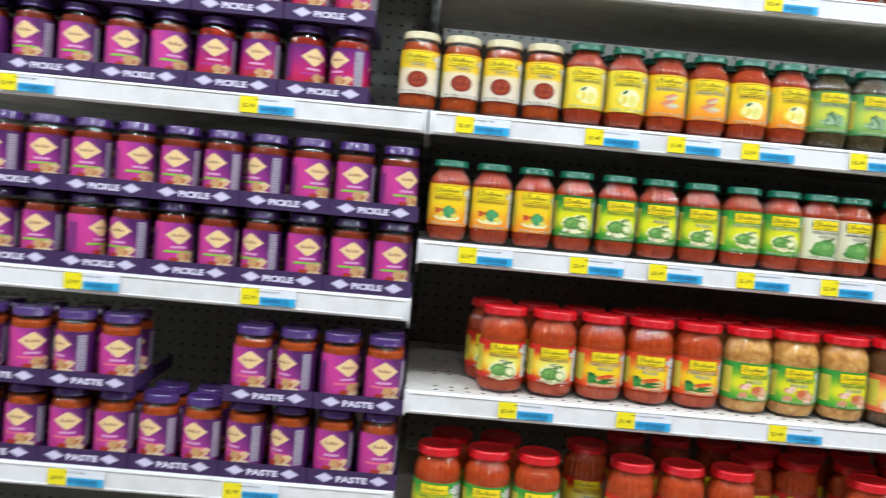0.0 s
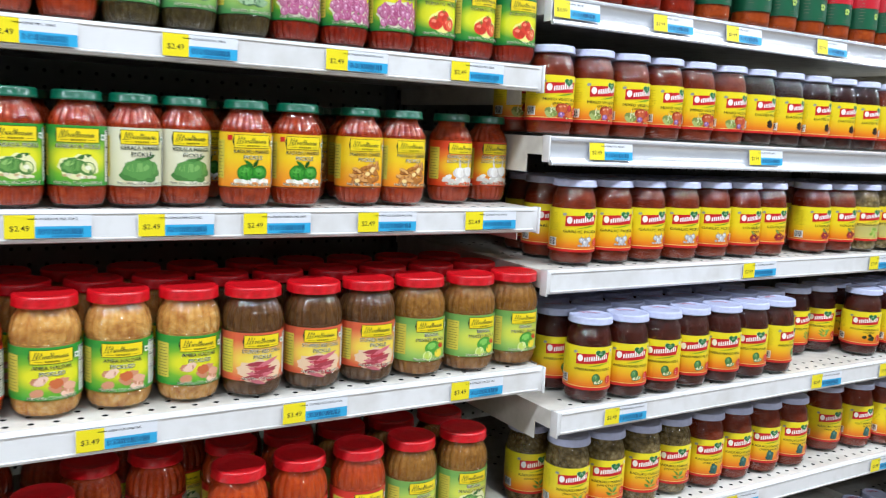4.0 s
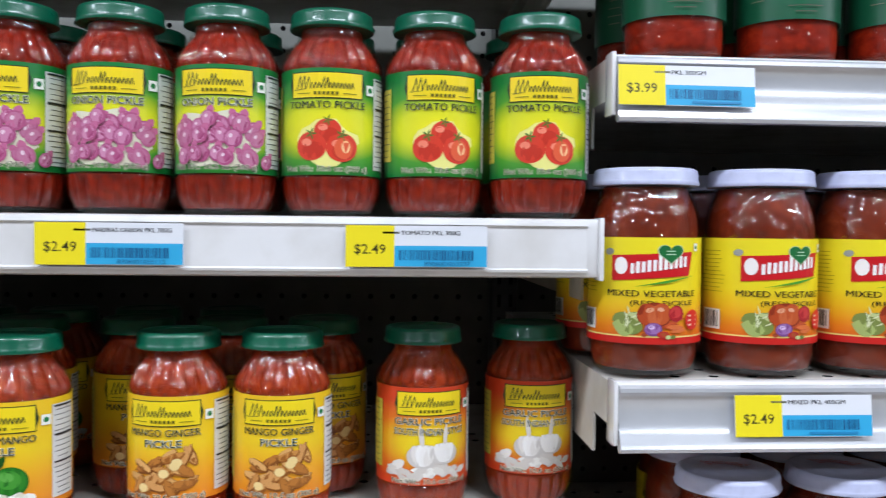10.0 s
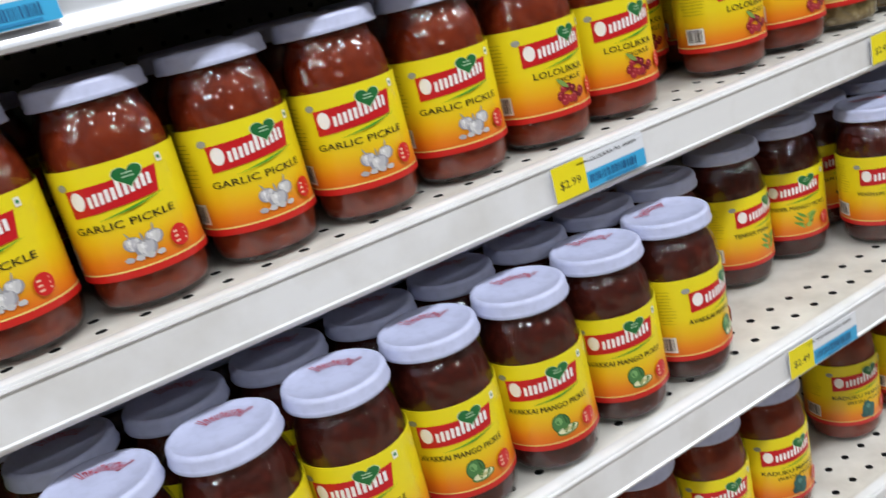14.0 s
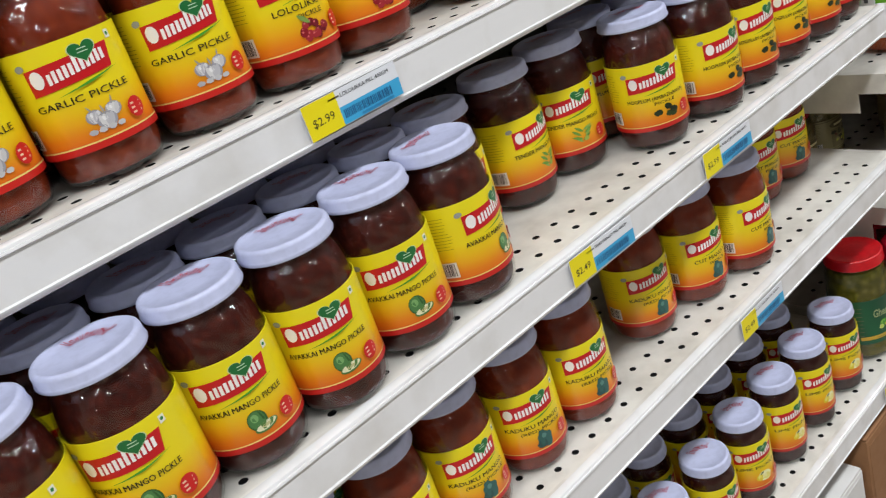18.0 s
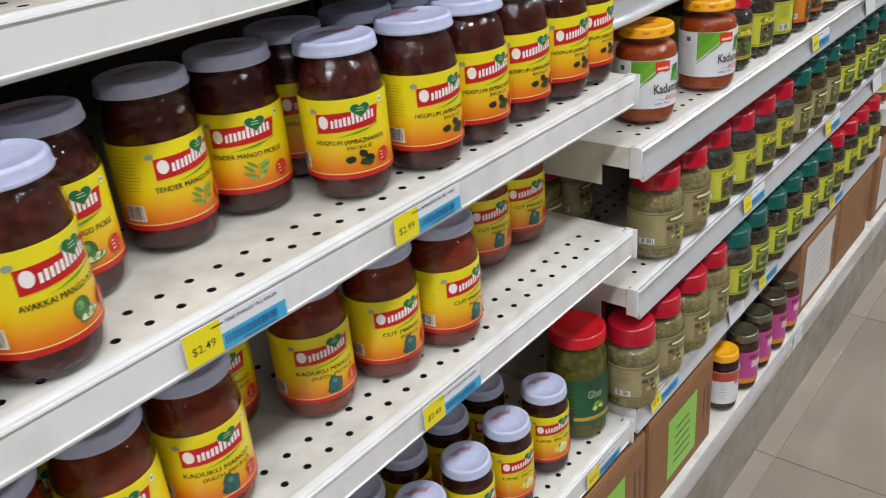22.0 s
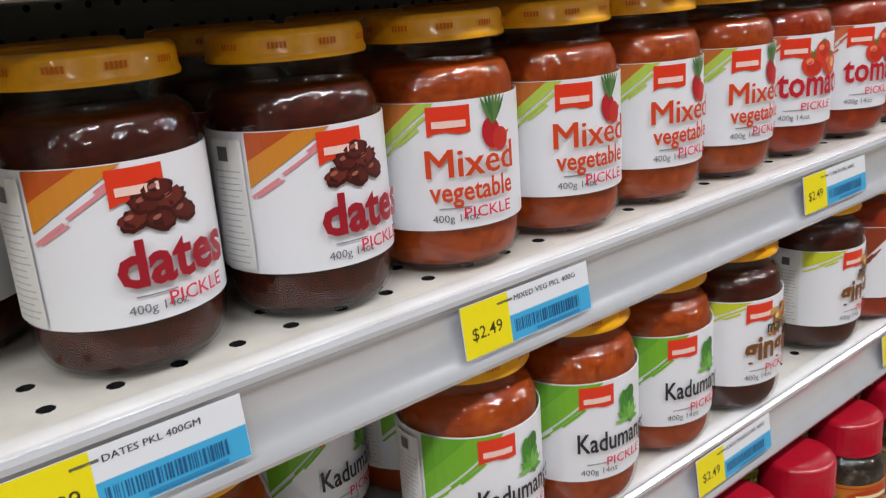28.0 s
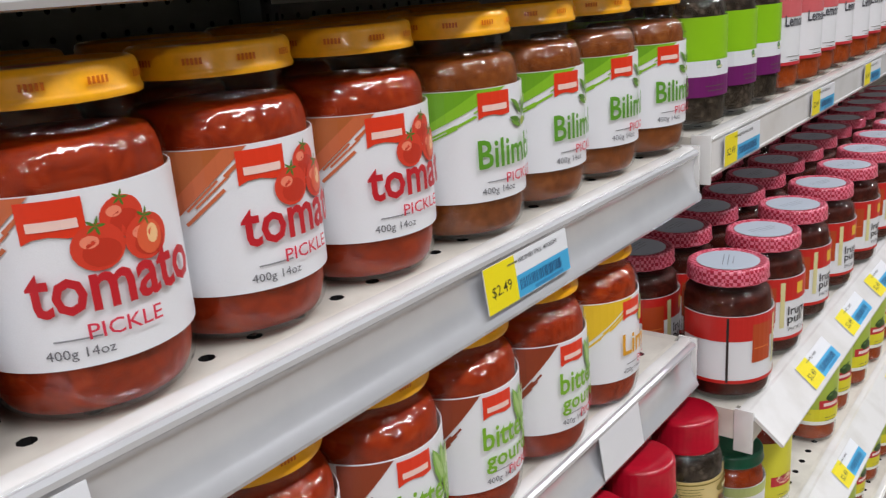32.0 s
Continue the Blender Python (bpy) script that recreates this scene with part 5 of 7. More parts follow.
def pickle_pet(filling, lid, ground, accent, scene_c, text, group, words="", fam="pet"):
    """Waisted clear plastic jar: coloured wrap with a framed still life, an arc of accent colour, foot rules and a bar code flank."""
    jar, f, lid_ob = jar_core(fam, filling, lid, text, group)
    r, z0, z1, half = f["label"]
    lab = wrap(r, z0, z1, half, ground, jar)
    h = z1 - z0
    rnd = random.Random(len(text) * 7 + 3)
    a = Art(0.0003)
    a.rect(-half * r, z0 + 0.002, half * r, z0 + 0.0034, accent)
    a.rect(-half * r, z1 - 0.0030, half * r, z1 - 0.0018, accent)
    a.oval(0.0, z0 + h * 0.80, 0.021, 0.0062, accent, 0.03, 24)
    a.bent("colour_band", r, lab)
    p = Art(0.0006)
    p.rect(-0.0195, z0 + 0.0050, 0.0195, z0 + h * 0.66, scene_c[0])
    for k in range(26):
        c0, w0 = rnd.choice(scene_c[1:]), rnd.uniform(0.0022, 0.0050)
        p.blob(rnd.uniform(-0.0155, 0.0155), z0 + rnd.uniform(0.0085, h * 0.60), w0, w0 * 0.7, c0, k, rnd.uniform(-1, 1), 10)
    p.blob(0.012, z0 + h * 0.34, 0.0085, 0.0062, scene_c[-1], 3)
    p.lines(0.012, z0 + h * 0.38, 0.011, 3, 0.0022, "6A641E", 2, 0.0007)
    p.bent("picture", r, lab)
    t = Art(0.0012)
    if words:
        t.text(words, 0.0, z0 + h * 0.72, h * 0.24, "F0DC5A", 0.030, 0.03, 0.2)
    else:
        t.rect(-0.0145, z0 + h * 0.765, 0.0145, z0 + h * 0.835, "EFE3B0")
    t.bent("title", r, lab)
    s = Art(0.0005)
    s.lines(-0.045, z1 - 0.006, 0.022, 8, 0.0026, "7C7A3A", len(text), 0.0006)
    barcode(s, -0.045, z0 + 0.0065, 0.021, 0.0085)
    s.bent("barcode", r, lab)
    s = Art(0.0005)
    s.lines(0.045, z1 - 0.007, 0.020, 12, 0.0027, "7C7A3A", len(text) + 2, 0.0006)
    s.bent("small_print", r, lab)
    return jar


RED_OIL = food("red_oil", "5C1404", "A6360A", "CC5C1C", 120)
RED_DEEP = food("red_deep", "560A03", "962208", "BC3E16", 120)
ORANGE_OIL = food("orange_oil", "882408", "BA4410", "D86A26", 120)
OLIVE = food("olive", "241C0C", "4A3E1E", "74643A", 130)
BROWN = food("brown", "3A230E", "644220", "886236", 120)
TAN = food("tan", "6A4214", "96662A", "BC8E48", 120)
SHREDS = food("shreds", "98501C", "D8A254", "F0DEAE", 62, 0.2)
MAROON = food("maroon", "240A06", "481810", "743020", 110)
DARK_RED = food("dark_red", "1A0605", "34100B", "542014", 150)
BRICK = food("brick", "561A0A", "7C2C12", "964220", 90)
PALE_OLIVE = food("pale_olive", "3E3318", "7E6A42", "B2A47C", 85, 0.4)
BLACK = food("black", "16110E", "372D25", "72645A", 95, 0.4)
OLIVES = food("pet_olives", "665A38", "8C8056", "A89C70", 110, 0.35)
BLACK_DATE = food("black_date", "240A05", "44170B", "642A16", 150)
RUST = food("rust", "762808", "A64410", "C46424", 130)
BILIMBI = food("bilimbi", "5A2A0E", "88481C", "A86A32", 130)
TOMATO = food("tomato", "701C06", "A0320E", "BE4E1E", 140)

G_GREEN = grad("green_yellow", [(0.0, "F2E40C"), (0.2, "D8DC14"), (0.34, "4E9A2C"), (0.5, "1E7A35")], "r")
G_YELLOW = grad("yellow", [(0.0, "EA8A1C"), (0.28, "EFA81A"), (0.55, "F0CC12"), (1.0, "EFC416")], "v")
G_LEMON = grad("lemon", [(0.0, "E2BE14"), (0.5, "F0DC3A"), (1.0, "E8D23C")], "d")
G_ORANGE = grad("orange_yellow", [(0.0, "F2DA10"), (0.14, "F0CC0E"), (0.30, "E8781A"), (0.46, "D8431C")], "r")
G_REDYEL = grad("red_yellow", [(0.0, "F2EFC0"), (0.12, "F0E45A"), (0.26, "EEB01A"), (0.38, "CC2A1C")], "r")
G_LIME = grad("lime", [(0.0, "EEE61A"), (0.16, "DEDC1C"), (0.30, "78B42C"), (0.46, "3A9634")], "r")
G_PEACH = grad("peach", [(0.0, "F2E460"), (0.16, "F0D04A"), (0.30, "E89A52"), (0.44, "D8603C")], "r")
G_SAGE = grad("sage", [(0.0, "ECE24A"), (0.16, "CFD64C"), (0.32, "9CBE58"), (0.46, "76A650")], "r")
G_LEAF = grad("leaf", [(0.0, "E8DC18"), (0.25, "9EBE5A"), (0.45, "4E8E4E")], "r")
G_CREAM = grad("cream", [(0.0, "CFC9A0"), (0.5, "E4E0C2"), (1.0, "C9C8A4")], "d")
G_WHITEYEL = grad("white_yellow", [(0.0, "D9CFC0"), (0.55, "E2D2A8"), (0.62, "EBC71A"), (1.0, "EDC41A")], "v")
G_SUN = grad("sun", [(0.0, "DC5414"), (0.16, "E68416"), (0.36, "ECBE14"), (0.52, "EDD616"), (1.0, "ECDC1A")], "v", 0.3)
G_MAGENTA = grad("magenta", [(0.0, "5A1E5C"), (0.25, "B83884"), (0.5, "C83C90"), (0.75, "9A3288"), (1.0, "4E1E5A")], "d")
G_PINK = grad("pink", [(0.0, "B0182C"), (0.3, "C01C5E"), (0.7, "8E1C74"), (1.0, "5A1A66")], "v")
G_DKGREEN = grad("dark_green", [(0.0, "134A30"), (0.5, "1B5C3C"), (1.0, "103E2A")], "d")
G_OLIVE = grad("olive", [(0.0, "B4B630"), (0.5, "CCCC44"), (1.0, "B6B632")], "d")
G_OCHRE = grad("ochre", [(0.0, "B8862A"), (0.5, "D09A3A"), (1.0, "B07E24")], "d")
G_TANGO = grad("tango", [(0.0, "BE6A1A"), (0.5, "D88528"), (1.0, "B8641A")], "d")
G_CLEAR = grad("drab", [(0.0, "94885C"), (0.5, "A89C70"), (1.0, "8E8258")], "d")
G_BEIGE = grad("beige", [(0.0, "C8AE6A"), (0.5, "DCC688"), (1.0, "C0A45E")], "d")
G_DRABGREEN = grad("drab_green", [(0.0, "5A5A3A"), (0.5, "6A6A44"), (1.0, "54543A")], "d")
WHITE = ink("E6E7EA", 0.28)
PURPLE_MARK = "E9C98A"


def curry_jar(ground, text, group, filling=BRICK, strip="8CBE4A"):
    """Magenta jar with a gold diamond mark, a green strip and a dish."""
    jar, f, lid_ob = jar_core("curry", filling, "purple", text, group)
    r, z0, z1, half = f["label"]
    lab = wrap(r, z0, z1, half, ground, jar)
    a = Art(0.0003)
    v = z0 + 0.0455
    a.poly([(-0.0215, v), (-0.006, v - 0.0112), (0, v - 0.0145), (0.006, v - 0.0112), (0.0215, v), (0.006, v + 0.0112), (0, v + 0.0145), (-0.006, v + 0.0112)], "E6C79A")
    a.poly([(-0.0180, v), (0, v - 0.0118), (0.0180, v), (0, v + 0.0118)], PURPLE_MARK)
    for k in range(6):
        a.rect(-0.0105 + 0.0036 * k, v - 0.0022, -0.0088 + 0.0036 * k, v + (0.0030 if k in (0, 3) else 0.0014), "7A3A3E")
    a.bent("mark_diamond", r, lab, "gold diamond mark")
    p = Art(0.0003)
    p.rect(-0.012, v - 0.0205, 0.012, v - 0.0168, "D79AC0")
    p.rect(-0.022, v - 0.0275, 0.022, v - 0.0238, strip)
    for k in range(16):
        rk = random.Random(k)
        p.blob(0.006 + rk.uniform(-0.004, 0.016), z0 + 0.003 + rk.uniform(0.0, 0.014), 0.0066, 0.0044, rk.choice(("E2C9A2", "C99A66", "B4622E", "D8B07A")), k)
    p.blob(-0.006, z0 + 0.006, 0.0075, 0.0046, "A83A1C", 4)
    p.bent("picture", r, lab)
    side_print(lab, r, 0.037, (z0 + z1) / 2, 0.014, 0.056, 5, "4A4450", "A49AAA", 14)
    side_print(lab, r, -0.046, (z0 + z1) / 2, 0.016, 0.040, 6, "8A4A8A", "7A2A72", 9)
    return jar


def fruit_jar(text, group):
    jar, f, lid_ob = jar_core("preserve", MAROON, "gingham", text, group)
    r, z0, z1, half = f["label"]
    lab = wrap(r, z0, z1, half, WHITE, jar)
    a = Art(0.0003)
    a.rect(-half * r, z1 - 0.022, half * r, z1, "C8241E")
    a.rect(-half * r, z0, half * r, z0 + 0.003, "C8241E")
    a.bent("colour_band", r, lab, "red band")
    p = Art(0.0004)
    p.rect(0.006, z1 - 0.017, 0.015, z1 - 0.006, "E8B83A")
    p.text("Irum", 0.008, z0 + 0.024, 0.012, "2A2A2E", 0.024, 0.01)
    p.text("puli", 0.006, z0 + 0.016, 0.012, "2A2A2E", 0.020, 0.01)
    p.text("PICKLE", 0.008, z0 + 0.008, 0.005, "5A5A60", 0.022)
    p.bent("title", r, lab)
    b = Art(0.0004)
    b.rect(-0.0575, z0 + 0.001, -0.0555, z1 - 0.001, "2A1E1E")
    b.rect(-0.012, z0 + 0.012, -0.0075, z1 - 0.004, "D9D29A")
    b.rect(-0.036, z0 + 0.018, -0.016, z1 - 0.008, "B8481E")
    b.rect(-0.034, z0 + 0.030, -0.018, z0 + 0.031, "D8763A")
    b.bent("small_print", r, lab)
    lr, lo, hi = f["lid"]
    q = Art(0.0002)
    q.oval(0, 0, lr * 0.76, lr * 0.76, "BCC6D2", 0, 28)
    q.lines(0, 0.004, 0.03, 3, 0.004, "5E6A78", 2)
    q.lying("lid_seal", hi - 0.0011, lid_ob, "pale grey disc on the lid")
    return jar


MAKERS = {
    "disc": lambda: framed_jar("narrow", RUST, "cream", G_WHITEYEL, ["THOKKU"], "brown_disc", "brown pickle jar with a cream lid and yellow label", "cream-lid jars", pic_w=0.014, weight="Net Wt. 10.6 oz"),
    "lemon": lambda: framed_jar("small", RED_OIL, "green", G_LEMON, ["LEMON PICKLE"], "lemons", "green-lid pickle jar with a pale yellow lemon label", "small green-lid jars"),
    "pods": lambda: framed_jar("small", RED_OIL, "green", G_YELLOW, ["GINGER PICKLE"], "pods", "green-lid pickle jar with a yellow and pink label", "small green-lid jars"),
    "lime": lambda: framed_jar("small", RED_OIL, "green", G_YELLOW, ["LIME PICKLE"], "lemons", "green-lid pickle jar with a bright yellow lime label", "small green-lid jars"),
    "leafy": lambda: framed_jar("small", OLIVE, "green", G_LEAF, ["GONGURA PICKLE"], "leaves", "olive pickle jar with a green leaf label and green lid", "small green-lid jars"),
    "onion": lambda: framed_jar("small", RED_DEEP, "green", G_GREEN, ["ONION PICKLE"], "onions", "red onion pickle jar with a green and yellow label", "small green-lid jars", pic_w=0.021),
    "tomato": lambda: framed_jar("small", RED_DEEP, "green", G_GREEN, ["TOMATO PICKLE"], "tomatoes", "red tomato pickle jar with a green and yellow label", "small green-lid jars", pic_w=0.0150),
    "green_mango": lambda: framed_jar("small", RED_OIL, "green", G_YELLOW, ["MANGO PICKLE"], "tart_mango", "green-lid mango pickle jar with a yellow label", "small green-lid jars", pic_w=0.0155),
    "two_mango": lambda: framed_jar("small", RED_OIL, "green", G_GREEN, ["MANGO PICKLE"], "mangoes", "green-lid mango pickle jar with a green label", "small green-lid jars"),
    "cut": lambda: framed_jar("small", RED_OIL, "green", G_GREEN, ["CUT MANGO", "PICKLE"], "mangoes", "green-lid cut mango pickle jar with a green label", "small green-lid jars", pic_w=0.0165),
    "avakaya": lambda: framed_jar("small", RED_OIL, "green", G_LIME, ["AVAKAYA PICKLE"], "mangoes", "green-lid mango pickle jar with a deep green label", "small green-lid jars", pic_w=0.0165),
    "kerala": lambda: framed_jar("small", RED_OIL, "green", G_CREAM, ["KERALA MANGO", "PICKLE"], "whole_mango", "green-lid mango pickle jar with a cream label", "small green-lid jars", pic_w=0.0195),
    "kaduku": lambda: framed_jar("small", RED_OIL, "green", G_YELLOW, ["KADUKU MANGO", "PICKLE"], "bright_mango", "green-lid mango pickle jar with a yellow orange label", "small green-lid jars", pic_w=0.0168, flag=True),
    "mango_ginger": lambda: framed_jar("small", RED_OIL, "green", G_YELLOW, ["MANGO GINGER", "PICKLE"], "ginger", "green-lid ginger pickle jar with a yellow label", "small green-lid jars", pic_w=0.0165),
    "south_garlic": lambda: framed_jar("small", RED_OIL, "green", G_ORANGE, ["GARLIC PICKLE", "SOUTH INDIAN STYLE"], "garlic", "green-lid garlic pickle jar with an orange label", "small green-lid jars", pic_w=0.0215),
    "big_mango": lambda: framed_jar("large", ORANGE_OIL, "red", G_REDYEL, ["MANGO PICKLE", "HOT"], "mangoes", "large ribbed red-lid mango pickle jar, red and yellow label", "large red-lid jars", "Net Wt.: 17.6 oz (500 g)", pic_w=0.018),
    "carrot": lambda: framed_jar("large", ORANGE_OIL, "red", G_ORANGE, ["CARROT & CHILLI", "PICKLE"], "carrots", "large ribbed red-lid carrot and chilli pickle jar", "large red-lid jars", "Net Wt.: 17.6 oz (500 g)", pic_w=0.02),
    "amba": lambda: framed_jar("large", SHREDS, "red", G_LIME, ["AMBA HALDAR", "PICKLED"], "roots", "large red-lid jar of shredded root pickle, green label", "large red-lid jars", "Net Wt.: 17.6 oz (500 g)", pic_w=0.019),
    "red_chilli": lambda: framed_jar("large", BROWN, "red", G_PEACH, ["STUFFED RED CHILLI", "PICKLE"], "chillies", "large red-lid jar of dark stuffed chilli pickle, orange label", "large red-lid jars", "Net Wt.: 17.6 oz (500 g)", pic_w=0.0235),
    "bengal": lambda: framed_jar("large", TAN, "red", G_SAGE, ["BENGAL", "MIXED PICKLE"], "limes", "large red-lid jar of tan mixed pickle with a lime green label", "large red-lid jars", "Net Wt.: 17.6 oz (500 g)", pic_w=0.018),
    "bengal_mango": lambda: framed_jar("large", TAN, "red", G_SAGE, ["BENGAL", "MANGO PICKLE"], "mangoes", "large red-lid jar of tan mango pickle with a green label", "large red-lid jars", "Net Wt.: 17.6 oz (500 g)", pic_w=0.018),
    "hot_mango": lambda: framed_jar("large", ORANGE_OIL, "red", G_REDYEL, ["MANGO PICKLE", "HOT"], "mangoes", "large red-lid jar of orange hot mango pickle", "large red-lid jars", "Net Wt.: 17.6 oz (500 g)", pic_w=0.018),
    "lime_mango": lambda: framed_jar("large", ORANGE_OIL, "red", G_LIME, ["MANGO PICKLE", "HOT"], "mangoes", "large red-lid jar of orange mango pickle with a green label", "large red-lid jars", "Net Wt.: 17.6 oz (500 g)", pic_w=0.018),
    "vegetable": lambda: banner_jar("round", BRICK, "white", G_SUN, ["MIXED VEGETABLE", "(RED) PICKLE"], "mixed", "white-lid mixed vegetable pickle jar with a yellow label", "white-lid jars", 0.0056, 0.0165),
    "g_dates": lambda: banner_jar("round", DARK_RED, "white", G_SUN, ["DATES PICKLE"], "black_date", "white-lid dark dates pickle jar with a yellow orange label", "white-lid jars"),
    "g_garlic": lambda: banner_jar("round", BRICK, "white", G_SUN, ["GARLIC PICKLE"], "grey_garlic", "white-lid garlic pickle jar with a yellow orange label", "white-lid jars", 0.0060, 0.0098),
    "lololikka": lambda: banner_jar("round", BRICK, "white", G_SUN, ["LOLOLIKKA", "PICKLE"], "berries", "white-lid red berry pickle jar with a yellow orange label", "white-lid jars", 0.0064, 0.0110),
    "gooseberry": lambda: banner_jar("round", PALE_OLIVE, "white", grad("sun_pale", [(0.0, "D64A12"), (0.12, "C9BE6A"), (0.4, "B9B26A"), (0.55, "EBD024"), (1.0, "F0DA16")], "v", 0.3), ["BITTER GOURD PICKLE"], "green_grapes", "white-lid pale olive pickle jar with a yellow label", "white-lid jars"),
    "avakkai": lambda: banner_jar("round", MAROON, "white", G_SUN, ["AVAKKAI MANGO PICKLE"], "cut_mango", "white-lid dark mango pickle jar with a yellow orange label", "white-lid jars", 0.0058, 0.0095),
    "tender": lambda: banner_jar("round", MAROON, "white", G_SUN, ["TENDER MANGO PICKLE"], "sprig", "white-lid tender mango pickle jar with a yellow orange label", "white-lid jars", 0.0058, 0.0105),
    "hogplum": lambda: banner_jar("round", MAROON, "white", G_SUN, ["HOGPLUM (AMBAZHANGA)", "PICKLE"], "dark_fruit", "white-lid hog plum pickle jar with a yellow orange label", "white-lid jars", 0.0052, 0.0095),
    "g_kaduku": lambda: banner_jar("round", BRICK, "white", G_SUN, ["KADUKU MANGO", "(RED) PICKLE"], "teal_mango", "white-lid red mango pickle jar with a yellow orange label", "white-lid jars", 0.0058, 0.0095),
    "w_kaduku": lambda: banner_jar("round", PALE_OLIVE, "white", G_SUN, ["KADUKU MANGO", "(WHITE) PICKLE"], "sprig", "white-lid pale mango pickle jar with a yellow orange label", "white-lid jars", 0.0058, 0.0095),
    "cut_mango": lambda: banner_jar("round", BRICK, "white", G_SUN, ["CUT MANGO", "PICKLE"], "teal_mango", "white-lid cut mango pickle jar with a yellow orange label", "white-lid jars", 0.0060, 0.0100),
    "small_lime": lambda: banner_jar("narrow", DARK_RED, "white", G_SUN, ["LIME PICKLE"], "lemons", "small white-lid dark pickle jar with a yellow orange label", "small white-lid jars", 0.0056, 0.0090),
    "dates": lambda: plain_jar("squat", BLACK_DATE, "yellow", [("D2862A", -0.002, 0.023), ("B8501C", -0.016, 0.012)], "dates", "A01828", "date_fruit", "orange-lid dates pickle jar with a white label", "orange-lid jars", size=0.0240, width=0.046, thick=0.03, title_v=0.0150, streak="DE8C92"),
    "mixed_veg": lambda: plain_jar("squat", RUST, "yellow", [("B2CC50", -0.004, 0.027), ("BE6A22", -0.012, 0.021)], "Mixed", "D2451C", "vegs", "orange-lid mixed vegetable pickle jar with a white label", "orange-lid jars", "vegetable", size=0.0190, width=0.044, title_v=0.0255),
    "tomato_jar": lambda: plain_jar("squat", TOMATO, "yellow", [("CC6A40", -0.003, 0.030), ("B4602C", -0.012, 0.022)], "tomato", "C2202A", "plain_tomatoes", "orange-lid tomato pickle jar with a white label", "orange-lid jars", size=0.0255, width=0.060, thick=0.02, title_v=0.0200),
    "bilimbi": lambda: plain_jar("squat", BILIMBI, "yellow", [("86BE28", 0.010, 0.022), ("6CA61C", -0.006, 0.018)], "Bilimbi", "5C9A28", "sprig", "orange-lid bilimbi pickle jar with a white and green label", "orange-lid jars", size=0.0215, width=0.044, title_v=0.0185),
    "kadumango": lambda: plain_jar("squat", RUST, "yellow", [("74B42C", 0.006, 0.038), ("62A624", -0.012, 0.024)], "Kadumango", "26262A", "green_sprite", "orange-lid mango pickle jar with a white and green label", "orange-lid jars", size=0.0165, width=0.052, title_v=0.0190),
    "ginger_jar": lambda: plain_jar("squat", BLACK_DATE, "yellow", [("C9CF2A", -0.004, 0.013)], "ginger", "7A4A1E", "ginger", "orange-lid ginger pickle jar with a white and lime label", "orange-lid jars", size=0.0240, width=0.050, thick=0.03, title_v=0.0190, above="mango"),
    "bitter": lambda: plain_jar("squat", TOMATO, "yellow", [("8E3A1E", -0.009, 0.032)], "bitter", "7AB028", "gourd", "orange-lid bitter gourd pickle jar with a white label", "orange-lid jars", "gourd", size=0.0200, width=0.036, title_v=0.0265),
    "lime_jar": lambda: plain_jar("squat", RED_OIL, "yellow", [("EBC02A", 0.002, 0.030)], "Lime", "E0A018", "lemons", "orange-lid lime pickle jar with a white and yellow label", "orange-lid jars", size=0.0220, width=0.036, title_v=0.0190),
    "olive_pet": lambda: pickle_pet(OLIVES, "pet_red", G_CLEAR, "6E6440", ("8A7E58", "5A5238", "4A4632", "A89A66", "7A4A3A", "C6C24A"), "red-lid plastic jar of pale olive pickle", "red-lid plastic jars"),
    "dark_pet": lambda: pickle_pet(BLACK, "pet_red", G_OLIVE, "8A8C20", ("5A5432", "26241C", "3A3A2A", "8A8450", "7A3A22", "4C7A2E"), "red-lid plastic jar of black pickle with a yellow-green label", "red-lid plastic jars", "Kada"),
    "slim_dark": lambda: pickle_pet(BLACK, "pet_red", G_OLIVE, "8A8C20", ("5A5432", "26241C", "3A3A2A", "8A8450", "7A3A22", "4C7A2E"), "red-lid plastic jar of black pickle with a yellow-green label", "red-lid plastic jars", "Kada", fam="slim_pet"),
    "slim_ochre": lambda: pickle_pet(BLACK, "pet_red", G_OCHRE, "6E4A12", ("6A4A22", "2A2018", "4A3A22", "A87A3A", "C89A4A"), "red-lid plastic jar of black pickle with an ochre label", "red-lid plastic jars", fam="slim_pet"),
    "slim_banded": lambda: pickle_pet(BLACK, "pet_red", G_DRABGREEN, "D8C890", ("3A3A26", "1E1E16", "4A4A30", "5A5638", "8A8058"), "red-lid plastic jar with a dark picture label and pale bands", "red-lid plastic jars", fam="slim_pet"),
    "slim_beige": lambda: pickle_pet(BLACK, "pet_red", G_BEIGE, "8A7A2E", ("B49A58", "5A3A22", "7A4A2A", "4C6A2E", "D8C27E"), "red-lid plastic jar of black pickle with a beige label", "red-lid plastic jars", fam="slim_pet"),
    "slim_tango": lambda: pickle_pet(BLACK, "pet_red", G_TANGO, "C4421A", ("5A4A32", "3A2210", "2A2A1E", "8A7A4A", "D8A04A"), "red-lid plastic jar of black pickle with an orange label", "red-lid plastic jars", fam="slim_pet"),
    "teal_pet": lambda: pickle_pet(BLACK, "pet_teal", G_OLIVE, "5C7A1C", ("4A5A2A", "26301A", "6A7A3A", "86944A", "A8B45A"), "teal-lid plastic jar of black pickle with a lime label", "teal-lid plastic jars"),
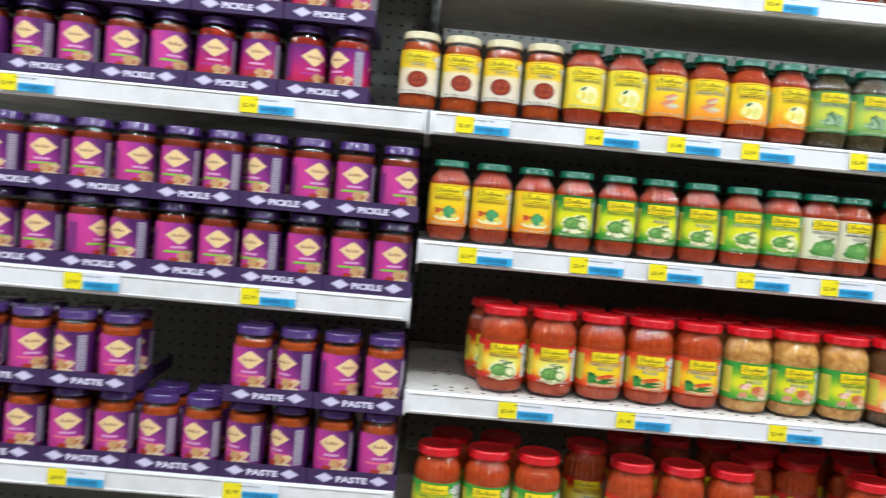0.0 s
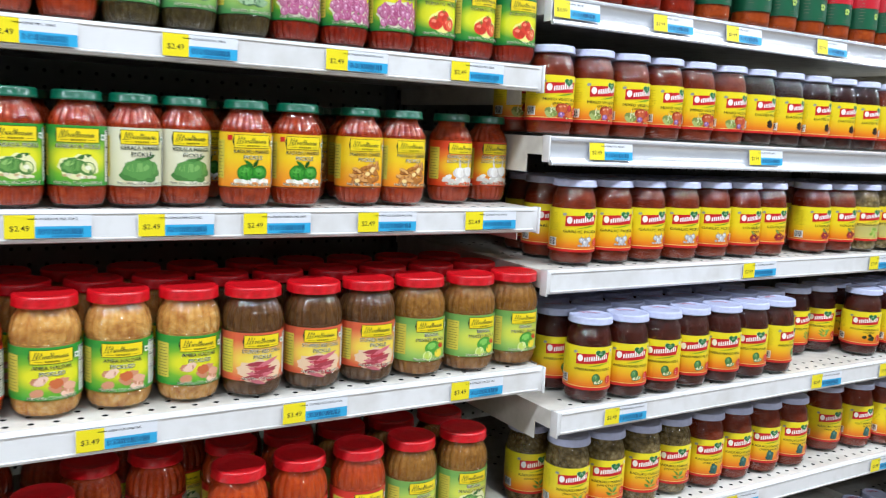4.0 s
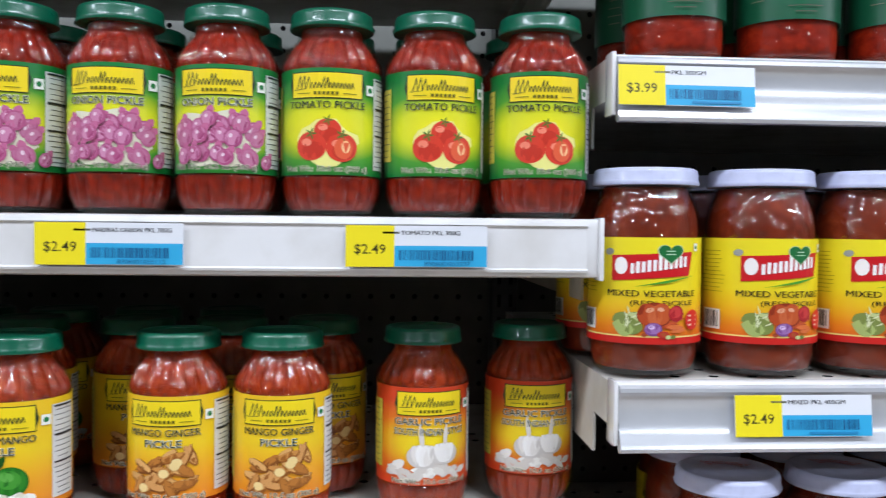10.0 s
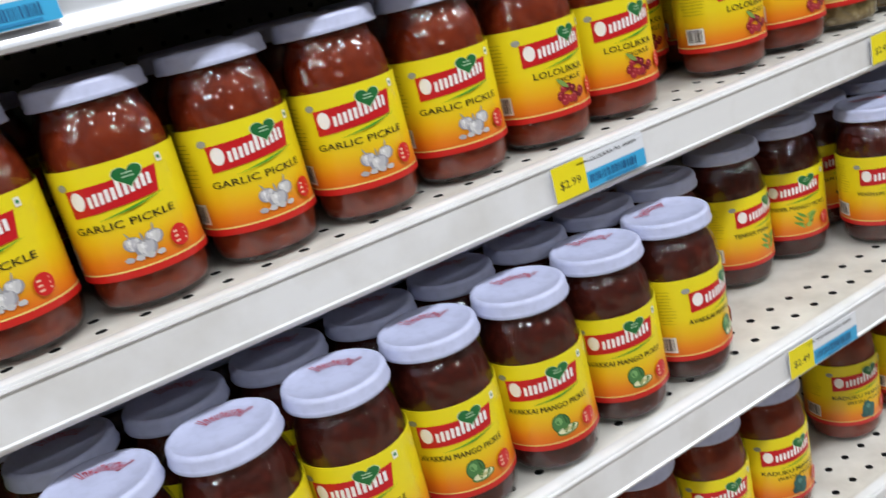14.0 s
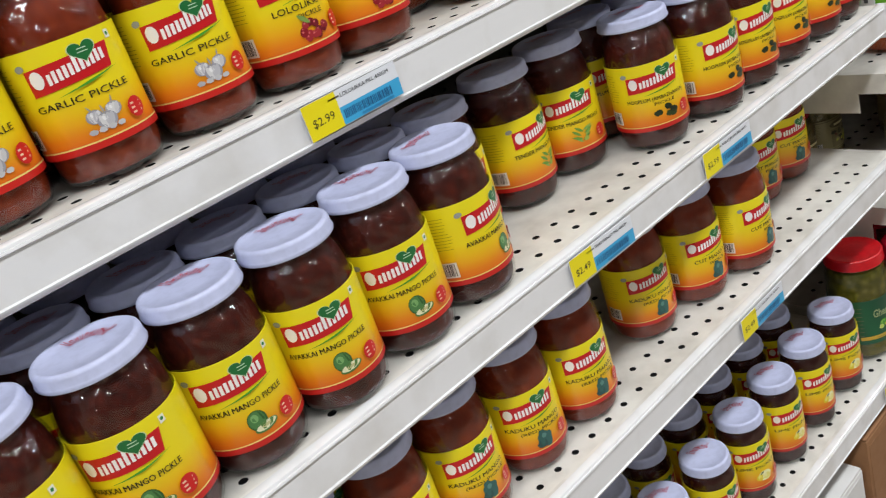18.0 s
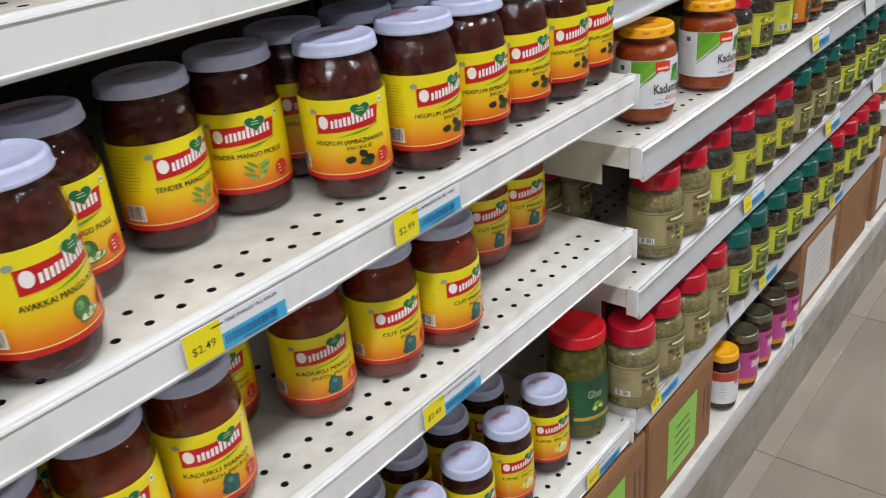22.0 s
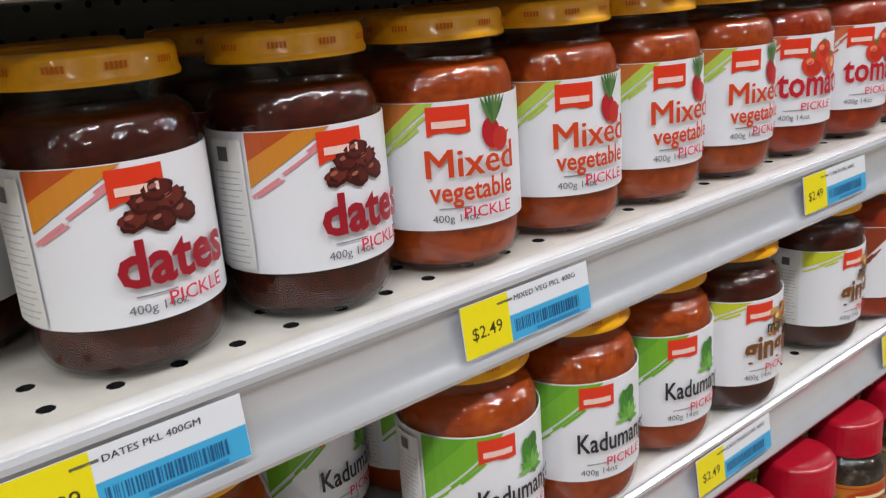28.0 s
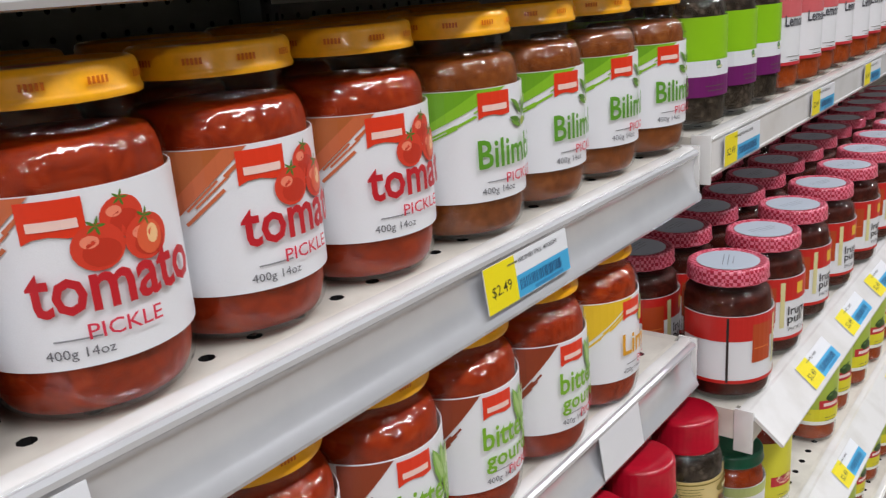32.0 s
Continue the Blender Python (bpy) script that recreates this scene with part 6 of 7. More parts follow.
    "teal_olive": lambda: pickle_pet(OLIVE, "pet_teal", G_CLEAR, "5A5636", ("5A5636", "3A3A22", "7A7448", "8C8650", "A8A45A"), "teal-lid plastic jar of olive pickle", "teal-lid plastic jars"),
    "green_tomato": lambda: band_jar("tall", RED_DEEP, "maroon", G_DKGREEN, [(0.74, 0.94, 0.012, "C8B27A")], "maroon-lid sauce jar with a dark green tomato label", "dark green label jars", "tomatoes", pic_w=0.010),
    "red_green": lambda: band_jar("tall", RUST, "maroon", G_DKGREEN, [(0.62, 1.0, 0.05, "C01A2A")], "maroon-lid pickle jar with a green and red label", "dark green label jars", "green_grapes", pic_w=0.010),
    "gherkin": lambda: band_jar("fat", food("gherkins", "3A3A0E", "5E5A1C", "827434", 60, 0.5), "red", G_DKGREEN, [(0.1, 0.18, 0.03, "C8A83A")], "large red-lid jar with a dark green label", "large red-lid jars", "limes", "Gher", "9AA87A", 0.012),
    "plum": lambda: band_jar("tall", BLACK, "yellow", ink("8CC41A", 0.28), [(0.0, 0.26, 0.085, "6E1A62"), (0.26, 0.46, 0.085, "E0E2E8")], "dark jar with a green, white and purple label", "far bay jars", "cut_mango", pic_w=0.005),
    "lemon_white": lambda: band_jar("tall", RUST, "maroon", WHITE, [(0.74, 1.0, 0.085, "D4666A"), (0.0, 0.05, 0.085, "C8343A")], "brown jar with a white and pink label reading lemon", "far bay jars", None, "Lemon", "4A4A52"),
    "far_green": lambda: band_jar("narrow", RUST, "green", ink("A9BE4A", 0.3), [(0.0, 0.07, 0.075, "E8E8E0"), (0.07, 0.30, 0.075, "DED42C"), (0.30, 0.46, 0.016, "C4323A"), (0.35, 0.41, 0.011, "EFD9D4")], "red pickle jar with a lime and yellow mango label", "far bay jars", "far_mango", pic_w=0.011),
    "far_white": lambda: band_jar("narrow", ORANGE_OIL, "green", WHITE, [(0.86, 1.0, 0.075, "B8C27A"), (0.30, 0.48, 0.012, "C4323A")], "orange pickle jar with a white label and green lid", "far bay jars"),
    "far_yellow": lambda: band_jar("narrow", RED_DEEP, "green", ink("D8D23A", 0.3), [(0.0, 0.08, 0.075, "E8E8E0"), (0.28, 0.44, 0.014, "C4323A")], "red pickle jar with a yellow label and green lid", "far bay jars", "chillies", pic_w=0.010),
    "jam": lambda: band_jar("curry", BLACK_DATE, "gold", ink("C04A90", 0.3), [(0.0, 0.16, 0.07, "D88A3A"), (0.5, 0.72, 0.014, "E8C0D0"), (0.78, 0.9, 0.02, "8A2A5A")], "dark jar with a gold lid and a magenta label", "magenta label jars"),
    "small_orange": lambda: band_jar("curry", DARK_RED, "yellow", WHITE, [(0.72, 1.0, 0.05, "C04A3A")], "small orange-lid jar with a white label", "orange-lid jars", None, "Ice", "8A2A3A"),
    "fruit": lambda: fruit_jar("maroon-lid jar with a white and red label", "maroon-lid jars"),
    "curry": lambda: curry_jar(G_MAGENTA, "purple-lid curry jar with a magenta label and gold diamond", "magenta jars in trays"),
    "curry_red": lambda: curry_jar(G_PINK, "purple-lid curry jar with a red and magenta label", "magenta jars in trays", RED_DEEP, "B03A8A"),
    "curry_paste": lambda: curry_jar(G_MAGENTA, "purple-lid paste jar with a magenta label and pink strip", "magenta jars in trays", RUST, "E06A8A"),
}
PROTO = {}
rng = random.Random(11)


def put(kind, x, y, z, rz=0.0, loose=1.0):
    """Stands one jar on a shelf, a little out of line."""
    m = pose(x + rng.uniform(-0.0012, 0.0012) * loose, y + rng.uniform(-0.003, 0.003) * loose, z, 0, 0, rz + rng.uniform(-7, 7) * loose)
    if kind not in PROTO:
        PROTO[kind] = MAKERS[kind]()
        PROTO[kind].matrix_world = m
        return PROTO[kind]
    return copy_thing(PROTO[kind], m)


def run(level, y, x0, pitch, kinds, rz=0.0):
    """A row of jars along a shelf: kinds is a list of (kind, count)."""
    z = LEVELS[level][0] + 0.0004
    x = x0
    for kind, n in kinds:
        for _ in range(n):
            put(kind, x, y, z, rz)
            x += pitch


# ---- trays of magenta jars ----
def tray(x0, x1, y, z, word):
    """Purple card display tray: floor, printed front, low sides and back."""
    w, d = x1 - x0, 0.215
    ob = tagged(new("display_tray"), "purple card display tray printed with pale diamonds", "tray", "display trays")
    ob.matrix_world = pose(x0, y, z)
    part("tray_floor", cube(0.001, 0.001, 0, w - 0.001, d, 0.0014), TRAY, ob)
    front = part("front_panel", cube(0, 0, 0, w, 0.0012, 0.025), TRAY, ob)
    for a in (0.0, w - 0.0012):
        part("side_panel", cube(a, 0.0014, 0.0015, a + 0.0012, d, 0.023), TRAY, ob)
    p = Art(0.0002)
    for u in (w * 0.2, w * 0.8):
        p.poly([(u - 0.0155, 0.0125), (u, 0.0042), (u + 0.0155, 0.0125), (u, 0.0208)], "A9A0BE")
        p.poly([(u - 0.0125, 0.0125), (u, 0.0060), (u + 0.0125, 0.0125), (u, 0.0190)], "D2CADF")
    p.text(word, w * 0.5, 0.0072, 0.0125, "DAD3E6", 0.048, 0.05)
    p.flat("print", front, "pale print")
    return ob


def tiers(level, y, jars, z_extra, kind, word):
    z = LEVELS[level][0] + z_extra
    tray(jars[0] - 0.0355, jars[-1] + 0.0355, y - 0.036, z + 0.0006, word)
    for x in jars:
        for k in range(2):
            put(kind, x, y + k * 0.066, z + 0.0024, rng.choice((0, 3, -4, 8, -10, 14, -22, 30, -35, 65)), 0.6)


for k in range(5):
    a = -0.093 - 0.1435 * k
    tiers("A1", 1.424, [a - 0.0705, a], 0, "curry_red" if k < 2 else "curry", "PICKLE")
    tiers("A1", 1.424, [a - 0.0705, a], 0.1195, "curry_red" if k < 1 else "curry", "PICKLE")
for k in range(5):
    a = 0.002 - 0.1395 * k
    tiers("A2", 1.408, [a - 0.0695, a], 0, "curry", "PICKLE")
    tiers("A2", 1.408, [a - 0.0695, a], 0.1195, "curry", "PICKLE")
for k in range(5):
    a = 0.006 - 0.139 * k
    tiers("A3", 1.380, [a - 0.0695, a], 0, "curry_paste", "PASTE")
    if k != 2:
        tiers("A3", 1.380, [a - 0.0695, a], 0.1195, "curry_paste", "PASTE")

# ---- small and large ribbed jars ----
run("B1", 1.422, 0.020, 0.0666, [("disc", 4), ("lemon", 2), ("pods", 2), ("lime", 2), ("leafy", 3), ("onion", 3), ("tomato", 3)])
run("B1", 1.489, 0.353, 0.0666, [("pods", 2), ("lemon", 2), ("leafy", 4), ("onion", 3), ("tomato", 3)])
run("B2", 1.414, 0.085, 0.0680, [("green_mango", 3), ("two_mango", 2), ("cut", 2), ("avakaya", 2)])
run("B2", 1.414, 0.690, 0.056, [("kerala", 1)])
run("B2", 1.424, 0.750, 0.056, [("kerala", 1)], 10)
run("B2", 1.415, 0.821, 0.0700, [("kaduku", 2)])
run("B2", 1.434, 0.987, 0.0665, [("mango_ginger", 2)])
run("B2", 1.461, 1.147, 0.0750, [("south_garlic", 1)], 4)
run("B2", 1.486, 1.226, 0.0750, [("south_garlic", 1)], 4)
run("B2", 1.512, 0.940, 0.0680, [("mango_ginger", 3)], 15)
run("B2", 1.515, 0.52, 0.0680, [("avakaya", 2), ("kerala", 2), ("kaduku", 2)], 12)
run("B2", 1.585, 0.52, 0.0680, [("avakaya", 2), ("kerala", 2), ("kaduku", 2), ("mango_ginger", 2)], 12)
run("B3", 1.404, 0.193, 0.0797, [("big_mango", 2), ("carrot", 3), ("amba", 3)])
run("B3", 1.392, 0.828, 0.0800, [("red_chilli", 3), ("bengal", 3)])
run("B3", 1.484, 0.176, 0.0800, [("big_mango", 2), ("carrot", 3), ("amba", 3), ("red_chilli", 3), ("bengal", 3)])
run("B3", 1.566, 0.480, 0.0802, [("carrot", 1), ("amba", 3), ("red_chilli", 3), ("bengal", 3)])
run("B4", 1.392, 0.105, 0.0815, [("lime_mango", 3)])
run("B4", 1.480, 0.362, 0.0815, [("hot_mango", 1)])
run("B4", 1.392, 0.421, 0.0815, [("hot_mango", 3)])
run("B4", 1.480, 0.650, 0.0815, [("hot_mango", 2)])
run("B4", 1.392, 0.812, 0.0850, [("hot_mango", 3), ("bengal_mango", 2)])
run("B4", 1.477, 0.130, 0.0830, [("lime_mango", 2)])
run("B4", 1.477, 0.83, 0.0830, [("hot_mango", 2), ("bengal_mango", 3)])
run("B4", 1.562, 0.45, 0.0830, [("hot_mango", 9)])
run("B0", 1.424, 0.72, 0.0740, [("green_mango", 1), ("red_green", 1), ("pods", 1), ("two_mango", 1), ("disc", 1)])
run("B0", 1.428, 1.100, 0.0800, [("carrot", 2)])
run("B0", 1.424, 0.12, 0.0735, [("disc", 3), ("green_mango", 4)])

# ---- white-lid jars ----
run("C0", 1.426, 1.31, 0.078, [("green_tomato", 2), ("red_green", 4), ("green_tomato", 4), ("red_green", 4)])
run("C1", 1.426, 1.310, 0.0790, [("green_tomato", 4), ("red_green", 1)])
run("C1", 1.426, 1.730, 0.0760, [("red_green", 9)])
run("C1", 1.500, 1.31, 0.0790, [("green_tomato", 5), ("red_green", 7)])
run("C2", 1.415, 1.290, 0.0766, [("vegetable", 6), ("g_dates", 5), ("g_garlic", 4)])
run("C2", 1.492, 1.285, 0.0766, [("vegetable", 6), ("g_dates", 5), ("g_garlic", 4)])
run("C3", 1.411, 1.347, 0.0762, [("g_garlic", 5), ("lololikka", 2)], -11)
run("C3", 1.487, 1.352, 0.0768, [("g_garlic", 6), ("lololikka", 3)], -8)
run("C3", 1.411, 1.930, 0.0752, [("lololikka", 2)], -5)
run("C3", 1.408, 2.082, 0.0748, [("gooseberry", 6)], -10)
run("C3", 1.484, 2.076, 0.0742, [("gooseberry", 5)], -10)
run("C3", 1.562, 1.37, 0.0768, [("g_garlic", 8), ("lololikka", 3)], 0)
run("C4", 1.352, 1.349, 0.0718, [("avakkai", 6)], -28)
run("C4", 1.352, 1.7798, 0.0718, [("avakkai", 1)], 6)
run("C4", 1.425, 1.340, 0.0718, [("avakkai", 8)], -20)
run("C4", 1.499, 1.310, 0.0730, [("avakkai", 8)], -20)
run("C4", 1.433, 1.932, 0.0775, [("tender", 1)], 8)
run("C4", 1.433, 2.0095, 0.0775, [("tender", 1)], -30)
run("C4", 1.452, 2.088, 0.0745, [("hogplum", 1)], -20)
run("C4", 1.374, 2.073, 0.0745, [("hogplum", 1)], -36)
run("C4", 1.360, 2.153, 0.0738, [("hogplum", 4)], -16)
run("C4", 1.360, 2.4335, 0.0738, [("hogplum", 1)], -16)
run("C4", 1.440, 2.163, 0.0735, [("hogplum", 4)], -12)
run("C5", 1.373, 1.337, 0.0766, [("w_kaduku", 4), ("g_kaduku", 4)], -22)
run("C5", 1.449, 1.315, 0.0766, [("w_kaduku", 4), ("g_kaduku", 3)], -18)
run("C5", 1.393, 2.014, 0.0740, [("g_kaduku", 1)], -18)
run("C5", 1.383, 2.094, 0.0740, [("cut_mango", 1)], -16)
run("C5", 1.366, 2.166, 0.0740, [("cut_mango", 1)], 2)
run("C5", 1.452, 1.945, 0.0740, [("g_kaduku", 1)], -30)
run("C5", 1.430, 2.317, 0.0725, [("cut_mango", 2)], -25)
run("C6", 1.362, 1.935, 0.0800, [("small_lime", 6)], -25)
run("C6", 1.434, 1.92, 0.0760, [("small_lime", 6)], -20)
run("C6", 1.366, 2.424, 0.0800, [("gherkin", 1)], -28)

# ---- orange-lid jars and red-lid plastic jars ----
run("D1", 1.405, 2.643, 0.0835, [("dates", 2)], -12)
run("D1", 1.400, 2.807, 0.0772, [("mixed_veg", 4)], -30)
run("D1", 1.398, 3.116, 0.0787, [("tomato_jar", 1)], -38)
run("D1", 1.398, 3.1947, 0.0787, [("tomato_jar", 1)], -39)
run("D1", 1.398, 3.2734, 0.0787, [("tomato_jar", 2)], -22)
run("D1", 1.396, 3.4300, 0.0768, [("bilimbi", 4)], -24)
run("D1", 1.478, 2.586, 0.0812, [("dates", 1)], -50)
run("D1", 1.491, 2.6552, 0.0812, [("dates", 2), ("mixed_veg", 4), ("tomato_jar", 4), ("bilimbi", 2)])
run("D2", 1.482, 2.561, 0.0785, [("kadumango", 2)], -34)
run("D2", 1.395, 2.644, 0.0785, [("kadumango", 1)], -28)
run("D2", 1.386, 2.802, 0.0790, [("kadumango", 3), ("ginger_jar", 1)], -25)
run("D2", 1.470, 2.740, 0.0785, [("kadumango", 3), ("ginger_jar", 2)])
run("D2", 1.392, 3.168, 0.0785, [("ginger_jar", 1)], -9)
run("D2", 1.390, 3.250, 0.0765, [("bitter", 3)], -14)
run("D2", 1.386, 3.480, 0.0810, [("bitter", 1), ("lime_jar", 1)], -12)
run("D2", 1.463, 3.24, 0.0785, [("bitter", 4), ("lime_jar", 1)])
run("D3", 1.358, 2.582, 0.15, [("kadumango", 1)], -28)
run("D3", 1.343, 2.739, 0.15, [("kadumango", 1)], -28)
run("D3", 1.440, 2.660, 0.0785, [("kadumango", 1)], 4)
for k, (kind, turn) in enumerate((("slim_dark", -30), ("slim_dark", -8), ("slim_dark", 50), ("slim_tango", 10), ("slim_tango", -14), ("slim_banded", -10), ("slim_ochre", 40), ("slim_banded", -16), ("slim_ochre", 14), ("slim_beige", -18), ("slim_beige", 30))):
    put(kind, 2.842 + 0.0828 * k, 1.354, LEVELS["D3"][0] + 0.0004, turn)
run("D3", 1.430, 2.88, 0.0828, [("slim_dark", 4), ("slim_tango", 3), ("slim_ochre", 3)])
run("D4", 1.342, 2.591, 0.0845, [("olive_pet", 2), ("dark_pet", 4), ("teal_olive", 3), ("teal_pet", 4)], -6)
run("D4", 1.500, 2.540, 0.0850, [("olive_pet", 2)], -6)
run("D4", 1.418, 2.74, 0.0790, [("olive_pet", 1), ("dark_pet", 4), ("teal_olive", 4)])
run("D5", 1.330, 2.500, 0.0825, [("olive_pet", 4), ("teal_pet", 6), ("dark_pet", 4)], -6)
run("D5", 1.405, 2.506, 0.0830, [("olive_pet", 5), ("teal_pet", 6)])
run("base4", 1.332, 2.845, 0.0800, [("small_orange", 1)])
run("base4", 1.328, 2.922, 0.0745, [("jam", 4)])

# ---- the bays beyond ----
run("E1", 1.384, 3.740, 0.0680, [("plum", 3), ("lemon_white", 13)], -14)
run("E1", 1.454, 3.740, 0.0690, [("plum", 3), ("lemon_white", 11)], -10)
run("E2", 1.344, 3.733, 0.0985, [("fruit", 1)], 12)
run("E2", 1.344, 3.8315, 0.0985, [("fruit", 9)], -22)
run("E2", 1.425, 3.735, 0.0790, [("fruit", 14)], -6)
run("E2", 1.505, 3.745, 0.0790, [("fruit", 14)], -6)
run("E3", 1.346, 3.762, 0.0900, [("far_white", 1), ("far_yellow", 1)], -22)
run("E3", 1.405, 3.935, 0.0800, [("far_white", 1)], -22)
run("E3", 1.348, 4.037, 0.0830, [("far_green", 9)], -22)
run("E4", 1.350, 3.760, 0.0860, [("far_yellow", 3), ("far_green", 10)], -15)
run("F1", 1.375, 4.96, 0.0830, [("lemon_white", 13)])
run("F2", 1.340, 4.96, 0.0860, [("fruit", 13)])
run("F3", 1.345, 4.96, 0.0830, [("far_green", 13)])
run("F4", 1.345, 4.96, 0.0830, [("far_green", 13)])


# ---- price tags ----
tag_cache = {}


def price_tag(level, x, price="$2.49", words="PKL 300G", code="", tilt=0.0):
    """Shelf tag: yellow price end, white slip with the item line, blue bar code strip."""
    z, front, bay = LEVELS[level]
    out = 0.0078 if level in RAILED else 0.0036
    m = pose(x, front - out, z - 0.0305 - (0.002 if level in RAILED else 0), 0, 0, 0) @ pose(0, 0, 0, -7 if level in RAILED else 0, tilt, 0)
    if level in SLOPED:
        m = pose(x, front - 0.0262, z - 0.0200, -50, 0, 0) @ pose(0, 0, 0, 0, tilt, 0)
    key = (price, words, code)
    if key in tag_cache:
        return copy_thing(tag_cache[key], m)
    ob = tagged(new("price_tag", finish(cube(0, -0.0003, 0, 0.0865, 0.0003, 0.0252), "price_tag", ink("E4E6EA", 0.3), 0)), "white shelf price tag with yellow and blue ends", "price tag", "shelf price tags")
    ob.matrix_world = m
    y = Art(0.0004)
    y.rect(0.0, 0.0, 0.0295, 0.0252, "F0DE14")
    y.text(price, 0.0147, 0.0080, 0.0084, "3E3A1A", 0.0190, 0.006)
    y.flat("price_panel", ob, "yellow price panel")
    b = Art(0.0004)
    b.rect(0.0295, 0.0003, 0.0863, 0.0130, "3FA9D8")
    rnd = random.Random(len(words))
    u = 0.0320
    while u < 0.077:
        w = rnd.choice((0.0004, 0.0007, 0.0011))
        b.rect(u, 0.0042, u + w, 0.0104, "1F5C8A")
        u += w + rnd.choice((0.0004, 0.0006, 0.0009))
    if code:
        b.text(code, 0.062, 0.0010, 0.0034, "1F5C8A", 0.028)
    else:
        b.rect(0.046, 0.0015, 0.077, 0.0030, "2F86B8")
    b.flat("barcode_strip", ob, "blue bar code strip")
    t = Art(0.0004)
    t.rect(0.0225, 0.0203, 0.0325, 0.0215, "6A6A5C")
    t.text(words, 0.0335 + min(0.046, 0.0024 * len(words)) / 2, 0.0196, 0.0038, "34363C", min(0.046, 0.0024 * len(words)), 0.01)
    t.flat("item_line", ob)
    tag_cache[key] = ob
    return ob


TAGS = {
    "A1": ((-0.629, -0.256), "$2.99", "PICKLE 283G"), "A2": ((-0.501, -0.227), "$2.99", "PICKLE 283G"), "A3": ((-0.494, -0.225), "$2.99", "PASTE 283G"),
    "B0": ((0.55, 1.02), "$2.49", "PKL 300G"),
    "C1": ((1.262, 1.458, 1.623, 1.86), "$3.99", "PKL 300GM"), "C3": ((1.685,), "$2.99", "LOLOLIKKA PKL 400GM"),
    "C4": ((1.350, 1.842), "$2.49", "TEND MANGO PKL 400GM"), "C5": ((1.640, 2.057), "$2.49", "CUT MANGO PKL 400GM"),
    "C6": ((2.345, 1.90), "$2.49", "LIME PKL 300GM"),
    "D2": ((2.676, 2.956, 3.215), "$2.49", "KADU MANGO PKL 400G"), "D3": ((3.078, 3.541), "$4.99", "PKL 500G"),
    "D4": ((2.824, 3.219), "$2.49", "PKL 500G"), "D5": ((2.518, 2.926, 3.309), "$2.49", "PKL 500G"),
    "E1": ((3.722, 3.972, 4.2), "$2.49", "LEMON PKL 400G"), "E2": ((3.797, 3.935, 4.06), "$2.49", "PKL 400G"), "E3": ((3.965, 4.241), "$2.49", "PKL 400G"),
}
for level, (xs, price, words) in TAGS.items():
    for x in xs:
        price_tag(level, x, price, words, "", rng.uniform(-0.8, 0.8))
price_tag("C3", 2.047, "$2.49", "BIT GOURD PKL 400GM")
price_tag("C4", 2.048, "$2.99", "AMBAZ(PLUM) PKL 400G")
for x, w in ((0.083, "THOKKU 300G"), (0.289, "LEMON PKL 300G"), (0.420, "GINGER PKL 300G"), (0.539, "LIME PKL 300G"), (0.714, "GONGURA PKL 300G")):
    price_tag("B1", x, "$2.49", w)
price_tag("B1", 0.913, "$2.49", "MADRAS ONION PKL 300G", "8906001055112")
price_tag("B1", 1.096, "$2.49", "TOMATO PKL 300G", "8906001055037")
for x, w in ((0.106, "MANGO PKL 300G"), (0.283, "MANGO PKL 300G"), (0.409, "MANGO PKL 300G"), (0.550, "AVAKAYA PKL 300G"), (0.686, "KERALA MANGO PKL"), (0.808, "KADUKU MANGO PKL 300G"), (0.960, "MANGO GINGER PKL 300G"), (1.125, "GARLIC PKL 300G")):
    price_tag("B2", x, "$2.49", w)
for x, w in ((0.188, "MANGO PKL 500G"), (0.373, "CARROT CHILLI PKL"), (0.613, "AMBA HALDAR PKL"), (0.850, "STUFFED RED CHILLI PKL"), (1.093, "BENGAL MIXED PKL")):
    price_tag("B3", x, "$3.49", w)
price_tag("C2", 1.333, "$2.49", "MIXED PKL 400GM")
price_tag("C2", 1.688, "$2.99", "DATES PKL 400G")
for x, p, w in ((2.572, "$2.99", "DATES PKL 400GM"), (2.769, "$2.49", "MIXED VEG PKL 400G"), (3.073, "$2.49", "TOMATO PKL 400G"), (3.386, "$2.49", "BILIMBI PKL 400GM")):
    price_tag("D1", x, p, w)


def blank_slip(level, x, w=0.062):
    z, front, bay = LEVELS[level]
    ob = tagged(new("blank_slip", finish(cube(0, -0.0003, 0, w, 0.0003, 0.034), "blank_slip", ink("DADBDE", 0.35), 0)), "blank white card slip in a price rail", "price tag", "blank slips")
    ob.matrix_world = pose(x, front - 0.0084, z - 0.0375, -9, 1.2)


for level, x in (("D2", 3.322), ("D2", 3.511), ("D3", 3.383), ("D5", 2.797), ("D4", 3.53)):
    blank_slip(level, x)
ob = tagged(new("blank_slip", finish(cube(0, -0.0003, 0, 0.05, 0.0003, 0.03), "blank_slip", ink("DADBDE", 0.35), 0)), "blank white card slip on the base shelf edge", "price tag", "blank slips")
ob.matrix_world = pose(3.128, 1.2945, BASE - 0.034)


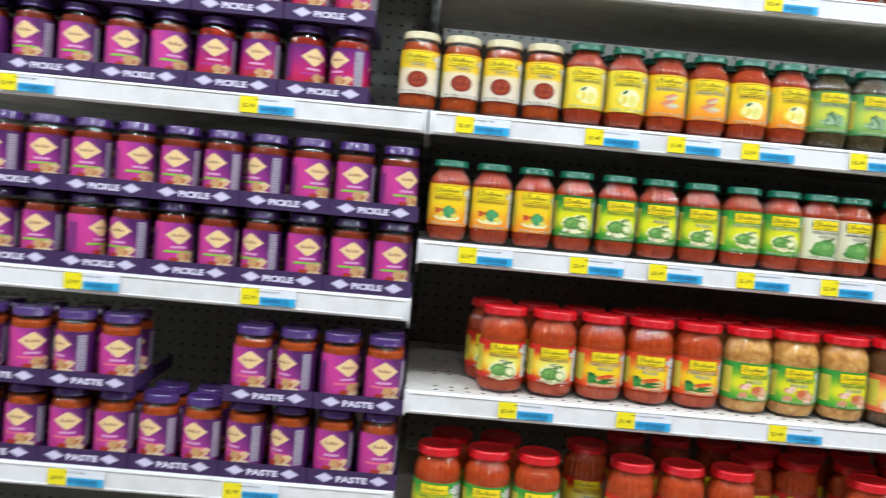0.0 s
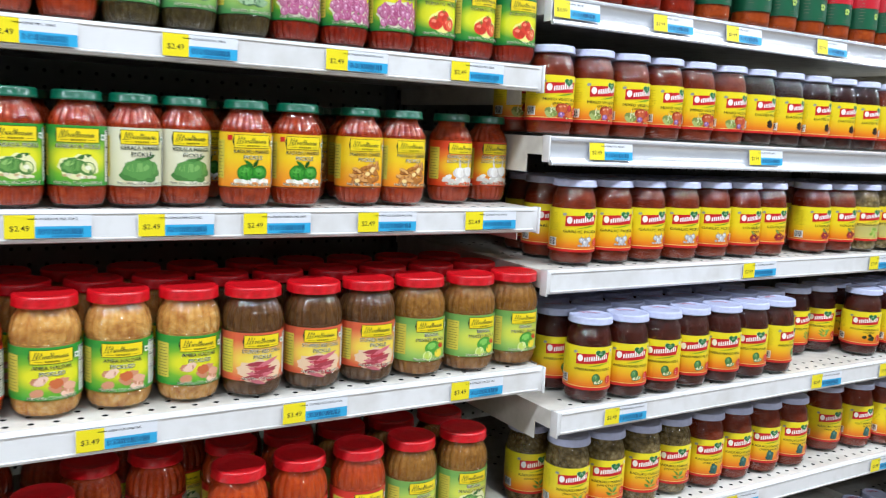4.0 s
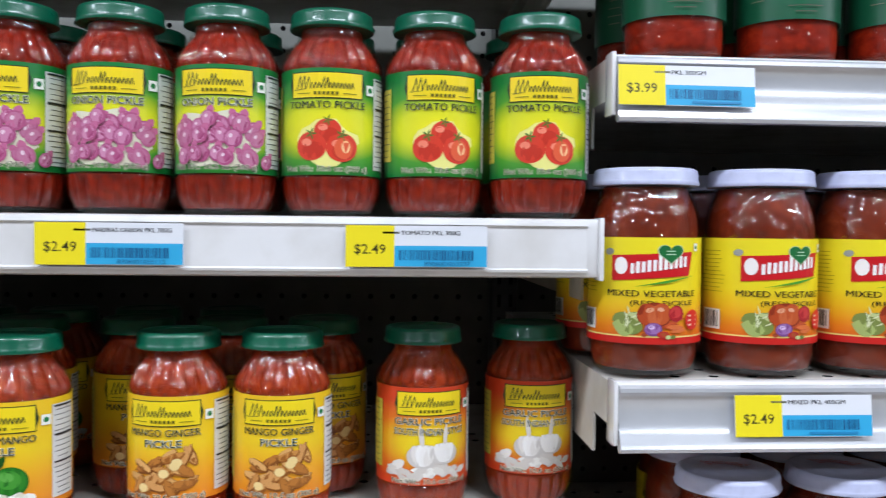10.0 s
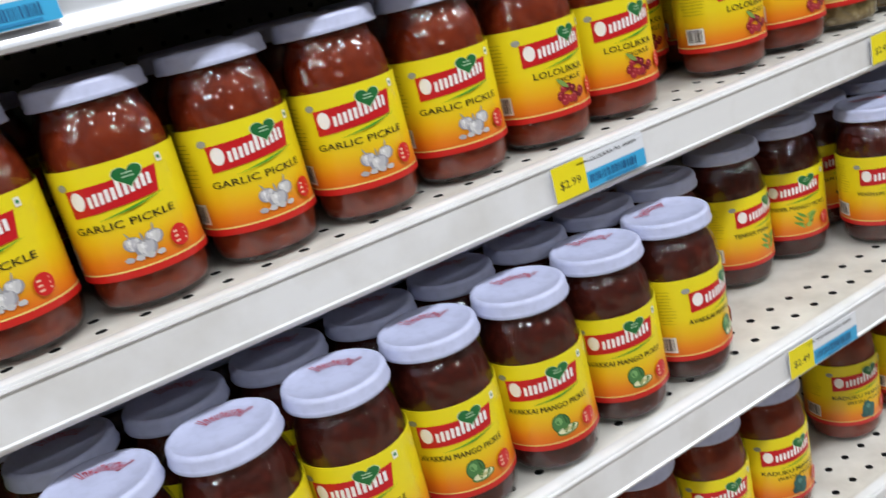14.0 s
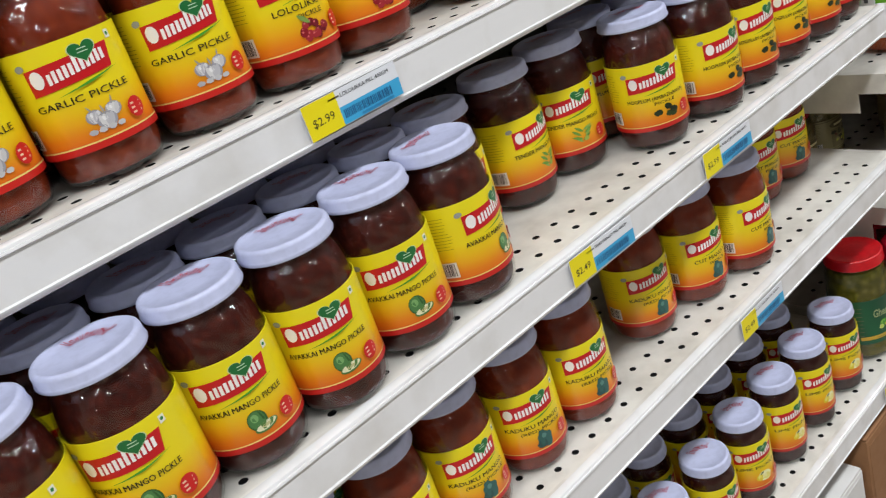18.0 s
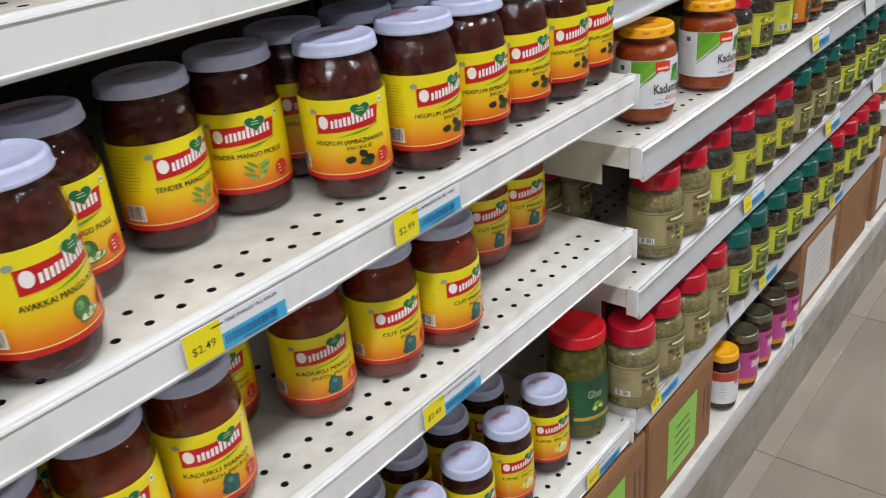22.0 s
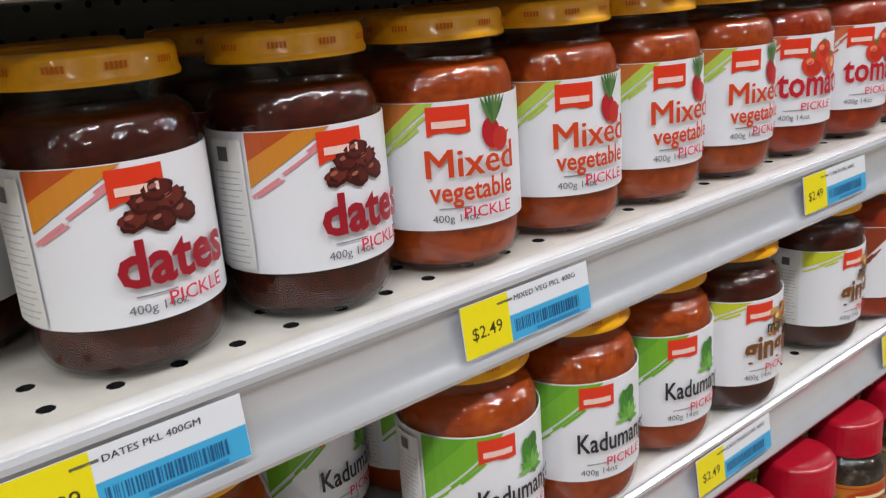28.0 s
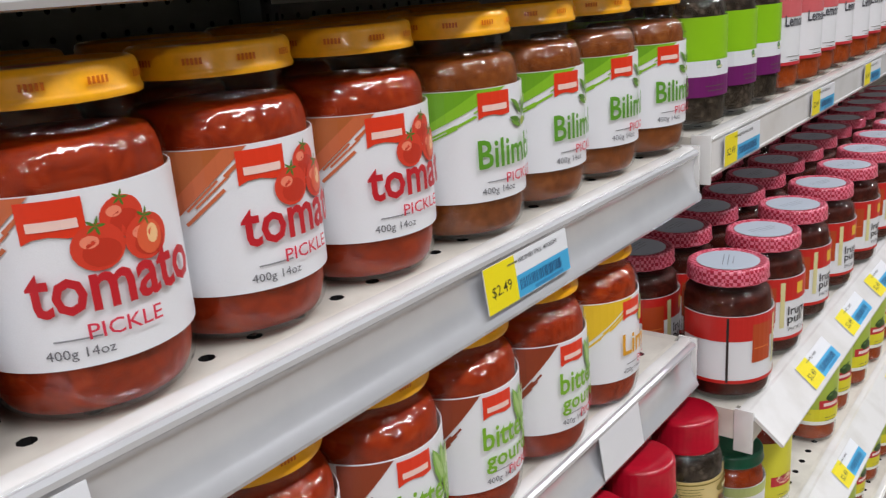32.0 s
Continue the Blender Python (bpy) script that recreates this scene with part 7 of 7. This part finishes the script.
# ---- cartons on the base shelf ----
def carton(x0, y0, x1, y1, h, note, label, mat=None):
    ob = tagged(new("carton"), label, "cardboard box", "cartons on the base shelf")
    ob.matrix_world = pose((x0 + x1) / 2, (y0 + y1) / 2, BASE + 0.0005)
    w, d = (x1 - x0) / 2, (y1 - y0) / 2
    card = mat or CARD
    part("body", cube(-w, -d, 0, w, d, h - 0.004, bevel=0.002), card, ob)
    part("flap", cube(-w + 0.001, -d + 0.001, h - 0.004, w - 0.001, -0.002, h, bevel=0.0012), card, ob)
    part("flap", cube(-w + 0.001, 0.002, h - 0.004, w - 0.001, d - 0.001, h, bevel=0.0012), card, ob)
    part("tape", cube(-w + 0.002, -0.024, h - 0.0002, w - 0.002, 0.024, h + 0.0004), ink("B08E5E", 0.25), ob, "brown packing tape")
    p = Art(0.0006)
    if note == "green":
        p.rect(-w * 0.45, h * 0.12, w * 0.45, h * 0.78, "8CCB3C")
        p.lines(0, h * 0.62, w * 0.6, 5, h * 0.09, "35501C", 3, 0.004)
    elif note == "white":
        p.rect(-w * 0.75, h * 0.1, w * 0.75, h * 0.9, "CFCBC6")
        p.lines(0, h * 0.75, w * 1.0, 6, h * 0.1, "9A948C", 3, 0.002)
    for u in (w * 0.72, w * 0.86):
        p.rect(u - 0.002, h * 0.3, u + 0.002, h * 0.6, "5C3E22")
        p.poly([(u - 0.006, h * 0.6), (u + 0.006, h * 0.6), (u, h * 0.7)], "5C3E22")
    face = part("sticker_side", cube(-w * 0.95, -d - 0.0006, h * 0.06, w * 0.95, -d - 0.0001, h * 0.92), card, ob)
    q = p.flat("printing", face)
    q.matrix_local = pose(0, -d - 0.0004, 0)
    return ob


carton(2.285, 1.312, 2.516, 1.60, 0.165, "green", "brown cardboard carton with a lime green paper label")
carton(2.524, 1.310, 2.752, 1.60, 0.172, "green", "brown cardboard carton with a lime green paper label and arrows")
carton(1.95, 1.315, 2.27, 1.60, 0.13, "", "white cardboard box on the base shelf", CARD_WHITE)
carton(3.180, 1.312, 3.420, 1.60, 0.170, "white", "brown cardboard carton with a large white panel")
carton(3.428, 1.312, 3.668, 1.60, 0.175, "", "plain brown cardboard carton with printed arrows")
carton(3.72, 1.312, 3.98, 1.60, 0.170, "white", "brown cardboard carton with a white panel")

# ---- floor tiles ----
TILE_SIZE = 0.61
bm = cube(0.001, 0.001, -0.003, TILE_SIZE - 0.001, TILE_SIZE - 0.001, 0.0, bevel=0.0006)
tile_mesh = finish(bm, "floor_tile", TILE)
floor_ob = bpy.data.objects["floor"]
for i in range(-6, 19):
    for j in range(-4, 1):
        t = new("floor_tile", tile_mesh)
        t.parent = floor_ob
        t.matrix_local = pose(3.0 + (i - 5) * TILE_SIZE, 1.267 + j * TILE_SIZE, 0)
